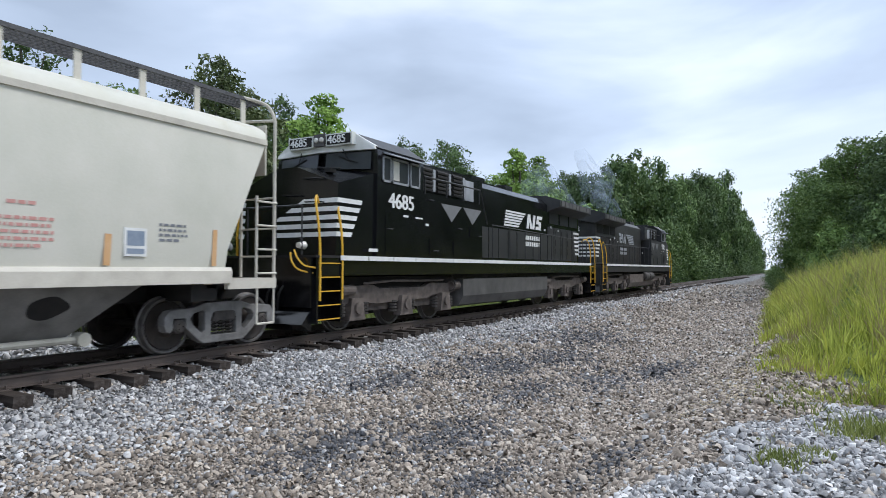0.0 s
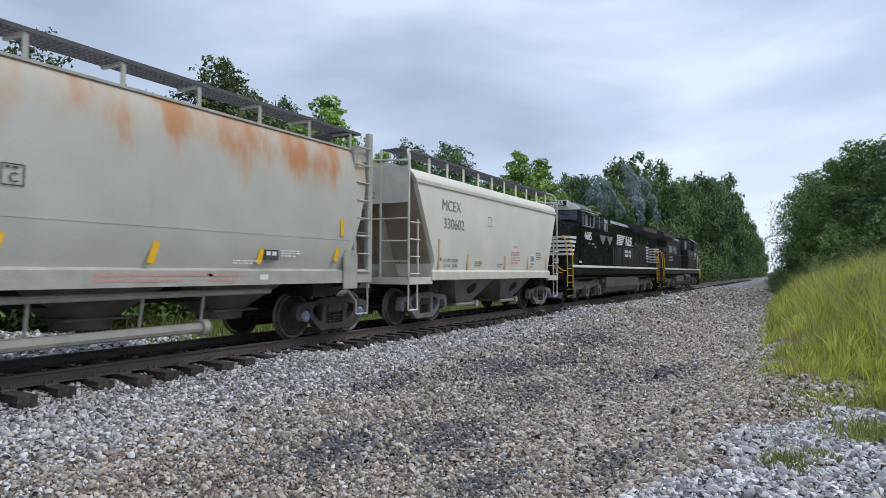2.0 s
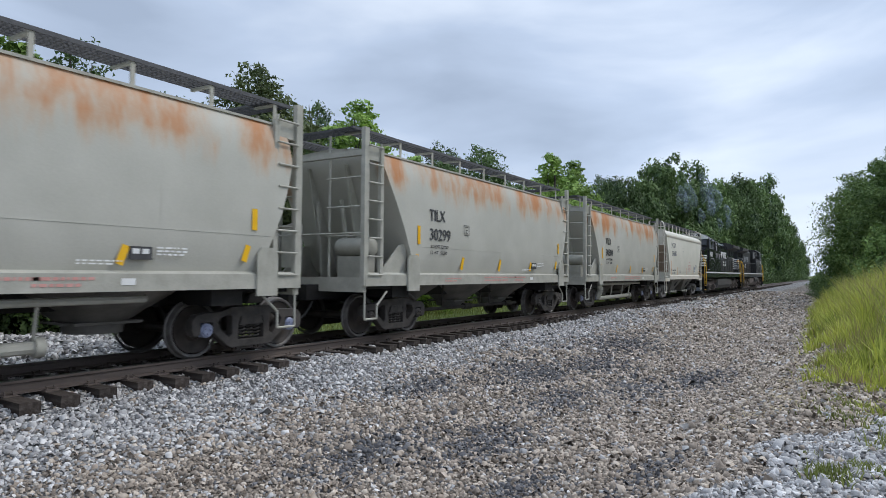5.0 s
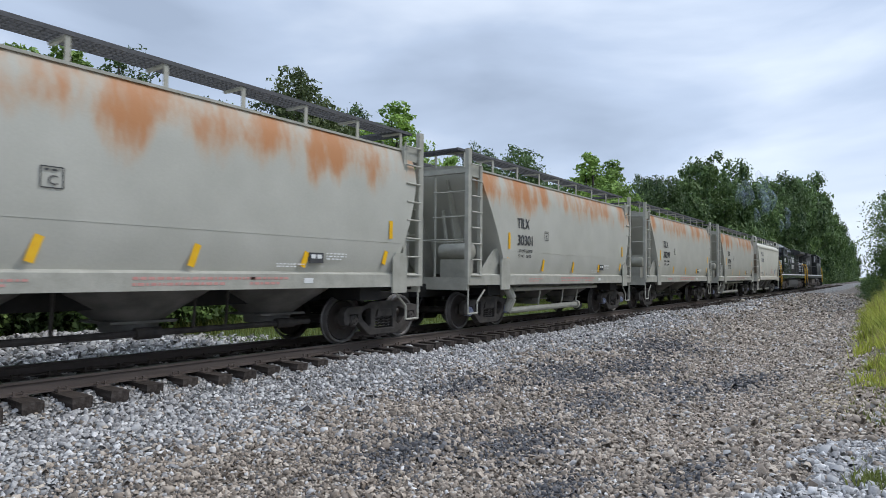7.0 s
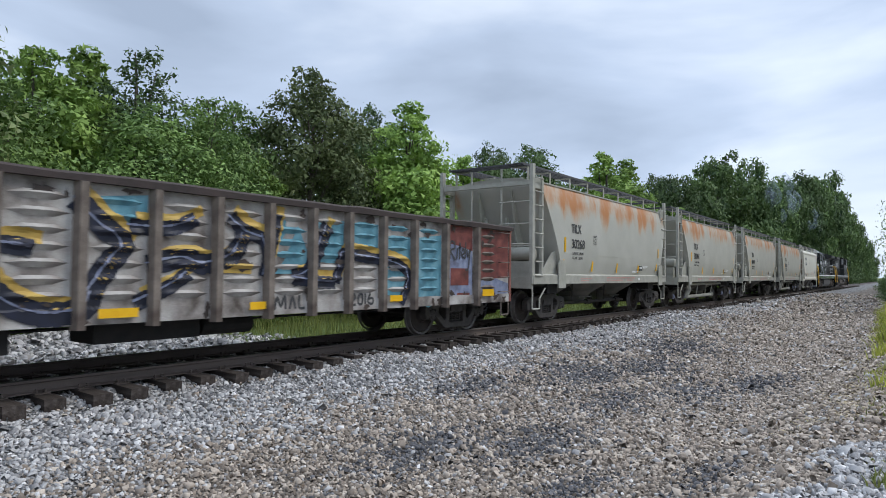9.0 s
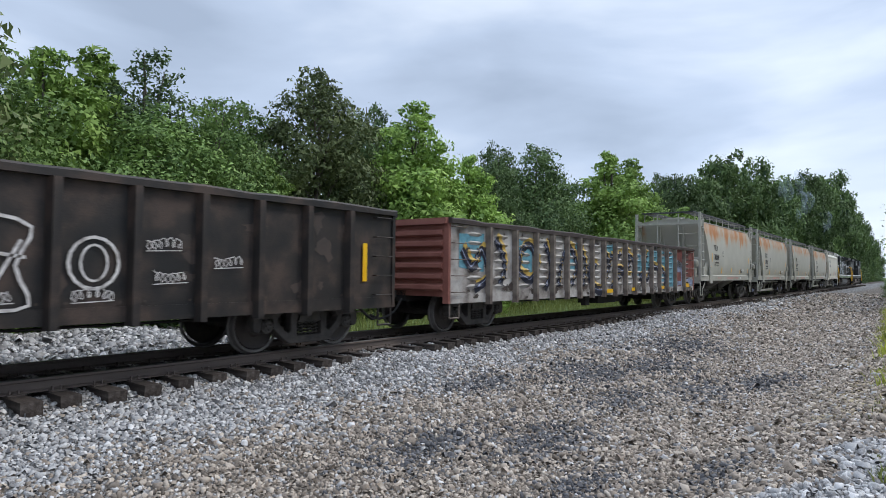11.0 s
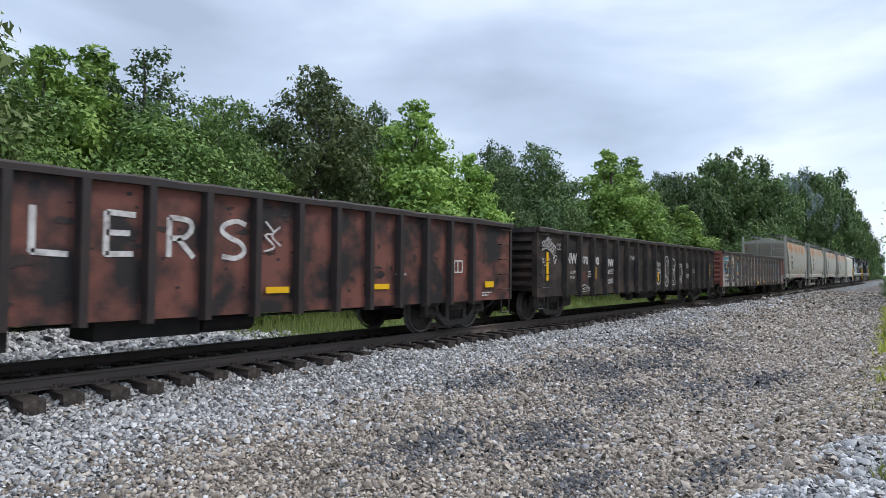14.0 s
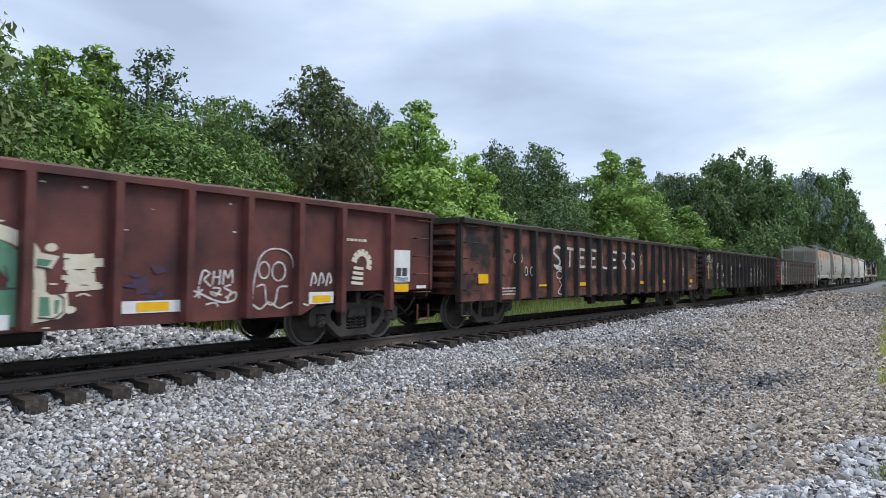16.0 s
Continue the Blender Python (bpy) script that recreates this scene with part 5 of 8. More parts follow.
def chalk_black(bm, y):
    # arched bubble letters with a crown of points, and a short tag under them
    for k in range(6):
        x, z = -8.82 + 0.13 * k, 2.10 + 0.05 * math.sin(k * 0.62) - 0.035 * max(k - 2, 0)
        for l in ([(x, z - 0.10), (x - 0.03, z + 0.04), (x + 0.03, z + 0.12), (x + 0.10, z + 0.06), (x + 0.09, z - 0.06), (x + 0.02, z - 0.12)], [(x + 0.03, z - 0.03), (x + 0.05, z + 0.04)]):
            stroke(bm, curve_pts(l, 4), 0.026, y)
    stroke(bm, curve_pts([(-8.9, 1.96), (-8.6, 2.02), (-8.3, 1.92), (-8.08, 1.70), (-8.12, 1.60)], 5), 0.024, y)
    stroke(bm, curve_pts([(-8.12, 1.60), (-8.2, 1.78), (-8.05, 1.84), (-7.98, 1.74), (-8.12, 1.70)], 5), 0.024, y)
    for k in range(4):
        stroke(bm, [(-8.62 + 0.07 * k, 2.26), (-8.58 + 0.07 * k, 2.35 - 0.02 * abs(k - 1)), (-8.55 + 0.07 * k, 2.26)], 0.022, y)
    for l in ([(-8.84, 1.62), (-8.83, 1.76), (-8.75, 1.73), (-8.82, 1.69), (-8.74, 1.64), (-8.84, 1.62)], [(-8.70, 1.62), (-8.68, 1.75), (-8.63, 1.66), (-8.58, 1.75), (-8.56, 1.62)], [(-8.50, 1.76), (-8.51, 1.62)], [(-8.42, 1.75), (-8.50, 1.69), (-8.41, 1.61)], [(-8.76, 1.56), (-8.52, 1.55)],
              [(-8.0, 2.08), (-7.97, 2.18), (-7.92, 2.09), (-7.89, 2.19)], [(-7.85, 2.18), (-7.82, 2.13), (-7.78, 2.19), (-7.83, 2.06)], [(-7.98, 2.02), (-7.76, 2.03)]):
        stroke(bm, l, 0.022, y)
    scrawl(bm, -6.35, 0.82, 0.55, 0.10, y, 5, 0.02, 8)
    stroke(bm, curve_pts([(-6.45, 0.84), (-6.15, 1.0), (-5.75, 0.84)], 6), 0.025, y)
    bars(bm, -5.9, 1.2, 0.4, 0.22, y, 3, 3)
    scrawl(bm, -4.35, 1.36, 0.45, 0.12, y, 6, 0.02, 8)
    scrawl(bm, -4.4, 1.05, 0.5, 0.14, y, 7, 0.02, 9)
    scrawl(bm, -2.4, 1.85, 0.5, 0.12, y, 8, 0.015, 8)
    stroke(bm, [(-0.72, 0.75), (-0.72, 1.1)], 0.05, y)
    for cx, rz in ((1.72, 0.62), (3.55, 0.32)):
        loop(bm, cx, 1.45, 0.30, rz, y, 0.04)
        loop(bm, cx, 1.45, 0.16, rz * 0.7, y, 0.03)
    for l in ([(2.35, 0.9), (2.3, 1.9), (2.85, 1.85), (2.7, 1.4), (2.85, 0.95), (2.35, 0.9)], [(2.45, 1.55), (2.8, 1.5)], [(2.5, 1.2), (2.75, 1.7)], [(0.5, 1.25), (0.95, 1.4), (0.95, 1.05), (0.6, 0.95), (0.45, 1.3)]):
        stroke(bm, curve_pts(l, 3), 0.04, y)
    for k, x in enumerate((0.45, 0.5, 1.25, 3.3, 4.2, 5.2, 4.3, 2.2, 0.5)):
        scrawl(bm, x, 1.65 - 0.22 * (k % 4), 0.5, 0.14, y, 20 + k, 0.016, 9)


paint(black_gon, "chalk_scrawl", chalk_white, chalk_black, FACE - 0.021)
tapes(black_gon, "reflective_tape", yellow_tape, ((-8.62, 1.14, 0.13, 0.78), (-5.38, 1.17, 0.11, 0.37), (-2.55, 1.05, 0.11, 0.35), (0.62, 1.05, 0.11, 0.37), (8.25, 1.2, 0.11, 0.7)), FACE - 0.022)
paint(black_gon, "rust_patch", gon_maroon, lambda bm, y: [poly(bm, [(-6.35, 1.1), (-6.02, 1.1), (-6.02, 1.4), (-6.35, 1.4)], y)], FACE - 0.003)


def black_wear(bm, y):
    rnd = random.Random(4)
    for k in range(34):
        blob(bm, rnd.uniform(-9, 9), rnd.uniform(1.0, 2.3), rnd.uniform(0.05, 0.24), rnd.uniform(0.03, 0.2), y, 300 + k, 14, 0.5)
    for k in range(17):
        for q in (-0.16, 0.16):
            blob(bm, -7.5 + 0.962 * k + q, 0.96, 0.022, 0.02, y - 0.02, 400 + k, 6, 0.1)


paint(black_gon, "worn_paint_patches", gon_rust_wear, black_wear, FACE + 0.004)
TRAIN.append((black_gon, -85.0, 0))

# oxide red gondola with big hand-painted letters
RIBS_C = [-7.7, -6.8, -5.95] + [-5.08 + 0.835 * k for k in range(16)]
red_gon = gondola("oxide red gondola wagon with large hand-painted white capital letters", gon_red, gon_rib_dark, gon_rib_dark, 9.2, RIBS_C)
GLYPHS = {
    "S": [[(0.95, 0.92), (0.6, 1.0), (0.2, 0.9), (0.08, 0.72), (0.35, 0.56), (0.75, 0.42), (0.9, 0.2), (0.6, 0.02), (0.1, 0.06)]],
    "T": [[(0.0, 0.97), (1.0, 0.93)], [(0.5, 0.95), (0.46, 0.0)]],
    "E": [[(0.12, 1.0), (0.12, 0.0)], [(0.12, 0.98), (0.9, 0.95)], [(0.12, 0.52), (0.75, 0.52)], [(0.1, 0.03), (0.85, 0.05)]],
    "L": [[(0.12, 1.0), (0.12, 0.02)], [(0.1, 0.04), (0.95, 0.0)]],
    "R": [[(0.12, 0.0), (0.12, 0.97)], [(0.12, 0.97), (0.7, 0.92), (0.82, 0.72), (0.6, 0.5), (0.15, 0.46)], [(0.4, 0.46), (0.9, 0.0)]],
}


def big_letter(bm, y, k, ch):
    x0, zt = -4.88 + 0.832 * k, 2.10 - 0.002 * k
    for line in GLYPHS[ch]:
        pts = curve_pts(line, 5) if len(line) > 2 else line
        stroke(bm, [(x0 + 0.05 + 0.47 * a, zt - 0.56 + 0.56 * b) for a, b in pts], 0.075, y)


for k, ch in enumerate("STEELERS"):
    paint(red_gon, "hand_painted_letter", chalk_white, lambda bm, y, k=k, ch=ch: big_letter(bm, y, k, ch))


def red_chalk(bm, y):
    for l in ([(-4.65, 1.35), (-4.5, 1.42), (-4.3, 1.36), (-4.4, 1.2), (-4.6, 1.24), (-4.65, 1.35)], [(-4.5, 1.15), (-4.35, 1.05), (-4.4, 0.95)], [(-4.4, 0.95), (-4.55, 0.82), (-4.35, 0.76), (-4.25, 0.84)],
              [(1.78, 2.12), (1.94, 1.95), (1.78, 1.9), (1.96, 1.73), (1.76, 1.65)], [(2.06, 2.05), (1.91, 1.9), (2.08, 1.75)]):
        stroke(bm, curve_pts(l, 4), 0.03, y)
    blob(bm, -4.5, 1.5, 0.2, 0.06, y, 3)
    for k, ch in enumerate((0, 1, 2, 3)):
        loop(bm, -6.9 + 0.28 * k, 1.72 if k < 2 else 1.4, 0.07, 0.11, y, 0.025)
    bars(bm, -7.5, 0.78, 0.9, 0.22, y, 3, 9)
    for a, b in (((6.8, 1.35), (7.1, 1.35)), ((7.1, 1.35), (7.1, 1.6)), ((7.1, 1.6), (6.8, 1.6)), ((6.8, 1.6), (6.8, 1.35)), ((6.93, 1.35), (6.93, 1.6))):
        stroke(bm, [a, b], 0.03, y)
    bars(bm, 4.85, 1.24, 0.45, 0.10, y, 1, 4)
    bars(bm, 7.9, 0.78, 0.4, 0.12, y, 2, 5)


paint(red_gon, "chalk_scrawl", chalk_white, red_chalk, FACE - 0.02)
tapes(red_gon, "reflective_tape", yellow_tape, ((-8.55, 1.1, 0.42, 0.22), (-5.66, 1.0, 0.44, 0.05), (-3.15, 0.99, 0.43, 0.10), (1.81, 1.0, 0.45, 0.10), (4.25, 1.02, 0.43, 0.10), (8.03, 1.0, 0.38, 0.14)), FACE - 0.022)


def soot(bm, y):
    rnd = random.Random(8)
    for k in range(60):
        x = rnd.uniform(-9, 9)
        blob(bm, x, rnd.uniform(0.95, 2.3), rnd.uniform(0.03, 0.16), rnd.uniform(0.02, 0.08), y, 40 + k, 10, 0.5)
    for k in range(170):
        blob(bm, rnd.uniform(-9, 9), rnd.uniform(0.95, 2.35), rnd.uniform(0.015, 0.045), rnd.uniform(0.012, 0.03), y, 90 + k, 8, 0.3)


paint(red_gon, "soot_patches", gon_rib_dark, soot, FACE + 0.003)
lettering("194804", 0.15, chalk_white, red_gon, pose(-9.345, 1.2, 2.47, 90, 0, -90), "car_number")
TRAIN.append((red_gon, -104.7, 0))

# maroon gondola
RIBS_D = [s * v for v in (0.58, 1.56, 2.56, 3.54, 4.51, 5.49, 6.44, 7.69) for s in (-1, 1)]
maroon = gondola("maroon gondola wagon with fish-belly sides and spray-painted figures", gon_maroon, gon_maroon, gon_maroon, 9.0, RIBS_D, deep_sill=True)


def maroon_line(bm, y):
    for l in ([(4.62, 0.78), (4.66, 1.2), (4.78, 1.58), (5.05, 1.70), (5.35, 1.6), (5.45, 1.2), (5.5, 0.78)], [(4.70, 1.10), (4.85, 1.12), (4.9, 0.86), (5.05, 0.84), (5.12, 1.08), (5.3, 1.1)], [(4.45, 0.72), (4.6, 0.84), (4.78, 0.76), (4.95, 0.86), (5.15, 0.76), (5.4, 0.84), (5.75, 0.78)],
              [(3.74, 1.14), (3.80, 1.34), (3.90, 1.30), (3.82, 1.22), (3.92, 1.12)], [(3.97, 1.34), (3.95, 1.14)], [(3.96, 1.25), (4.06, 1.26), (4.07, 1.36), (4.06, 1.14)], [(4.12, 1.14), (4.14, 1.35), (4.20, 1.24), (4.27, 1.36), (4.28, 1.16)],
              [(3.95, 1.10), (4.08, 1.08), (4.0, 0.98), (3.92, 1.04), (4.1, 0.99)], [(4.26, 1.14), (4.14, 1.10), (4.28, 1.02), (4.16, 0.95)], [(3.66, 1.06), (3.80, 1.0)], [(3.73, 1.12), (3.74, 0.95)], [(3.67, 0.97), (3.8, 1.08)],
              [(3.8, 1.0), (3.98, 0.92), (4.16, 0.88), (4.32, 0.92), (4.34, 1.02), (4.24, 1.0), (4.2, 0.9)], [(3.85, 0.86), (4.0, 0.88), (4.05, 0.82)]):
        stroke(bm, curve_pts(l, 5), 0.028, y)
    loop(bm, 4.84, 1.36, 0.10, 0.13, y, 0.028)
    loop(bm, 5.12, 1.34, 0.13, 0.15, y, 0.028)
    for k in range(3):
        stroke(bm, curve_pts([(5.78 + 0.17 * k, 1.10), (5.84 + 0.17 * k, 1.32), (5.90 + 0.17 * k, 1.2), (5.86 + 0.17 * k, 1.14)], 4), 0.035, y)


def maroon_cream(bm, y):
    rnd = random.Random(5)
    for k in range(12):
        z = 1.10 + 0.037 * k
        a, b = 1.99 + rnd.uniform(-0.04, 0.05), 2.36 + rnd.uniform(-0.06, 0.07)
        stroke(bm, [(a, z), ((a + b) / 2, z + rnd.uniform(-0.02, 0.02)), (b, z + rnd.uniform(-0.02, 0.03))], 0.055, y - 0.0003 * k)
    stroke(bm, curve_pts([(2.12, 1.02), (2.2, 1.05), (2.28, 1.02)], 4), 0.02, y)
    blob(bm, 1.83, 1.60, 0.07, 0.05, y, 60, 16, 0.1)
    blob(bm, 2.06, 0.86, 0.06, 0.045, y, 61, 16, 0.15)
    stroke(bm, curve_pts([(0.15, 0.9), (0.12, 1.4), (0.4, 1.72), (0.9, 1.80), (1.36, 1.74), (1.62, 1.56), (1.70, 1.2), (1.70, 0.75)], 6), 0.16, y + 0.001)
    poly(bm, [(1.62, 1.55), (1.92, 1.50), (1.84, 1.35), (1.64, 1.36)], y - 0.0004)
    poly(bm, [(1.66, 1.27), (1.78, 1.24), (1.76, 1.10), (1.84, 1.04), (2.02, 1.06), (2.04, 0.86), (1.94, 0.76), (1.66, 0.72)], y - 0.0006)
    for x, z in ((1.2, 1.86), (1.30, 1.88), (1.62, 1.72), (1.86, 1.17), (1.86, 0.60), (1.8, 0.66)):
        blob(bm, x, z, 0.05, 0.012, y, int(x * 100), 8, 0.3)


def maroon_green(bm, y):
    stroke(bm, curve_pts([(0.26, 0.72), (0.26, 1.25), (0.55, 1.52), (0.95, 1.58), (1.30, 1.52), (1.50, 1.30), (1.53, 1.1)], 6), 0.27, y - 0.003)
    poly(bm, [(0.3, 0.69), (1.66, 0.69), (1.66, 1.08), (1.2, 1.12), (0.3, 1.1)], y - 0.004)
    poly(bm, [(1.68, 1.47), (1.84, 1.45), (1.80, 1.38), (1.68, 1.39)], y - 0.004)
    poly(bm, [(1.72, 1.02), (1.82, 1.02), (1.84, 0.80), (1.72, 0.80)], y - 0.004)
    poly(bm, [(1.88, 0.98), (1.94, 0.98), (1.92, 0.82), (1.88, 0.82)], y - 0.004)


def maroon_shade(bm, y):
    for l in ([(1.62, 1.12), (1.2, 1.13), (0.5, 1.11)], [(1.71, 0.78), (1.88, 0.76), (1.98, 0.84), (1.98, 1.0), (1.9, 1.06)], [(1.40, 1.2), (1.36, 1.38)], [(1.67, 1.37), (1.82, 1.35)]):
        stroke(bm, l, 0.022, y)


paint(maroon, "cream_paint", spray_cream, maroon_cream)
paint(maroon, "green_paint", spray_green, maroon_green)
paint(maroon, "black_outline", ink_black, maroon_shade, FACE - 0.006)
paint(maroon, "pale_outline", chalk_white, maroon_line, FACE - 0.004)
paint(maroon, "blue_smudge", faded_blue, lambda bm, y: [blob(bm, x, z, a, b, y - 0.0004 * k, 500 + k, 20, 0.5) for k, (x, z, a, b) in enumerate(((2.9, 1.15, 0.16, 0.10), (3.12, 1.36, 0.10, 0.05), (2.82, 1.28, 0.06, 0.04), (3.05, 0.98, 0.08, 0.03), (3.16, 1.02, 0.05, 0.06)))], FACE - 0.003)
tapes(maroon, "patch_plate", white_paint, ((1.14, 0.66, 0.28, 0.17),), FACE - 0.007)


def maroon_chips(bm, y):
    rnd = random.Random(71)
    for k in range(40):
        x = rnd.uniform(-8.8, 8.8)
        blob(bm, x, 2.36 + rnd.uniform(-0.12, 0.06) if k < 28 else rnd.uniform(0.9, 2.2), rnd.uniform(0.012, 0.04), rnd.uniform(0.005, 0.014), y, 600 + k, 8, 0.4)


paint(maroon, "paint_chips", chalk_white, maroon_chips, FACE - 0.002)


def emblem(bm, y):
    for k in range(8):
        a = radians(-20 + 26 * k)
        stroke(bm, [(6.98 + 0.13 * math.cos(a), 1.5 + 0.13 * math.sin(a)), (6.98 + 0.26 * math.cos(a), 1.5 + 0.26 * math.sin(a))], 0.085, y)
    for k in range(4):
        stroke(bm, [(6.78 - 0.02 * k, 1.42 - 0.09 * k), (7.02, 1.40 - 0.09 * k)], 0.055, y)
    bars(bm, 6.55, 1.86, 0.75, 0.09, y, 1, 6)


paint(maroon, "faded_emblem", spray_cream, emblem, FACE - 0.004)
tapes(maroon, "tape_backing", white_paint, ((2.66, 0.78, 0.82, 0.16), (5.75, 0.80, 0.55, 0.2), (7.84, 1.16, 0.5, 0.62), (8.55, 1.02, 0.3, 0.06)), FACE - 0.003)
tapes(maroon, "reflective_tape", yellow_tape, ((2.85, 0.80, 0.45, 0.12), (5.82, 0.82, 0.4, 0.12), (7.88, 0.96, 0.42, 0.16), (-1.5, 0.82, 0.45, 0.1), (5.45, 1.95, 0.12, 0.16)), FACE - 0.006)
tapes(maroon, "label_block", ink_black, ((7.92, 1.27, 0.15, 0.16), (8.10, 1.27, 0.15, 0.16)), FACE - 0.006)
paint(maroon, "blue_scribble", ink_blue, lambda bm, y: scrawl(bm, 7.88, 1.17, 0.42, 0.08, y, 77, 0.03, 9), FACE - 0.008)
TRAIN.append((maroon, -124.0, 0))


# ---- train: locomotives ----
def loco_truck_parts(loco, xc, mats):
    def beam(bm):
        box(bm, -2.6, 2.6, -0.62, 0.62, 0.30, 1.0)
        box(bm, -3.0, 3.0, -1.05, 1.05, 0.85, 1.2)
    tr = quick("truck", under_mat, loco, beam)
    tr.matrix_basis = pose(xc, 0, 0)
    for s in (-1, 1):
        def frame_(bm, s=s):
            y0, y1 = sorted((s * 1.06, s * 1.20))
            prism(bm, [(-2.75, 0.78), (-2.6, 0.98), (-1.3, 1.02), (-1.0, 0.92), (1.0, 0.92), (1.3, 1.02), (2.6, 0.98), (2.75, 0.78), (2.45, 0.72), (1.5, 0.70), (1.1, 0.62), (-1.1, 0.58), (-1.5, 0.62), (-2.45, 0.62)], y0, y1)
            box(bm, -2.35, 2.35, *sorted((s * 0.86, s * 1.05)), 0.42, 0.95)
        quick("side_frame", mats, tr, frame_, bevel=0.02)
        for ax in (-2.0, 0.0, 2.0):
            def journal(bm, ax=ax, s=s):
                y0, y1 = sorted((s * 1.10, s * 1.30))
                prism(bm, [(ax - 0.30, 0.26), (ax + 0.30, 0.26), (ax + 0.25, 0.40), (ax + 0.20, 0.74), (ax - 0.20, 0.74), (ax - 0.25, 0.40)], y0, y1)
                rod(bm, (ax, s * 1.28, 0.52), (ax, s * 1.36, 0.52), 0.13, 14)
            quick("journal_box", mats, tr, journal, bevel=0.012)
            def coil(bm, ax=ax, s=s):
                for dx in (-0.42, 0.42):
                    for k in range(4):
                        rod(bm, (ax + dx, s * 1.15, 0.36 + 0.075 * k), (ax + dx, s * 1.15, 0.405 + 0.075 * k), 0.105, 10)
            quick("spring", truck_steel, tr, coil)
        def cyl(bm, s=s):
            for x in (-2.45, 2.45):
                rod(bm, (x - 0.12, s * 1.25, 0.92), (x + 0.32, s * 1.25, 0.92), 0.12, 12)
            pipe(bm, [(-1.7, s * 1.25, 1.05), (-0.6, s * 1.28, 1.1), (0.7, s * 1.25, 1.08), (1.9, s * 1.25, 1.08)], 0.03)
        quick("brake_cylinder", mats, tr, cyl)
    for ax in (-2.0, 0.0, 2.0):
        w = part("wheelset", WHEELSET_LOCO, None, tr)
        w.matrix_basis = pose(ax, 0, 0.52)
        WHEELS.append((w, pose(ax, 0, 0.52), 0.52, -1 if loco["reversed"] else 1))


def locomotive(label, paint_mat, number, reversed_, grime):
    loco = tagged(new("locomotive"), label, "locomotive", group="locomotives")
    loco["reversed"] = reversed_
    END = 21.0
    def sill(bm):
        box(bm, 0.62, END - 0.62, -1.50, 1.50, 1.24, 1.60)
        for e, d in ((0.62, 1), (END - 0.62, -1)):
            box(bm, *sorted((e, e - d * 0.10)), -1.45, 1.45, 0.62, 1.60)
            prism(bm, [(e, 0.62), (e - d * 0.28, 0.30), (e - d * 0.05, 0.16), (e, 0.16)], -1.4, 1.4)
    quick("frame_sill", paint_mat, loco, sill, bevel=0.015)
    def deck(bm):
        box(bm, 0.60, END - 0.60, -1.53, 1.53, 1.60, 1.65)
    quick("walkway", under_mat, loco, deck)
    def stripe(bm):
        for s in (-1, 1):
            x = 1.35
            while x < END - 1.4:
                w = 0.95
                box(bm, x, min(x + w, END - 1.4), *sorted((s * 1.53, s * 1.545)), 1.555, 1.655)
                x += w + 0.03
    quick("white_sill_stripe", white_paint, loco, stripe)
    def tank(bm):
        for s in (-1, 1):
            prism(bm, [(s * 0.0, 1.10), (s * 1.42, 1.10), (s * 1.42, 0.62), (s * 1.28, 0.36), (s * 0.9, 0.28), (s * 0.0, 0.28)], 7.05, 14.05, "x")
    quick("fuel_tank", tank_grey if not reversed_ else loco_truck, loco, tank, bevel=0.02)
    def undergear(bm):
        box(bm, 7.0, 14.2, -1.1, 1.1, 1.05, 1.30)
        rod(bm, (6.9, -1.2, 0.95), (6.62, -1.2, 0.95), 0.10, 10, 0.2)
        if reversed_:
            for x in (8.3, 9.7):
                lathe(bm, (x, 1.36, 0.95), [(-0.6, 0.22), (-0.55, 0.26), (0.55, 0.26), (0.6, 0.22)], 16, "x")
    quick("under_gear", truck_steel, loco, undergear)
    loco_truck_parts(loco, 4.25, loco_truck)
    loco_truck_parts(loco, 16.75, loco_truck)
    # nose: its top falls from a flat middle to both corners
    def nose(bm):
        half = [(1.42, -1.40, 3.17), (1.40, -0.28, 3.58), (1.40, 0.28, 3.58), (1.42, 1.40, 3.17)]
        back = [(2.75, -1.44, 3.56), (2.60, -0.28, 3.70), (2.60, 0.28, 3.70), (2.75, 1.44, 3.56)]
        f = [bm.verts.new(p) for p in half]
        b = [bm.verts.new(p) for p in back]
        fl, fr = bm.verts.new((1.34, -1.40, 1.65)), bm.verts.new((1.34, 1.40, 1.65))
        bl, br = bm.verts.new((2.75, -1.44, 1.65)), bm.verts.new((2.75, 1.44, 1.65))
        for k in range(3):
            bm.faces.new((f[k], f[k + 1], b[k + 1], b[k]))
        bm.faces.new((fl, fr, f[3], f[2], f[1], f[0]))
        bm.faces.new((fl, f[0], b[0], bl))
        bm.faces.new((fr, br, b[3], f[3]))
        bm.faces.new((bl, b[0], b[1], b[2], b[3], br))
    quick("nose", paint_mat, loco, nose, bevel=0.03)
    for k in range(5):
        def nose_stripe(bm, k=k):
            z, h = 2.055 + 0.178 * k, 0.100
            end = 1.83 + 0.088 * k
            xf = 1.34 + 0.08 * (z - 1.65) / 1.52 - 0.006
            for sg in (-1, 1):
                pts = [(xf, 0.0), (xf, sg * 1.404), (end, sg * (1.408 + 0.04 * (end - 1.42) / 1.33))]
                lo = [bm.verts.new((x, y, z)) for x, y in pts]
                hi = [bm.verts.new((x + (0.05 if i == 2 else 0.005), y, z + h)) for i, (x, y) in enumerate(pts)]
                for i in range(2):
                    bm.faces.new((lo[i], lo[i + 1], hi[i + 1], hi[i]))
        quick("white_nose_stripe", white_paint, loco, nose_stripe)
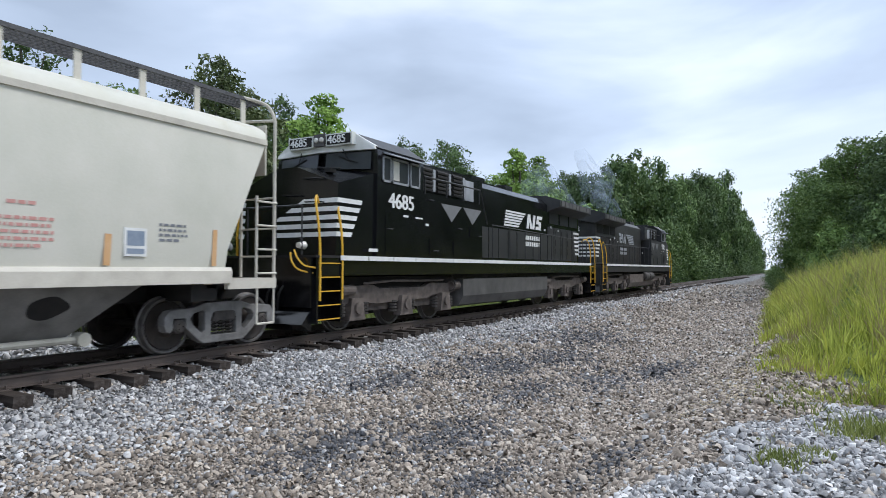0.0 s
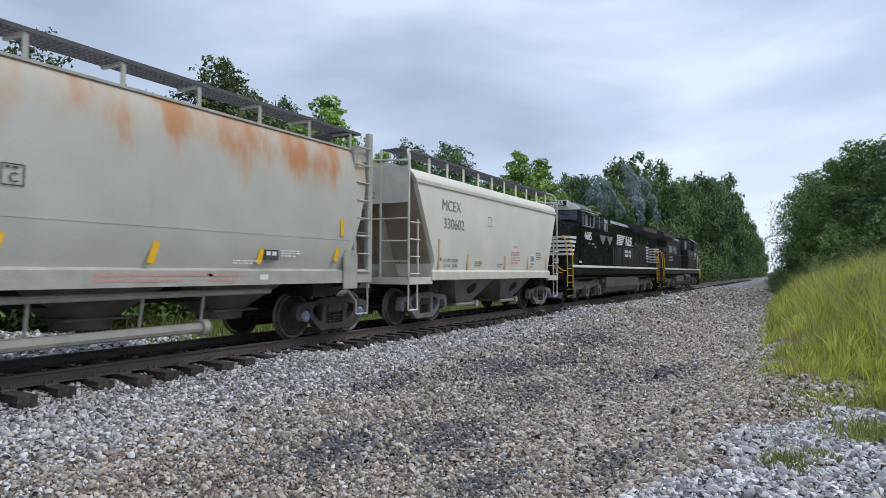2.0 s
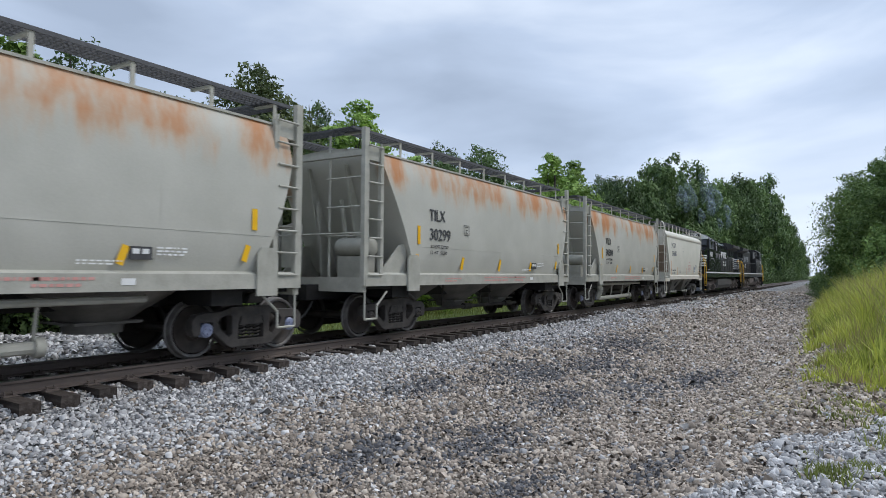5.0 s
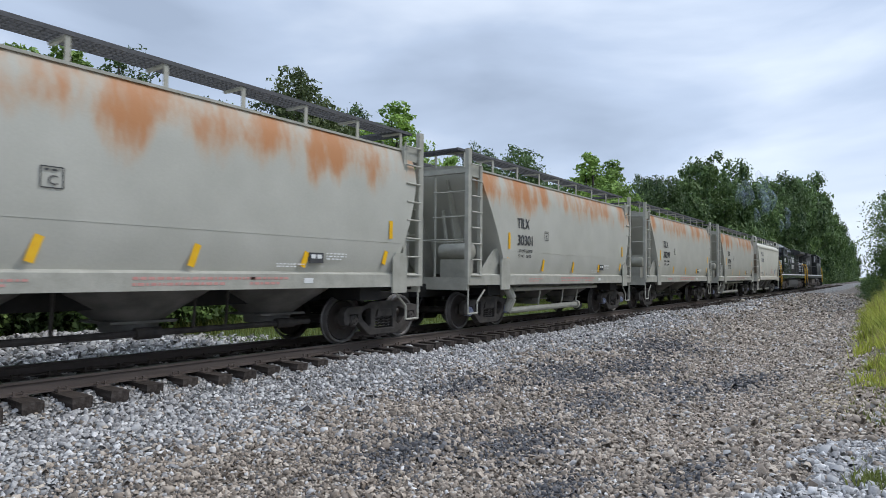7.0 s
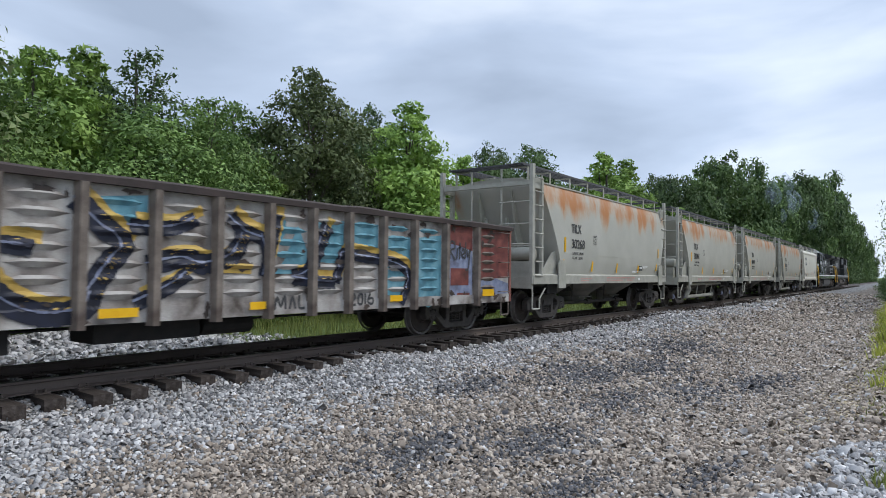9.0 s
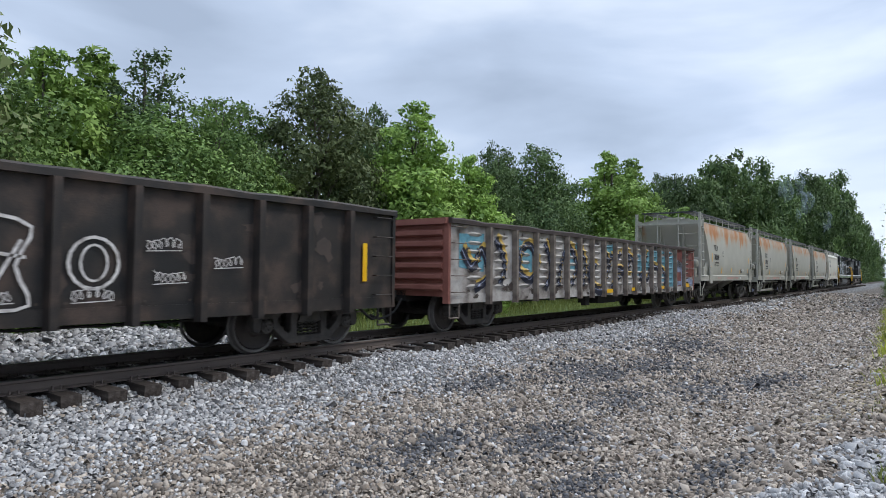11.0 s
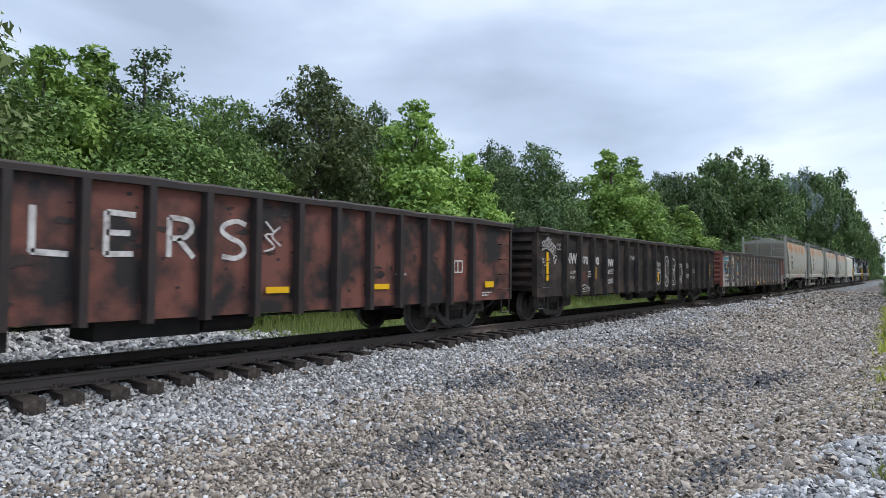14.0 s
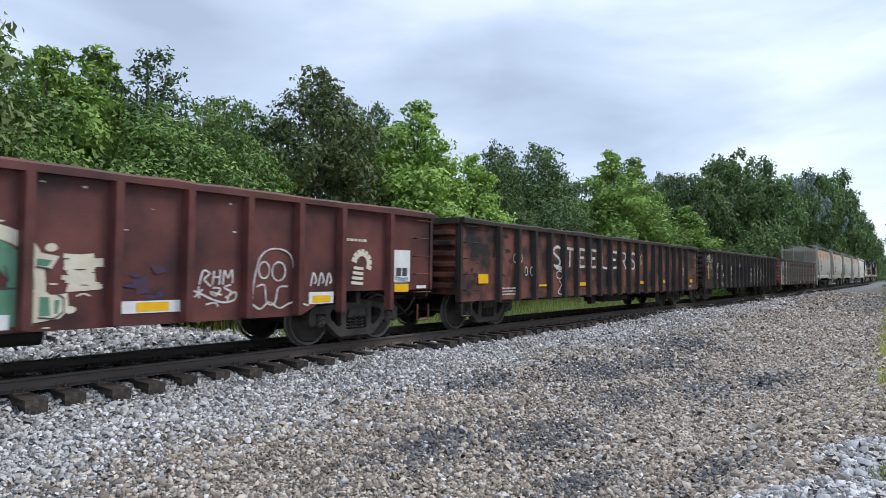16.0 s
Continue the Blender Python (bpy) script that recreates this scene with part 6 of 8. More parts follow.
    def nose_door(bm):
        box(bm, 1.33, 1.36, 0.35, 1.0, 1.75, 3.1)
    quick("nose_door", paint_mat, loco, nose_door, bevel=0.01)
    def nose_grabs(bm):
        for y, z in ((-1.0, 3.28), (-1.05, 2.78), (-0.4, 2.95), (-1.05, 2.35)):
            pipe(bm, [(1.40, y, z), (1.30, y, z), (1.30, y + 0.45, z + 0.02), (1.40, y + 0.45, z + 0.02)], 0.014)
    quick("nose_grab_irons", under_mat, loco, nose_grabs)
    # cab, its front leaning back and bent a little at the centre post
    def cab(bm):
        sec = [(-1.50, 1.65), (-1.50, 3.95), (-1.46, 4.14), (-0.95, 4.44), (0.0, 4.46), (0.95, 4.44), (1.46, 4.14), (1.50, 3.95), (1.50, 1.65)]
        a = [bm.verts.new((2.66 + max(z - 3.6, 0) * 0.10 - 0.10 * (1 - abs(y) / 1.5), y, z)) for y, z in sec]
        b = [bm.verts.new((4.70, y, z)) for y, z in sec]
        k = len(sec)
        for i in range(k):
            bm.faces.new((a[i], b[i], b[(i + 1) % k], a[(i + 1) % k]))
        bm.faces.new(a)
        bm.faces.new(b)
    quick("cab", paint_mat, loco, cab, bevel=0.02)
    def cab_roof(bm):
        prism(bm, [(-1.50, 4.12), (-0.97, 4.47), (0.97, 4.47), (1.50, 4.12), (1.46, 4.10), (0.95, 4.43), (-0.95, 4.43), (-1.46, 4.10)], 2.70, 4.80, "x")
        box(bm, 3.3, 4.4, -0.5, 0.5, 4.46, 4.56)
        for k in range(5):
            box(bm, 2.9 + 0.36 * k, 3.05 + 0.36 * k, -0.75, -0.62, 4.46, 4.53)
    quick("cab_roof", loco_old, loco, cab_roof)
    def brow(bm):
        for sg in (-1, 1):
            a = [bm.verts.new(p) for p in ((2.52, 0.0, 4.10), (2.62, sg * 1.46, 4.08), (2.64, sg * 1.44, 4.17), (2.60, sg * 0.95, 4.47), (2.54, 0.0, 4.48))]
            b = [bm.verts.new(v.co + Vector((0.12, 0, 0))) for v in a]
            bm.faces.new(a)
            bm.faces.new(b)
            for i in range(5):
                bm.faces.new((a[i], a[(i + 1) % 5], b[(i + 1) % 5], b[i]))
    quick("front_brow", brow_white, loco, brow, "white-painted panel above the windscreen")
    for sg in (-1, 1):
        def screen(bm, sg=sg):
            pts = [(2.555, sg * 0.12, 3.70), (2.645, sg * 1.34, 3.63), (2.685, sg * 1.34, 4.04), (2.60, sg * 0.12, 4.08)]
            a = [bm.verts.new(Vector(p) - Vector((0.022, 0, 0))) for p in pts]
            b = [bm.verts.new(p) for p in pts]
            bm.faces.new(a)
            bm.faces.new(b)
            for i in range(4):
                bm.faces.new((a[i], a[(i + 1) % 4], b[(i + 1) % 4], b[i]))
        w = quick("windscreen", glass_dark, loco, screen)
        def wiper(bm, sg=sg):
            pipe(bm, [(2.55, sg * 0.62, 4.14), (2.585, sg * 0.75, 3.86)], 0.014)
            pipe(bm, [(2.575, sg * 0.48, 3.98), (2.59, sg * 1.0, 3.80)], 0.014)
        quick("wiper", under_mat, w, wiper)
    def horn_box(bm):
        box(bm, 1.95, 2.15, -0.75, -0.58, 3.52, 3.60)
        pipe(bm, [(2.05, -0.95, 3.60), (2.05, -0.3, 3.66)], 0.02)
    quick("nose_bracket", under_mat, loco, horn_box)
    for s in (-1, 1):
        for x0, x1 in ((2.88, 3.22), (3.26, 3.98), (4.05, 4.50)):
            def win(bm, x0=x0, x1=x1, s=s):
                box(bm, x0 + 0.03, x1 - 0.03, *sorted((s * 1.50, s * 1.512)), 3.42, 3.92)
            w = quick("cab_window", glass_dark, loco, win)
            def wf(bm, x0=x0, x1=x1, s=s):
                for a, b, c, d in ((x0, x1, 3.37, 3.42), (x0, x1, 3.92, 3.97), (x0, x0 + 0.04, 3.37, 3.97), (x1 - 0.04, x1, 3.37, 3.97)):
                    box(bm, a, b, *sorted((s * 1.495, s * 1.525)), c, d)
            quick("window_frame", roof_grey, w, wf)
        def shade(bm, s=s):
            prism(bm, [(s * 1.50, 4.02), (s * 1.78, 3.94), (s * 1.78, 3.96), (s * 1.50, 4.06)], 2.95, 4.55, "x")
        quick("sun_visor", roof_grey, loco, shade)
        def curtain(bm, s=s):
            box(bm, 3.32, 3.56, *sorted((s * 1.513, s * 1.52)), 3.45, 3.90)
        quick("sliding_pane", lamp_glass, loco, curtain)
        m = near_side(3.12, -1.514, 2.80) if s < 0 else pose(4.55, 1.514, 2.80, 90, 0, 180)
        lettering(number, 0.50, white_paint, loco, m, "road_number", 0.02, wide=1.12)
    # number boards and headlights
    for y in (-0.57, 0.57):
        quick("board_frame", brow_white, loco, lambda bm, y=y: box(bm, 2.46, 2.62, y - 0.38, y + 0.38, 4.22, 4.50), bevel=0.04)
        b = quick("number_board", under_mat, loco, lambda bm, y=y: box(bm, 2.45, 2.50, y - 0.34, y + 0.34, 4.25, 4.47), bevel=0.02)
        lettering(number, 0.26, white_paint, b, pose(2.442, y + 0.31, 4.275, 90, 0, -90), "board_number", 0.006)
    quick("headlight_housing", tank_grey, loco, lambda bm: box(bm, 2.44, 2.66, -0.16, 0.16, 4.24, 4.52), bevel=0.04)
    for y in (-0.08, 0.08):
        quick("headlight", lamp_glass, loco, lambda bm, y=y: lathe(bm, (2.43, y, 4.38), [(-0.03, 0.04), (-0.01, 0.06), (0.04, 0.072)], 16, "x"), smooth=True)
    for y in (-1.05, 1.05):
        quick("ditch_light", lamp_glass, loco, lambda bm, y=y: lathe(bm, (0.66, y, 1.85), [(-0.05, 0.06), (0.12, 0.085)], 14, "x"), smooth=True)
    # wide body behind the cab
    def locker(bm):
        box(bm, 4.70, 8.15, -1.49, 1.49, 1.42, 3.30)
        box(bm, 4.70, 8.75, -1.20, 1.20, 3.30, 4.16)
    quick("equipment_locker", paint_mat, loco, locker, bevel=0.015)
    for s in (-1, 1):
        for x0, x1, z0, z1 in ((3.0, 4.7, 1.72, 2.62), (4.85, 8.10, 2.20, 2.23), (3.55, 4.0, 1.80, 2.40), (5.0, 6.1, 1.75, 2.15), (6.3, 7.4, 1.75, 2.15), (7.3, 8.05, 2.30, 2.60)):
            quick("access_door", paint_mat, loco, lambda bm, q=(x0, x1, z0, z1), s=s: box(bm, q[0], q[1], *sorted((s * 1.49, s * 1.512)), q[2], q[3]), bevel=0.006)
    for x0, x1 in ((4.9, 5.62), (5.82, 6.5), (6.72, 7.35)):
        for s in (-1, 1):
            def grille(bm, x0=x0, x1=x1, s=s):
                box(bm, x0, x1, *sorted((s * 1.20, s * 1.22)), 3.42, 4.08)
                for k in range(6):
                    z = 3.46 + 0.105 * k
                    prism(bm, [(s * 1.22, z), (s * 1.27, z - 0.02), (s * 1.27, z + 0.03), (s * 1.22, z + 0.07)], x0 + 0.03, x1 - 0.03, "x")
            quick("louvre_grille", under_mat, loco, grille)
            quick("grille_post", roof_grey, loco, lambda bm, x1=x1, s=s: box(bm, x1 + 0.03, x1 + 0.15, *sorted((s * 1.20, s * 1.24)), 3.45, 4.05))
    for s in (-1, 1):
        for x in (5.62, 6.90):
            quick("grey_triangle", grey_triangle, loco, lambda bm, x=x, s=s: prism(bm, [(x, 3.12), (x + 1.18, 3.12), (x + 0.59, 2.66)], *sorted((s * 1.491, s * 1.498))))
        # added pale plate: bright reflections beside the grilles, put in as grey colour
        quick("pale_panel", roof_grey, loco, lambda bm, s=s: box(bm, 7.55, 8.1, *sorted((s * 1.20, s * 1.225)), 3.40, 4.0), bevel=0.006)
        for x, z, wd, hg in ((4.78, 2.47, 0.16, 0.06), (2.35, 1.76, 0.34, 0.07), (3.75, 2.62, 0.22, 0.05), (4.30, 2.62, 0.34, 0.04), (8.3, 2.42, 0.2, 0.07), (14.95, 2.9, 0.14, 0.08), (15.7, 3.05, 0.10, 0.09), (16.6, 2.95, 0.10, 0.09)):
            quick("small_stencil", white_paint, loco, lambda bm, q=(x, z, wd, hg), s=s: box(bm, q[0], q[0] + q[2], *sorted((s * (1.512 if q[0] < 8.2 else 0.965), s * (1.516 if q[0] < 8.2 else 0.978))), q[1], q[1] + q[3]))
        def door_handles(bm, s=s):
            for x, z in ((4.95, 3.15), (6.55, 2.5), (3.05, 2.3), (5.2, 1.85), (7.85, 2.35)):
                pipe(bm, [(x, s * 1.51, z), (x, s * 1.55, z), (x + 0.2, s * 1.55, z), (x + 0.2, s * 1.51, z)], 0.011)
        quick("grab_irons", loco_old, loco, door_handles)
        def upper_rail(bm, s=s):
            pipe(bm, [(4.8, s * 1.45, 3.74), (8.1, s * 1.45, 3.74), (8.6, s * 1.45, 2.75)], 0.022)
            for x in (4.85, 6.0, 7.0, 8.05):
                pipe(bm, [(x, s * 1.45, 3.3), (x, s * 1.45, 3.72)], 0.02)
        quick("upper_handrail", loco_old, loco, upper_rail)
    # long hood
    def hood(bm):
        prism(bm, [(-0.95, 1.65), (-0.95, 3.98), (-0.72, 4.20), (0.72, 4.20), (0.95, 3.98), (0.95, 1.65)], 8.75, 19.55, "x")
        box(bm, 9.1, 10.2, -0.6, 0.6, 4.20, 4.42)
        box(bm, 10.6, 12.2, -0.42, 0.42, 4.2, 4.34)
        box(bm, 12.6, 13.3, -0.3, 0.3, 4.2, 4.52)
    quick("long_hood", paint_mat, loco, hood, bevel=0.03)
    door_mat = loco_old if not reversed_ else under_mat
    for s in (-1, 1):
        panels = [(8.95 + 0.80 * k + 0.03, 8.95 + 0.80 * k + 0.77, 0.95, 0.962, 1.75, 2.75 if k < 8 else 3.1) for k in range(13)]
        panels += [(15.4 + 0.8 * k + 0.12, 15.4 + 0.8 * k + 0.62, 0.962, 0.975, 2.0 + 0.36 * q, 2.24 + 0.36 * q) for k in range(5) for q in range(3)]
        panels += [(x, x + 1.1, 0.95, 0.97, 3.25, 3.85) for x in (15.6, 16.9, 18.2)]
        for x0, x1, y0, y1, z0, z1 in panels:
            quick("hood_door", door_mat, loco, lambda bm, q=(x0, x1, y0, y1, z0, z1), s=s: box(bm, q[0], q[1], *sorted((s * q[2], s * q[3])), q[4], q[5]), bevel=0.006)
    def radiator(bm):
        for s in (-1, 1):
            prism(bm, [(s * 0.0, 3.9), (s * 0.95, 3.70), (s * 1.5, 3.90), (s * 1.5, 4.16), (s * 0.9, 4.36), (s * 0.0, 4.40)], 15.35, 19.75, "x")
    quick("radiator_housing", loco_old, loco, radiator, bevel=0.02)
    def rad_mesh(bm):
        for s in (-1, 1):
            for k in range(8):
                x = 15.5 + 0.5 * k
                box(bm, x, x + 0.42, *sorted((s * 1.50, s * 1.512)), 3.93, 4.13)
    quick("radiator_screen", tank_grey, loco, rad_mesh)
    # end of the long hood with stripes
    def end_stripes(bm):
        for k in range(6):
            z = 2.02 + 0.185 * k
            box(bm, 19.55, 19.562, -0.93, 0.93, z, z + 0.09)
            for s in (-1, 1):
                box(bm, 19.0 - 0.05 * k, 19.55, *sorted((s * 0.95, s * 0.977)), z, z + 0.09)
    quick("white_end_stripes", white_paint, loco, end_stripes)
    lettering(number, 0.32, white_paint, loco, pose(19.565, -0.48, 3.35, 90, 0, 90), "road_number")
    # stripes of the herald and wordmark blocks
    for s in (-1, 1):
        y = s * 0.967
        def herald(bm, y=y, s=s):
            for k in range(6):
                z = 3.44 - 0.098 * k
                a, b = 11.14 - 0.03 * k, 12.98 - 0.13 * k
                prism(bm, [(a, z), (b, z), (b - 0.09, z - 0.066), (a - 0.02, z - 0.066)], *sorted((y, y + s * 0.008)))
            for q in ([(13.06, 2.9), (13.25, 2.9), (13.48, 3.44), (13.18, 3.44)], [(13.42, 2.9), (13.66, 2.9), (13.42, 3.44), (13.30, 3.44)], [(13.62, 2.9), (13.86, 2.9), (14.0, 3.44), (13.78, 3.44)],
                      [(14.0, 2.9), (14.55, 2.9), (14.58, 3.03), (14.02, 3.03)], [(14.32, 3.03), (14.58, 3.03), (14.62, 3.22), (14.36, 3.22)], [(14.06, 3.12), (14.34, 3.12), (14.36, 3.30), (14.12, 3.30)], [(14.12, 3.31), (14.7, 3.31), (14.74, 3.44), (14.2, 3.44)]):
                prism(bm, q, *sorted((y, y + s * 0.008)))
            for x in (12.9, 13.13, 13.36, 13.59, 13.82, 14.05, 14.28):
                for z in (2.47, 2.24):
                    box(bm, x, x + 0.16, *sorted((y, y + s * 0.008)), z, z + 0.16)
        quick("white_herald", white_paint if not reversed_ else roof_grey, loco, herald)
    # handrails and steps
    for s in (-1, 1):
        def rail_(bm, s=s):
            yy = s * 1.47
            pipe(bm, [(8.9, yy, 2.75), (19.9, yy, 2.62), (20.2, yy, 2.4)], 0.016)
            for k in range(9):
                x = 8.95 + 1.36 * k
                pipe(bm, [(x, yy, 1.62), (x, yy, 2.70)], 0.015)
        quick("side_handrail", loco_old, loco, rail_)
        for e, d in ((0.62, 1), (END - 0.62, -1)):
            def well(bm, s=s, e=e, d=d):
                x0, x1 = e, e + d * 0.8
                for a, b, y0 in ((x0, x0 + d * 0.05, 1.1), (x1 - d * 0.05, x1, 1.1)):
                    box(bm, *sorted((a, b)), *sorted((s * y0, s * 1.52)), 0.3, 1.62)
                box(bm, *sorted((x0 + d * 0.03, x1 - d * 0.03)), *sorted((s * 1.09, s * 1.15)), 0.3, 1.62)
            quick("step_well", paint_mat, loco, well)
            for k in range(5):
                z = 0.38 + 0.28 * k
                st = quick("step", paint_mat, loco, lambda bm, z=z, s=s, e=e, d=d: box(bm, *sorted((e + d * 0.04, e + d * 0.76)), *sorted((s * 1.14, s * 1.50)), z - 0.03, z))
                quick("step_edge", yellow_paint, st, lambda bm, z=z, s=s, e=e, d=d: box(bm, *sorted((e + d * 0.05, e + d * 0.75)), *sorted((s * 1.50, s * 1.51)), z - 0.018, z + 0.003))
            for off, top in ((0.10, 2.85), (0.80, 2.75)):
                x = e + d * off
                quick("step_grab_rail", yellow_paint, loco, lambda bm, x=x, s=s, d=d, top=top: pipe(bm, curve_pts([(x, s * 1.52, 0.75), (x, s * 1.52, 1.7), (x - d * 0.02, s * 1.50, 2.2), (x - d * 0.02, s * 1.42, top - 0.15), (x + d * 0.15, s * 1.3, top), (x + d * 0.32, s * 1.2, top - 0.12)], 4), 0.024, 8))
    def end_rail(bm):
        for e, d in ((0.60, 1), (END - 0.60, -1)):
            for y in (-1.1, -0.4, 0.4, 1.1):
                pipe(bm, [(e + d * 0.06, y, 1.62), (e + d * 0.06, y, 2.65)], 0.02)
            pipe(bm, [(e + d * 0.06, -1.1, 2.65), (e + d * 0.06, 1.1, 2.65)], 0.02)
    quick("end_handrail", loco_old, loco, end_rail)
    def hoses(bm):
        for e, d in ((0.60, -1), (END - 0.60, 1)):
            for y in (-0.75, -0.6, -0.45, 0.5, 0.7):
                pipe(bm, curve_pts([(e, y, 1.1), (e + d * 0.16, y + 0.03, 0.9), (e + d * 0.14, y + 0.1, 0.55)], 4), 0.024)
    quick("air_hose", under_mat, loco, hoses)
    def cable(bm):
        pipe(bm, curve_pts([(0.5, -1.05, 1.75), (0.42, -1.2, 1.6), (0.45, -1.35, 1.45), (0.6, -1.5, 1.4)], 4), 0.018, 8)
        pipe(bm, curve_pts([(0.5, -0.95, 1.70), (0.38, -1.1, 1.52), (0.42, -1.25, 1.36), (0.6, -1.45, 1.3)], 4), 0.018, 8)
    quick("orange_cable", yellow_paint, loco, cable)
    coupler(loco, 0.25, -1)
    coupler(loco, END - 0.25, 1)
    del loco["reversed"]
    return loco


TRAIN.append((locomotive("glossy black diesel locomotive with white nose stripes", loco_black, "4685", False, 0), 8.9, 0))
TRAIN.append((locomotive("faded black diesel locomotive with white-striped hood end", loco_old, "9782", True, 1), 50.9, 180))


# ---- trees ----
def leaf_material(name, dark, light):
    m = bpy.data.materials.new(name)
    m.use_nodes = True
    n, l = m.node_tree.nodes, m.node_tree.links
    n.clear()
    out = n.new("ShaderNodeOutputMaterial")
    geo = n.new("ShaderNodeNewGeometry")
    oi = n.new("ShaderNodeObjectInfo")
    tc = n.new("ShaderNodeTexCoord")
    ns = n.new("ShaderNodeTexNoise")
    ns.inputs["Scale"].default_value, ns.inputs["Detail"].default_value = 0.55, 2.0
    l.new(tc.outputs["Object"], ns.inputs["Vector"])
    add = n.new("ShaderNodeMath")
    add.operation = "MULTIPLY_ADD"
    add.inputs[1].default_value = 0.45
    l.new(geo.outputs["Random Per Island"], add.inputs[0])
    l.new(ns.outputs["Fac"], add.inputs[2])
    r = n.new("ShaderNodeValToRGB")
    r.color_ramp.elements[0].position, r.color_ramp.elements[1].position = 0.35, 0.95
    r.color_ramp.elements[0].color, r.color_ramp.elements[1].color = (*dark, 1), (*light, 1)
    l.new(add.outputs[0], r.inputs[0])
    hs = n.new("ShaderNodeHueSaturation")
    mr = n.new("ShaderNodeMapRange")
    mr.inputs["To Min"].default_value, mr.inputs["To Max"].default_value = 0.75, 1.25
    l.new(oi.outputs["Random"], mr.inputs["Value"])
    l.new(mr.outputs[0], hs.inputs["Value"])
    l.new(r.outputs[0], hs.inputs["Color"])
    d = n.new("ShaderNodeBsdfPrincipled")
    d.inputs["Roughness"].default_value = 0.65
    d.inputs["Specular IOR Level"].default_value = 0.25
    t = n.new("ShaderNodeBsdfTranslucent")
    mx = n.new("ShaderNodeMixShader")
    mx.inputs[0].default_value = 0.18
    l.new(hs.outputs[0], d.inputs["Base Color"])
    l.new(hs.outputs[0], t.inputs["Color"])
    l.new(d.outputs[0], mx.inputs[1])
    l.new(t.outputs[0], mx.inputs[2])
    l.new(mx.outputs[0], out.inputs[0])
    return m


leaf_dark = leaf_material("dark_green_leaves", (0.028, 0.056, 0.024), (0.145, 0.215, 0.080))
leaf_mid = leaf_material("mid_green_leaves", (0.042, 0.086, 0.026), (0.22, 0.325, 0.096))
leaf_wall = leaf_material("deep_green_leaves", (0.032, 0.066, 0.026), (0.165, 0.245, 0.080))
leaf_light = leaf_material("bright_green_leaves", (0.07, 0.14, 0.030), (0.33, 0.47, 0.115))
leaf_grey = leaf_material("olive_green_leaves", (0.052, 0.078, 0.033), (0.22, 0.265, 0.105))
bark = material("grey_brown_bark", [(0.06, 0.05, 0.04), (0.16, 0.135, 0.11)], 6, 0.9, bump=0.6, bump_scale=20, stretch=(4, 4, 0.6))
LEAF_FACES = [(0, 1, 2)]


def leaf_cards(rng, centres, outward, size):
    """Small pointed leaf sprays at the given places."""
    n = len(centres)
    nrm = outward + rng.normal(0, 0.5, (n, 3)) + np.array([0, 0, 0.15])
    nrm /= np.linalg.norm(nrm, axis=1, keepdims=True) + 1e-9
    u = np.cross(nrm, rng.normal(0, 1, (n, 3)))
    u /= np.linalg.norm(u, axis=1, keepdims=True) + 1e-9
    w = np.cross(nrm, u)
    s = (size * rng.uniform(0.6, 1.4, n))[:, None]
    v = np.empty((n, 3, 3))
    v[:, 0] = centres - u * s * 0.5 - w * s * 0.45
    v[:, 1] = centres - u * s * 0.5 + w * s * rng.uniform(0.3, 0.6, n)[:, None]
    v[:, 2] = centres + u * s * rng.uniform(0.55, 0.95, n)[:, None] - nrm * s * 0.2
    return v


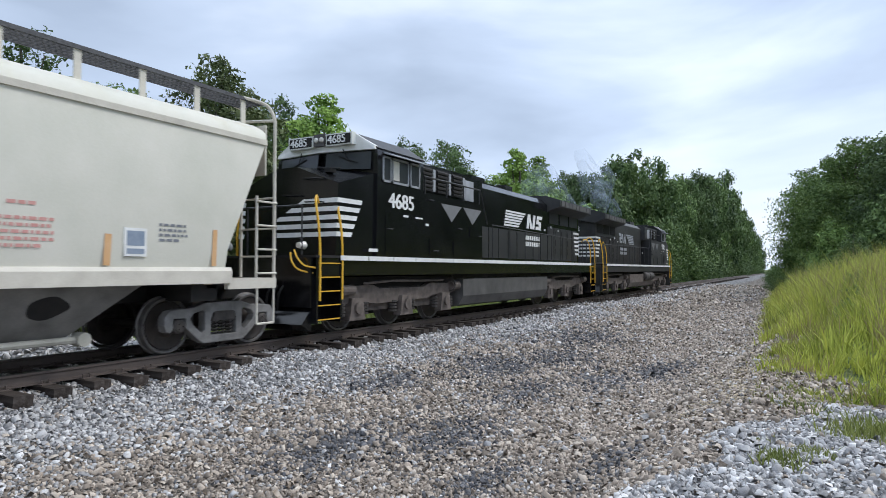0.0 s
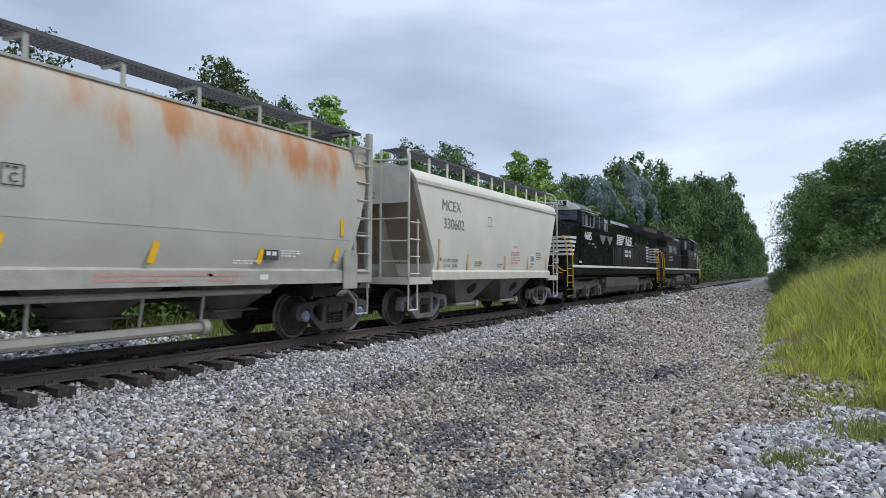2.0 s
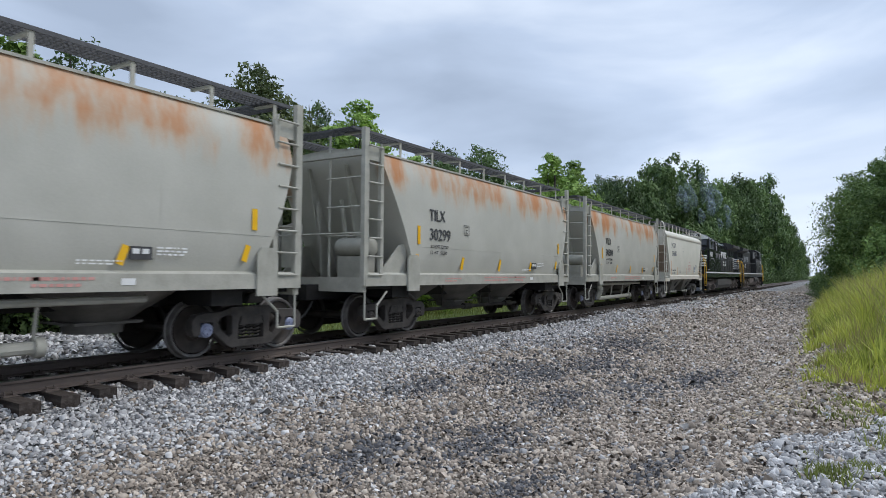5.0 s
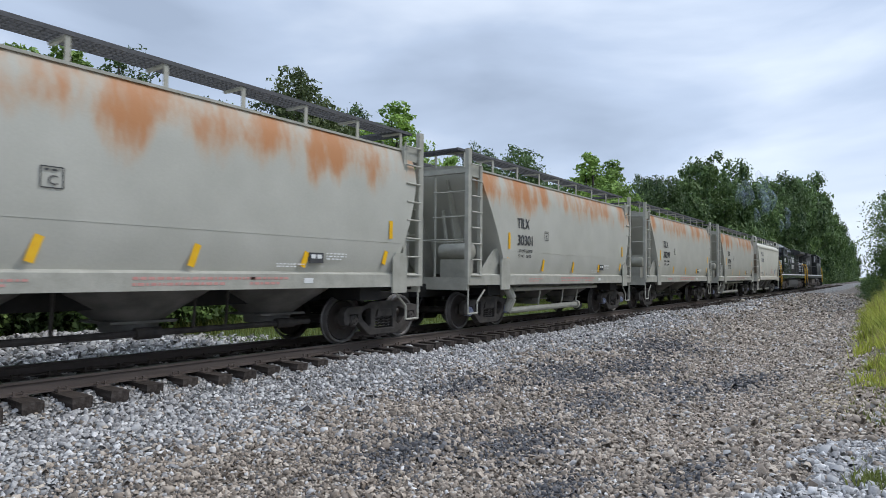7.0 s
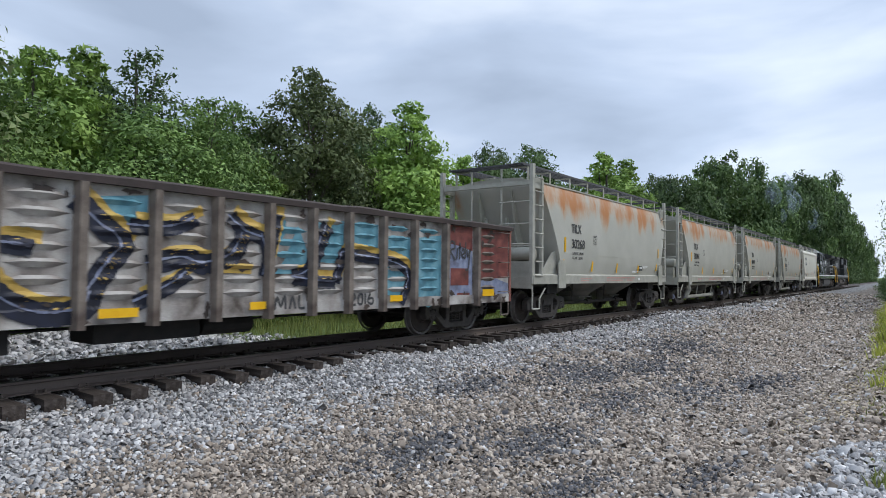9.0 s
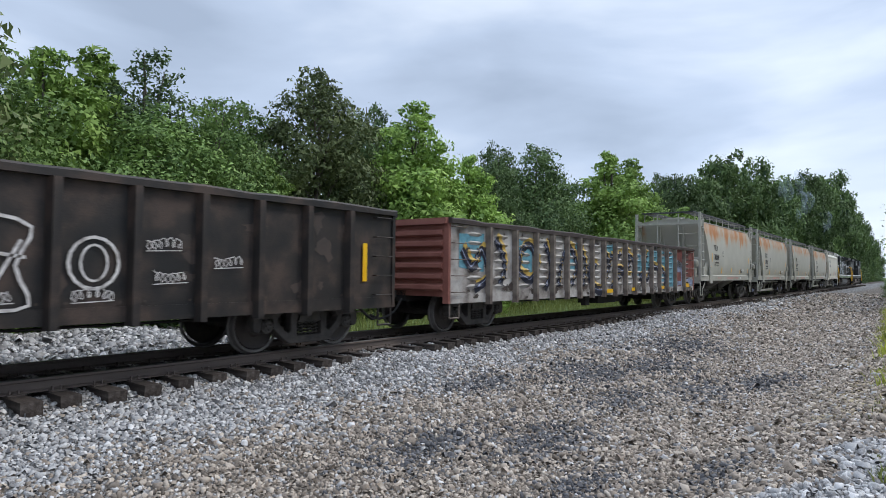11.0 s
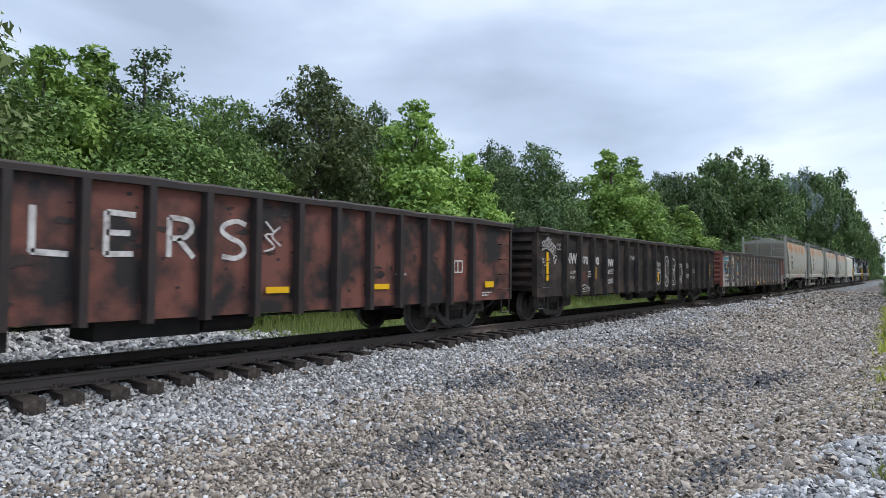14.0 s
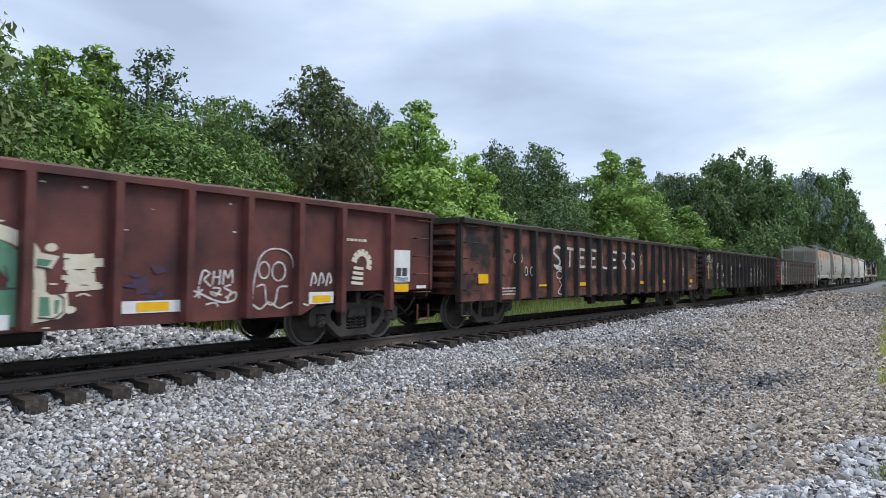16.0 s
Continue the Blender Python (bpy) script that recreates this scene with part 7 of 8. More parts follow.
def tree_kind(seed, lobes, leaves, size, shape, mat, low=0.12, tufts=14, tuft=0.46):
    """Meshes of a tree 10 m high: trunk with limbs, and a crown of boughs that carry tufts of leaves.
    shape: the crown's half width by height (0 to 1)."""
    rng = np.random.default_rng(seed)
    cs = []
    for k in range(lobes):
        h = low + (0.97 - low) * ((k + 0.5) / lobes) ** 0.92
        w = np.interp(h, [p[0] for p in shape], [p[1] for p in shape])
        a = k * 2.4 + rng.uniform(-0.5, 0.5)
        r = w * rng.uniform(0.30, 0.82)
        lob = max(0.42, w * rng.uniform(0.42, 0.68))
        cs.append((r * math.cos(a), r * math.sin(a), h * 10 - lob * 0.4, lob))
    cs = np.array(cs)
    # tufts on the outside of each bough
    td = rng.normal(0, 1, (lobes * tufts, 3)) + np.array([0, 0, 0.35])
    td /= np.linalg.norm(td, axis=1, keepdims=True)
    own = np.repeat(np.arange(lobes), tufts)
    tr = cs[own, 3] * tuft * rng.uniform(0.6, 1.35, len(own))
    tc = cs[own, :3] + td * (cs[own, 3] * rng.uniform(0.5, 1.0, len(own)))[:, None] * np.array([1, 1, 0.85])
    wts = tr ** 2
    pick = rng.choice(len(own), leaves, p=wts / wts.sum())
    d = rng.normal(0, 1, (leaves, 3))
    d /= np.linalg.norm(d, axis=1, keepdims=True)
    cen = tc[pick] + d * (tr[pick] * rng.uniform(0.2, 1.3, leaves) ** 0.8)[:, None] * np.array([1, 1, 0.8])
    out = cen - cs[own[pick], :3]
    out /= np.linalg.norm(out, axis=1, keepdims=True) + 1e-9
    me = stuff_mesh("crown", leaf_cards(rng, cen, 0.35 * d + 0.65 * out, size), LEAF_FACES, leaves, mat, "", "")
    bm = bmesh.new()
    prev = Vector((0, 0, -0.4))
    for k in range(6):
        nx = Vector((rng.normal(0, 0.10), rng.normal(0, 0.10), 1.6 * (k + 1)))
        rod(bm, prev, nx, 0.17 - 0.025 * k, 8, 0.17 - 0.025 * (k + 1))
        prev = nx
    for k in range(0, lobes, 2):
        c = Vector(cs[k, :3])
        st = Vector((0, 0, max(c.z * 0.62, 0.8)))
        mid = st.lerp(c, 0.55) + Vector((0, 0, 0.15))
        rod(bm, st, mid, 0.06, 5, 0.04)
        rod(bm, mid, c, 0.04, 5, 0.015)
    return finish(bm, "trunk", bark, smooth=True), me


OVAL = [(0, 1.4), (0.15, 2.3), (0.4, 2.8), (0.65, 2.6), (0.85, 1.8), (1.0, 0.5)]
SPIRE = [(0, 1.7), (0.2, 2.4), (0.45, 2.3), (0.7, 1.7), (0.88, 0.95), (1.0, 0.25)]
WIDE = [(0, 2.2), (0.2, 3.2), (0.5, 3.6), (0.75, 3.3), (0.92, 2.4), (1.0, 1.0)]
KINDS = {
    "oak": (tree_kind(1, 36, 31000, 0.130, OVAL, leaf_dark), "dark green broad-crowned broadleaf tree at the forest edge"),
    "poplar": (tree_kind(2, 34, 29000, 0.155, SPIRE, leaf_light), "bright green tulip tree with a pointed crown at the forest edge"),
    "willow": (tree_kind(3, 40, 33000, 0.128, [(0, 2.0), (0.2, 2.8), (0.5, 2.9), (0.75, 2.2), (0.9, 1.4), (1.0, 0.5)], leaf_grey, tufts=16, tuft=0.38), "tall olive-green tree with fine drooping foliage"),
    "maple": (tree_kind(4, 36, 31000, 0.124, OVAL, leaf_mid), "mid-green broadleaf tree at the forest edge"),
    "sparse": (tree_kind(5, 34, 9000, 0.105, [(0, 0.8), (0.2, 1.5), (0.5, 1.7), (0.8, 1.2), (1.0, 0.4)], leaf_dark, 0.3), "thin airy tree with a sparse feathery crown"),
    "wall": (tree_kind(6, 22, 14500, 0.245, WIDE, leaf_dark, 0.04, 10, 0.44), "tall dark green tree beside the railway"),
    "wall2": (tree_kind(7, 20, 14500, 0.245, WIDE, leaf_wall, 0.04, 10, 0.44), "tall green tree beside the railway"),
    "shrub": (tree_kind(8, 18, 4600, 0.33, [(0, 3.2), (0.3, 4.2), (0.6, 3.8), (0.85, 2.6), (1.0, 1.0)], leaf_wall, 0.03), "leafy green shrub in the undergrowth"),
    "shrub2": (tree_kind(9, 18, 4600, 0.33, [(0, 3.0), (0.3, 4.4), (0.6, 3.6), (0.85, 2.2), (1.0, 0.8)], leaf_dark, 0.03), "dark green shrub in the undergrowth"),
    "shrub3": (tree_kind(10, 18, 4600, 0.33, [(0, 3.0), (0.3, 4.0), (0.6, 3.6), (0.85, 2.4), (1.0, 1.0)], leaf_mid, 0.03), "bright yellow-green shrub in the undergrowth"),
}
FIRST = {}


def plant(kind, x, y, h, wide=1.0, turn=0.0):
    (trunk, crown), label = KINDS[kind]
    shrub = kind.startswith("shrub")
    m = Matrix.LocRotScale((x, y, float(ground_z(x, y)) - 0.05), Euler((0, 0, turn)), (wide * h / 10, wide * h / 10, h / 10))
    if kind not in FIRST:
        t = tagged(new("shrub" if shrub else "tree"), label, "shrub" if shrub else "tree", group="shrubs along the line" if shrub else "trees along the line")
        part("trunk", trunk, None, t)
        part("crown", crown, None, t)
        FIRST[kind] = t
        t.matrix_basis = m
        return t
    t = copy_thing(FIRST[kind], Matrix())
    t.matrix_basis = m
    return t


def build_trees():
    rnd = random.Random(12)
    for k, x, y, h, w in (
        ("willow", 1.1, 16.4, 12.5, 0.9), ("maple", 3.0, 20.5, 8.6, 1.1), ("poplar", 7.2, 20, 8.5, 1.1), ("poplar", 9.4, 22, 9.4, 1.1), ("maple", 5.2, 19.0, 8.0, 1.2), ("sparse", 10.6, 21, 9.6, 1.1), ("maple", 10.2, 19.2, 7.2, 1.3),
        ("maple", 12.6, 20, 8.3, 1.0), ("maple", 15.7, 23, 9.1, 1.0), ("poplar", 14.2, 19.0, 6.2, 0.9), ("willow", 18.4, 21, 11.0, 1.0), ("oak", 24.7, 24, 11.2, 0.8), ("poplar", 22.6, 19, 10.2, 1.15),
        ("poplar", 26.3, 18.5, 8.3, 1.1), ("oak", 37.7, 24, 11.2, 0.9), ("oak", 38.4, 21, 11.1, 1.0), ("oak", 31.5, 20, 9.0, 0.9), ("poplar", 46.5, 19, 11.8, 1.2), ("poplar", 56, 21, 12.8, 1.1),
        ("maple", 43, 22, 9.5, 1.0), ("poplar", 57.9, 17, 8.4, 1.5), ("maple", 50, 18, 8.5, 1.2), ("oak", 74, 24, 14, 0.9), ("wall2", 74.6, 20, 15, 0.8), ("wall", 66, 20, 12.5, 0.8), ("wall2", 84, 19, 16.5, 0.8),
        ("wall", 93.3, 18, 19.2, 0.75), ("wall2", 104, 17, 18.5, 0.7), ("wall", 115, 16, 19.5, 0.65), ("wall", 126, 15.5, 21.0, 0.65), ("wall2", 140, 15, 22.0, 0.6), ("wall", 155, 14.6, 23.0, 0.6), ("wall", 172, 14.6, 22.0, 0.6), ("wall2", 192, 14.4, 22.0, 0.6),
        ("wall", 214, 14.3, 21.5, 0.6), ("wall2", 240, 14.3, 20, 0.6), ("wall", 270, 14.6, 18.0, 0.6), ("wall2", 305, 15, 16, 0.7), ("wall", 350, 15.5, 14, 0.8),
        # beyond the grass bank
        ("maple", 55, -4.0, 10.4, 1.1), ("oak", 50, -7.2, 10.4, 1.2), ("maple", 62, -1.1, 10.0, 1.0), ("wall", 46, -9.8, 9.6, 1.0), ("wall", 58, -8.5, 11, 1.0), ("wall2", 40, -12, 9, 1.0), ("wall", 72, -4.0, 11.5, 0.8), ("wall2", 85, -4, 12, 0.9),
        ("wall", 110, -5, 14, 0.9), ("wall", 140, -6, 14, 0.9), ("wall2", 190, -8, 14, 1.0), ("wall", 36, -17, 11, 1.0), ("wall2", 30, -22, 11, 1.0), ("wall", 250, -7, 13, 1.2),
    ):
        if k.startswith("wall") and x > 60:
            h, w = h * rnd.uniform(0.90, 1.06), w * rnd.uniform(0.9, 1.1)
        plant(k, x, y, h, w, rnd.uniform(0, 6.28))
    # second row and undergrowth of the forest edge
    x = -6.0
    while x < 70:
        plant(rnd.choice(("wall", "wall2", "wall2")), x, rnd.uniform(26, 30), rnd.uniform(6.5, 8.5) + x * 0.03, 0.9, rnd.uniform(0, 6.28))
        x += rnd.uniform(5.0, 6.2)
    x = -4.0
    while x < 90:
        plant(rnd.choice(("shrub", "shrub2", "shrub2", "shrub3")), x, rnd.uniform(18.6, 19.8), rnd.uniform(3.0, 4.8), 1.0, rnd.uniform(0, 6.28))
        x += rnd.uniform(1.8, 2.6)
    x = 64.0
    while x < 300:
        plant(rnd.choice(("shrub2", "shrub2", "shrub")), x, 14.0 + rnd.uniform(-0.6, 0.6), rnd.uniform(5, 8), 1.0, rnd.uniform(0, 6.28))
        x += rnd.uniform(6.0, 8.5)
    for k, x, y, h in (("shrub3", 47, -2.2, 4.0), ("shrub2", 40, -2.8, 2.6), ("shrub", 44, -4.5, 4.6), ("shrub2", 33, -5.2, 3.8), ("shrub2", 25, -4.2, 2.2), ("shrub", 28, -6.5, 3.8), ("shrub2", 17.5, -3.4, 1.3), ("shrub", 20, -5.5, 2.3), ("shrub3", 11.5, -1.9, 0.7), ("shrub", 13.2, -1.2, 0.6), ("shrub3", 15.0, -0.9, 0.7), ("shrub", 17.5, -1.2, 0.8), ("shrub3", 20.5, -1.5, 0.9), ("shrub", 24, -1.6, 1.0), ("shrub2", 29, -1.7, 1.2), ("shrub3", 34, -2.0, 1.6), ("shrub2", 12.6, -2.9, 0.9), ("shrub", 10.4, -2.6, 0.6)):
        plant(k, x, y, h, 1.0, rnd.uniform(0, 6.28))
    plant("shrub2", 95, -1.0, 6, 1.0, 1.0)
    # brush along the far shoulder
    for k, x, y, h in (("shrub", 46, 0.2, 1.0), ("shrub2", 52, 0.7, 1.2), ("shrub", 59, 1.0, 1.4), ("shrub2", 67, 1.3, 1.6), ("shrub", 77, 1.6, 1.8), ("shrub2", 89, 2.0, 2.1), ("shrub", 104, 2.4, 2.4), ("shrub2", 122, 2.6, 2.8)):
        plant(k, x, y, h, 1.3, rnd.uniform(0, 6.28))


build_trees()


# ---- grass ----
def blade_material(name, dark, light):
    return leaf_material(name, dark, light)


grass_mat = blade_material("tall_yellow_green_grass", (0.10, 0.15, 0.022), (0.56, 0.58, 0.12))
straw_mat = blade_material("dry_seed_grass", (0.24, 0.19, 0.09), (0.48, 0.40, 0.20))
weed_mat = blade_material("low_green_weeds", (0.10, 0.135, 0.038), (0.33, 0.36, 0.105))


def blades(name, rng, px, py, h, width, mat, label, lean=0.45, way=None):
    n = len(px)
    pz = ground_z(px, py) - 0.03
    base = np.stack([px, py, pz], -1)
    a = rng.uniform(0, 2 * np.pi, n)
    side = np.stack([np.cos(a), np.sin(a), np.zeros(n)], -1) * (width * rng.uniform(0.6, 1.4, n))[:, None]
    b = rng.uniform(0, 2 * np.pi, n) if way is None else way + rng.normal(0, 0.6, n)
    bend = np.stack([np.cos(b), np.sin(b), np.zeros(n)], -1) * (h * lean * rng.uniform(0.1, 1.0, n))[:, None]
    up = np.stack([np.zeros(n), np.zeros(n), h], -1)
    v = np.empty((n, 5, 3))
    v[:, 0], v[:, 1] = base - side, base + side
    v[:, 2], v[:, 3] = base + up * 0.55 + bend * 0.3 - side * 0.8, base + up * 0.55 + bend * 0.3 + side * 0.8
    v[:, 4] = base + up * 0.97 + bend
    me = stuff_mesh(name, v, [(0, 1, 3), (0, 3, 2), (2, 3, 4)], n, mat, label, "grass")
    return tagged(new(name, me), label, "grass", kind="stuff")


def build_grass():
    rng = np.random.default_rng(21)
    # the tall stand on the bank, clump by clump
    n = 3600
    cx = 8.6 + 38 * rng.uniform(0, 1, n) ** 1.6
    cy = 1.6 - 10.3 * rng.uniform(0, 1, n) ** 1.15
    limit = np.where(cx < 10, 0.27 - (10 - cx) * 0.45, 0.27 + 0.034 * (cx - 10)) + 0.22 * np.sin(cx * 3.1) + 0.12 * np.sin(cx * 7.7)
    ok = (cy < limit) & (cy > -1.2 - (cx - 7) * 0.5)
    cx, cy, limit = cx[ok], cy[ok], limit[ok]
    n = len(cx)
    tall = (0.58 + 0.22 * np.sin(cx * 1.3 + cy * 2.1) + rng.uniform(-0.18, 0.30, n)) * np.clip(0.62 + (cx - 8.6) * 0.09, 0.55, 1.4) * np.clip(0.28 + (limit - cy) * 0.55, 0.25, 1.1)
    per = 34
    who = np.repeat(np.arange(n), per)
    ang, rad = rng.uniform(0, 2 * np.pi, n * per), np.abs(rng.normal(0, 0.085, n * per))
    px, py = cx[who] + rad * np.cos(ang), cy[who] + rad * np.sin(ang)
    h = tall[who] * rng.uniform(0.45, 1.1, n * per)
    dry = (rng.uniform(0, 1, n) < 0.16)[who] | (rng.uniform(0, 1, n * per) < 0.08)
    blades("tall_grass", rng, px[~dry], py[~dry], h[~dry], 0.0095, grass_mat, "tall yellow-green grass on the bank", 0.75, ang[~dry])
    blades("dry_grass", rng, px[dry], py[dry], h[dry] * 1.08, 0.007, straw_mat, "dry straw-coloured seed heads among the tall grass", 0.45, ang[dry])
    # straw and roots washed out along the cut of the bank
    m = 1500
    lx = 8.2 + 9 * rng.uniform(0, 1, m) ** 1.4
    ly = 0.75 + 0.03 * (lx - 9) + rng.normal(0, 0.30, m)
    blades("straw_litter", rng, lx, ly, np.full(m, 0.06), 0.006, straw_mat, "dry straw litter lying along the cut of the bank", 5.0)
    # low weeds at the foot of the bank and tufts in the gravel
    qx, qy, qh = [], [], []
    for cx, cy, r, k, hh in ((5.72, 0.12, 0.16, 260, 0.13), (6.05, -0.15, 0.13, 120, 0.10), (7.0, -0.68, 0.30, 420, 0.22), (6.85, -0.45, 0.25, 160, 0.12), (7.9, -0.25, 0.3, 160, 0.10), (8.9, -0.15, 0.2, 160, 0.10), (6.3, 0.25, 0.1, 40, 0.08)):
        qx.append(cx + rng.normal(0, r * 0.6, k))
        qy.append(cy + rng.normal(0, r * 0.6, k))
        qh.append(hh * rng.uniform(0.4, 1.2, k))
    m = 4500
    wx = 8.0 + 34 * rng.uniform(0, 1, m) ** 1.5
    wy = 0.10 + 0.034 * (wx - 10) + rng.normal(0, 0.2, m)
    qx.append(wx), qy.append(wy), qh.append(rng.uniform(0.03, 0.13, m))
    # grass strip behind the track
    m = 20000
    gx = 10.5 + 70 * rng.uniform(0, 1, m) ** 1.3
    gy = rng.uniform(12.9, 19.5, m)
    keep = gx > 11.6 + 0.9 * np.sin(gy * 1.3)
    qx.append(gx[keep]), qy.append(gy[keep]), qh.append(rng.uniform(0.12, 0.5, keep.sum()) * (1 + 0.6 * (gy[keep] > 15.5)))
    blades("low_weeds", rng, np.concatenate(qx), np.concatenate(qy), np.concatenate(qh), 0.008, weed_mat, "low green weeds and grass along the gravel", 0.7)


build_grass()


# ---- loose stones ----
def stone_material(name, lo, hi, spots):
    m = material(name, [lo, hi], 8, 0.85, bump=0.25, bump_scale=60, spread=0.3, rand=0.0)
    n, l = m.node_tree.nodes, m.node_tree.links
    p = n["Principled BSDF"]
    geo = n.new("ShaderNodeNewGeometry")
    r = n.new("ShaderNodeValToRGB")
    e = r.color_ramp.elements
    e[0].position, e[0].color = 0.0, (*lo, 1)
    e[1].position, e[1].color = 1.0, (*hi, 1)
    for pos, c in spots:
        k = e.new(pos)
        k.color = (*c, 1)
    l.new(geo.outputs["Random Per Island"], r.inputs[0])
    old = p.inputs["Base Color"].links[0].from_socket
    mx = n.new("ShaderNodeMix")
    mx.data_type = "RGBA"
    mx.inputs[0].default_value = 0.72
    l.new(old, mx.inputs[6])
    l.new(r.outputs[0], mx.inputs[7])
    l.new(mx.outputs[2], p.inputs["Base Color"])
    return m


ballast_mat = stone_material("grey_granite_ballast", (0.095, 0.091, 0.09), (0.80, 0.775, 0.755), ((0.3, (0.28, 0.271, 0.265)), (0.75, (0.49, 0.476, 0.465))))
brown_mat = stone_material("brown_weathered_gravel", (0.052, 0.038, 0.028), (0.64, 0.55, 0.455), ((0.3, (0.205, 0.163, 0.126)), (0.65, (0.36, 0.295, 0.235))))
clay_mat = stone_material("brown_clay_clods", (0.12, 0.085, 0.055), (0.50, 0.41, 0.28), ((0.5, (0.30, 0.235, 0.155)),))
soot_mat = stone_material("dark_oily_gravel", (0.03, 0.03, 0.035), (0.20, 0.195, 0.20), ((0.5, (0.09, 0.09, 0.095)),))
STONE_FACES = [(4, 5, 6, 7), (0, 1, 5, 4), (1, 2, 6, 5), (2, 3, 7, 6), (3, 0, 4, 7)]
STONE = np.array([(-1, -1, -1), (1, -1, -1), (1, 1, -1), (-1, 1, -1), (-0.72, -0.72, 1), (0.72, -0.72, 1), (0.72, 0.72, 1), (-0.72, 0.72, 1)], float)


def stones(name, rng, px, py, size, mat, label):
    """Angular crushed stones lying in every direction on the ground."""
    n = len(px)
    v = STONE[None] * rng.uniform(0.5, 1.2, (n, 8, 3)) + rng.uniform(-0.22, 0.22, (n, 8, 3))
    v *= np.stack([rng.uniform(0.75, 1.25, n), rng.uniform(0.5, 0.9, n), rng.uniform(0.32, 0.62, n)], -1)[:, None]
    q = rng.normal(0, 1, (n, 4)) * np.array([1.0, 0.30, 0.30, 1.0])
    q /= np.linalg.norm(q, axis=1, keepdims=True)
    w, x, y, z = q.T
    rot = np.stack([1 - 2 * (y * y + z * z), 2 * (x * y - z * w), 2 * (x * z + y * w), 2 * (x * y + z * w), 1 - 2 * (x * x + z * z), 2 * (y * z - x * w), 2 * (x * z - y * w), 2 * (y * z + x * w), 1 - 2 * (x * x + y * y)], -1).reshape(n, 3, 3)
    v = np.einsum("nij,nkj->nki", rot, v) * (size * 0.56)[:, None, None]
    base = np.stack([px, py, ground_z(px, py) + size * rng.uniform(0.0, 0.42, n)], -1)
    me = stuff_mesh(name, v + base[:, None], STONE_FACES, n, mat, label, "gravel")
    return tagged(new(name, me), label, "gravel", kind="stuff")


def scatter(rng, x0, x1, y0, y1, step):
    """Evenly spread places, one in each square of the given width."""
    gx, gy = np.meshgrid(np.arange(x0, x1, step), np.arange(y0, y1, step), indexing="ij")
    gx, gy = gx.ravel(), gy.ravel()
    return gx + rng.uniform(0, step, len(gx)), gy + rng.uniform(0, step, len(gy))


def wobble(x, y):
    return 0.9 * np.sin(x * 0.55 + 0.7) * np.cos(x * 0.21) + 0.5 * np.sin(x * 1.7 + y * 0.9) + 0.25 * np.sin(x * 4.1 - y * 2.2)


def build_stones():
    rng = np.random.default_rng(33)
    px, py, size = [], [], []
    for near, far, step, big in ((0.0, 7.5, 0.038, 1.04), (7.5, 13.5, 0.047, 1.0), (13.5, 23.0, 0.066, 0.86), (23.0, 40.0, 0.105, 0.72), (40.0, 80.0, 0.21, 0.6)):
        x, y = scatter(rng, 0.4, far, -2.0 if far < 30 else 0.0, 11.3 if far < 30 else 8.8, step)
        d, a = np.hypot(x, y), np.arctan2(y, x)
        ok = (d > max(near, 3.5)) & (d <= far) & (a > -0.20) & (a < 1.36)
        ok &= ~((y < -0.5 - (x - 7) * 0.1) & (x > 8.8)) & ~((y < -0.1) & (x > 10))
        px.append(x[ok]), py.append(y[ok]), size.append(step * big * rng.lognormal(0, 0.28, ok.sum()))
    px, py, size = np.concatenate(px), np.concatenate(py), np.concatenate(size)
    pad = py < 1.25 - (px - 4.3) * 0.34 + 0.25 * np.sin(px * 3 + py)
    edge = py + wobble(px, py) * 0.45 - (6.4 + 0.02 * px)
    edge = np.where(pad, 1.0, edge)
    edge = np.where((py < 1.2) & (px > 8.5), -3.0, edge)
    grey = rng.uniform(0, 1, len(px)) < np.clip(1 / (1 + np.exp(-edge * 2.6)), 0.10, 0.93)
    spots = ((14.57, 2.65, 0.9), (12.7, 3.5, 0.9), (14.8, 4.9, 1.1), (10.5, 4.2, 0.7), (6.1, 2.9, 0.45), (6.8, 1.7, 0.4), (7.5, 4.05, 0.8), (12.5, 5.6, 1.2), (19, 5.6, 1.6), (9.3, 6.3, 0.6), (6.0, 4.8, 0.7))
    s = np.zeros(len(px))
    for cx, cy, r in spots:
        s = np.maximum(s, np.exp(-(((px - cx) / (r * 1.6)) ** 2 + ((py - cy) / (r * 0.7)) ** 2)))
    dark = rng.uniform(0, 1, len(px)) < s * 0.80
    stones("ballast_stones", rng, px[grey & ~dark], py[grey & ~dark], size[grey & ~dark], ballast_mat, "loose grey crushed-stone ballast")
    stones("brown_gravel", rng, px[~grey & ~dark], py[~grey & ~dark], size[~grey & ~dark], brown_mat, "weathered brown gravel in the ditch")
    rim = (py < 1.05 + 0.3 * np.sin(px * 1.3)) & (px > 8.3) & (rng.uniform(0, 1, len(px)) < 0.45) & ~dark
    stones("clay_clods", rng, px[rim], py[rim] - 0.03, size[rim] * 0.8, clay_mat, "brown clay clods along the foot of the bank")
    stones("dark_gravel", rng, px[dark], py[dark], size[dark], soot_mat, "dark oil-stained gravel patches")
    m = 9000
    qx = rng.uniform(-2, 13.5, m)
    qy = rng.uniform(11.2, 19.0, m)
    ok = qx < 11.6 + 0.9 * np.sin(qy * 1.3) + rng.normal(0, 0.4, m)
    stones("heaped_ballast", rng, qx[ok], qy[ok], 0.095 * rng.lognormal(0, 0.25, ok.sum()), ballast_mat, "heap of pale ballast behind the track")


build_stones()


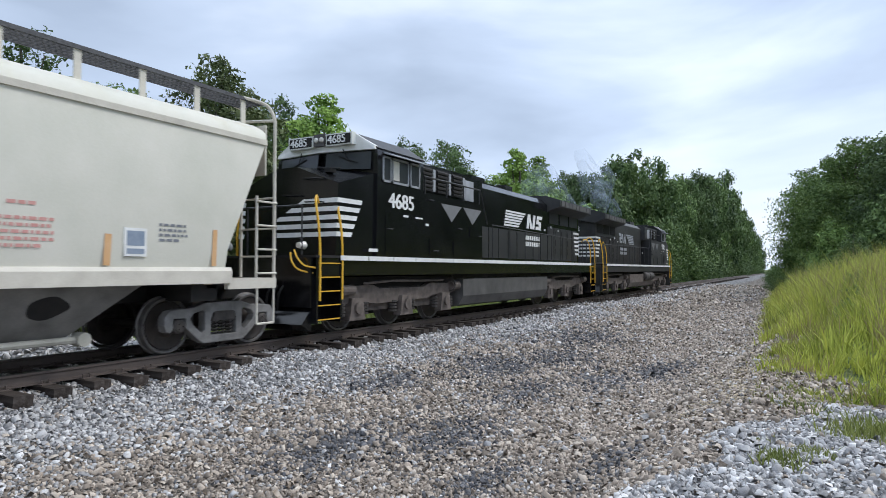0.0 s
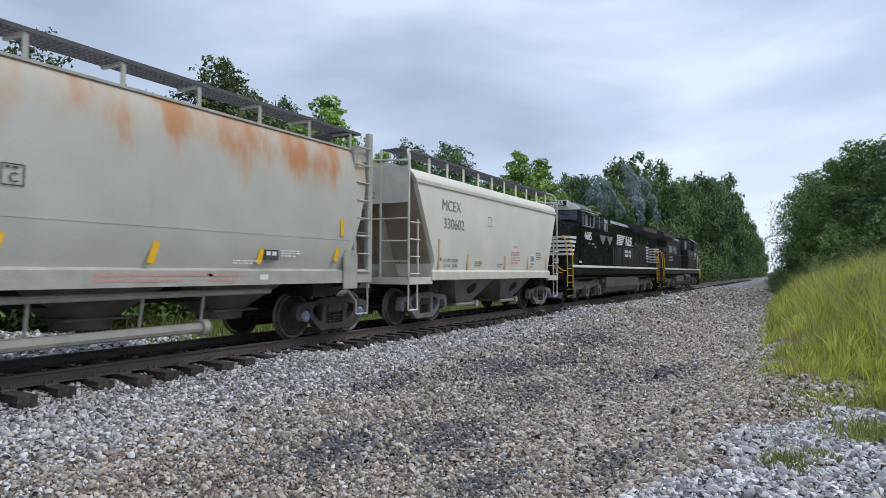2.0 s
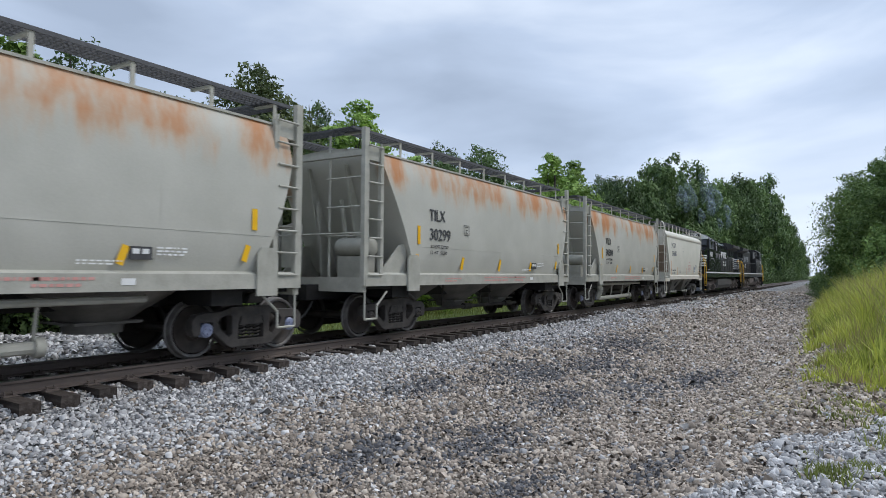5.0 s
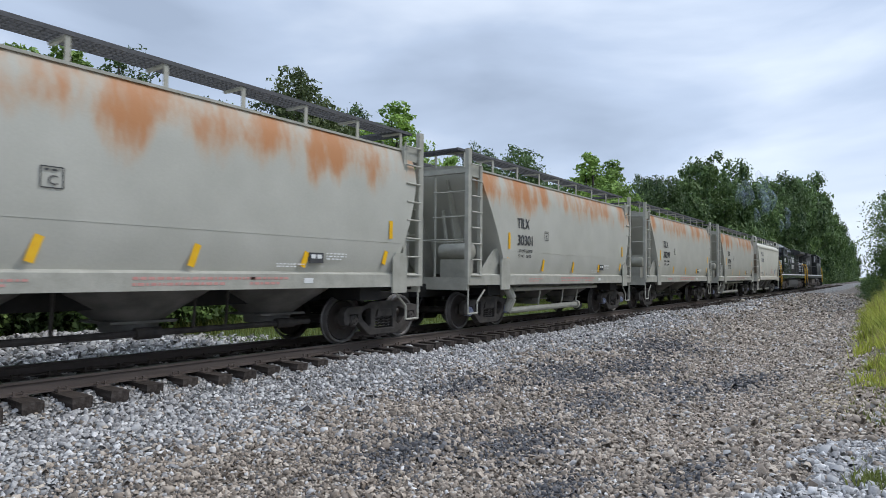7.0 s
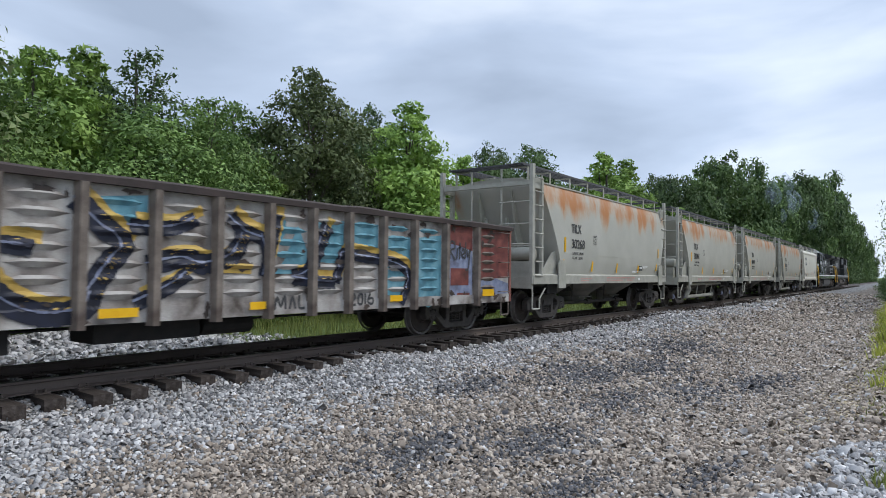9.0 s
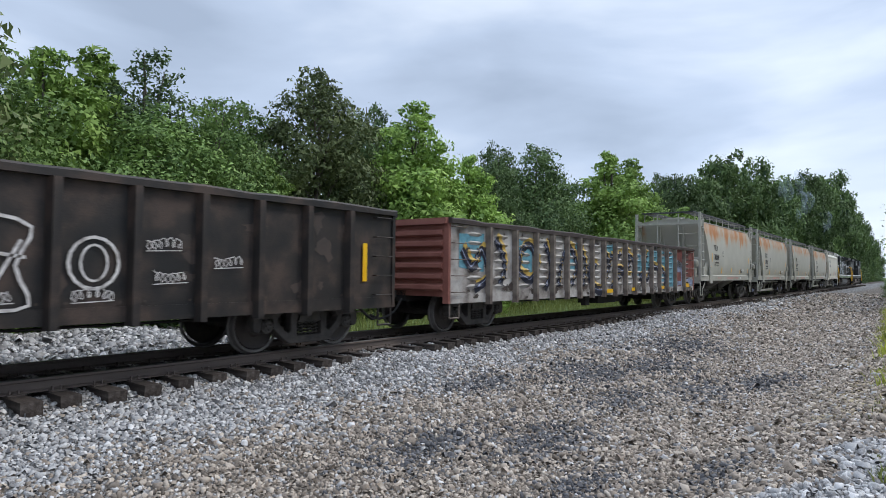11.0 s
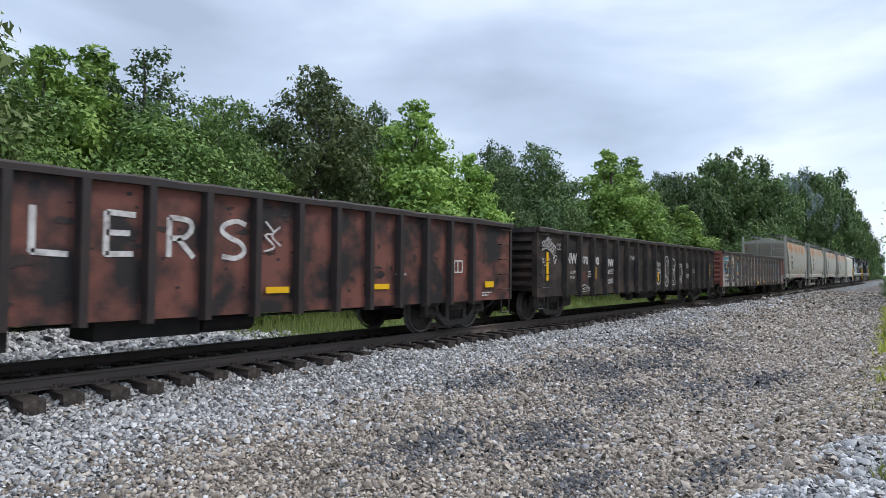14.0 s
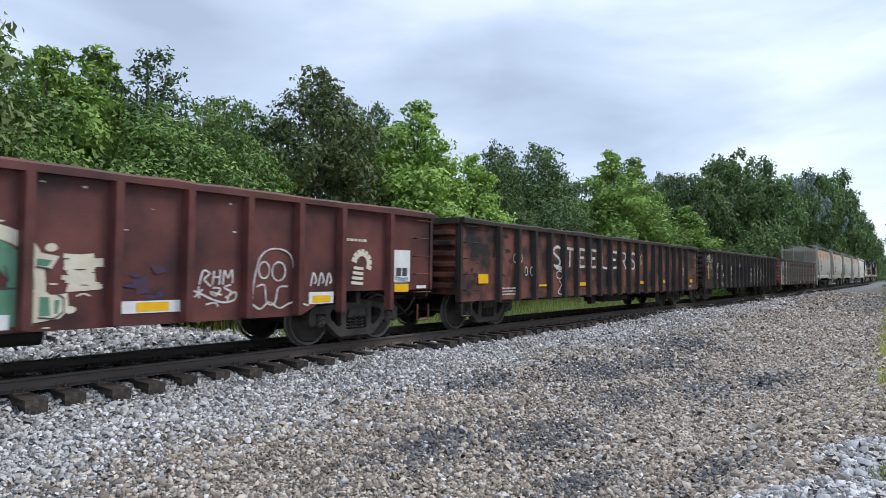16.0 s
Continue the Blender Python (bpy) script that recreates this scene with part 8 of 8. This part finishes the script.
# ---- exhaust smoke ----
smoke_mat = bpy.data.materials.new("thin_blue_exhaust_smoke")
smoke_mat.use_nodes = True
_n, _l = smoke_mat.node_tree.nodes, smoke_mat.node_tree.links
_n.clear()
_o = _n.new("ShaderNodeOutputMaterial")
_t = _n.new("ShaderNodeBsdfTransparent")
_d = _n.new("ShaderNodeBsdfDiffuse")
_d.inputs["Color"].default_value = (0.42, 0.50, 0.62, 1)
_m = _n.new("ShaderNodeMixShader")
_m.inputs[0].default_value = 0.13
_l.new(_t.outputs[0], _m.inputs[1])
_l.new(_d.outputs[0], _m.inputs[2])
_l.new(_m.outputs[0], _o.inputs[0])
SMOKE = []


def smoke_cloud(seed, count, sx, sz, rows):
    rnd = random.Random(seed)
    bm = bmesh.new()
    for k in range(count):
        c = Vector((rnd.gauss(0, sx), 0.25 * k, rnd.gauss(0, sz * 0.8)))
        r = rnd.uniform(0.8, 1.5) * sz
        ring = []
        centre = bm.verts.new(c + Vector((0, -0.5 * r, 0)))
        for q in range(28):
            a = 2 * math.pi * q / 28
            w = 1 + 0.22 * math.sin(3 * a + k) + 0.12 * math.sin(7 * a + 2 * k)
            ring.append((bm.verts.new(c + Vector((0.9 * r * w * math.cos(a), -0.3 * r, 0.45 * r * w * math.sin(a)))), bm.verts.new(c + Vector((1.7 * r * w * math.cos(a), 0, 0.85 * r * w * math.sin(a))))))
        for q in range(28):
            p, n_ = ring[q], ring[(q + 1) % 28]
            bm.faces.new((centre, p[0], n_[0]))
            bm.faces.new((p[0], p[1], n_[1], n_[0]))
    me = finish(bm, "exhaust_smoke", smoke_mat, smooth=True)
    ob = tagged(new("exhaust_smoke", me), "thin blue-grey diesel exhaust smoke drifting over the train", "smoke", kind="stuff")
    ob.visible_shadow = False
    SMOKE.append((ob, rows))


smoke_cloud(1, 4, 2.2, 0.9, ((0, 34, 5.6), (2.5, 47, 6.6), (4, 56, 7.2), (7, 66, 8.0), (9, 72, 8.4), (12.5, 82, 9.2), (16, 92, 9.6)))
smoke_cloud(2, 4, 2.6, 1.1, ((0, 30, 5.8), (2.5, 42, 6.8), (4, 50, 7.6), (7, 60, 9.0), (9, 66, 9.6), (12.5, 72, 10.8), (16, 76, 11.5)))
smoke_cloud(3, 3, 2.4, 0.9, ((0, 36.5, 5.0), (2.5, 53, 6.0), (4, 63, 6.6), (7, 80, 7.6), (9, 90, 8.2), (12.5, 106, 8.8), (16, 120, 9.4)))


# ---- what moves ----
def train_way(t):
    """Metres that the train has run after t seconds."""
    knots = ((0.0, 7.55), (2.0, 7.60), (4.0, 7.68), (5.75, 7.77), (8.0, 7.73), (12.5, 8.0), (16.0, 8.15))
    s = 0.0
    for (t0, v0), (t1, v1) in zip(knots, knots[1:]):
        d = min(max(t - t0, 0), t1 - t0)
        s += v0 * d + 0.5 * (v1 - v0) / (t1 - t0) * d * d
    return s


def motions():
    steps = [0.5 * i for i in range(33)]
    for car, x0, turn in TRAIN:
        walk(car, [(t, pose(x0 + train_way(t), TRACK_Y, 0, 0, 0, turn)) for t in steps])
    for cloud, rows in SMOKE:
        walk(cloud, [(t, pose(x, TRACK_Y, z)) for t, x, z in rows])
    ticks = [2 * i / FPS for i in range(241)]
    for wheel, rest, radius, way in WHEELS:
        walk(wheel, [(t, rest @ Matrix.Rotation(way * train_way(t) / radius, 4, "Y")) for t in ticks])


motions()
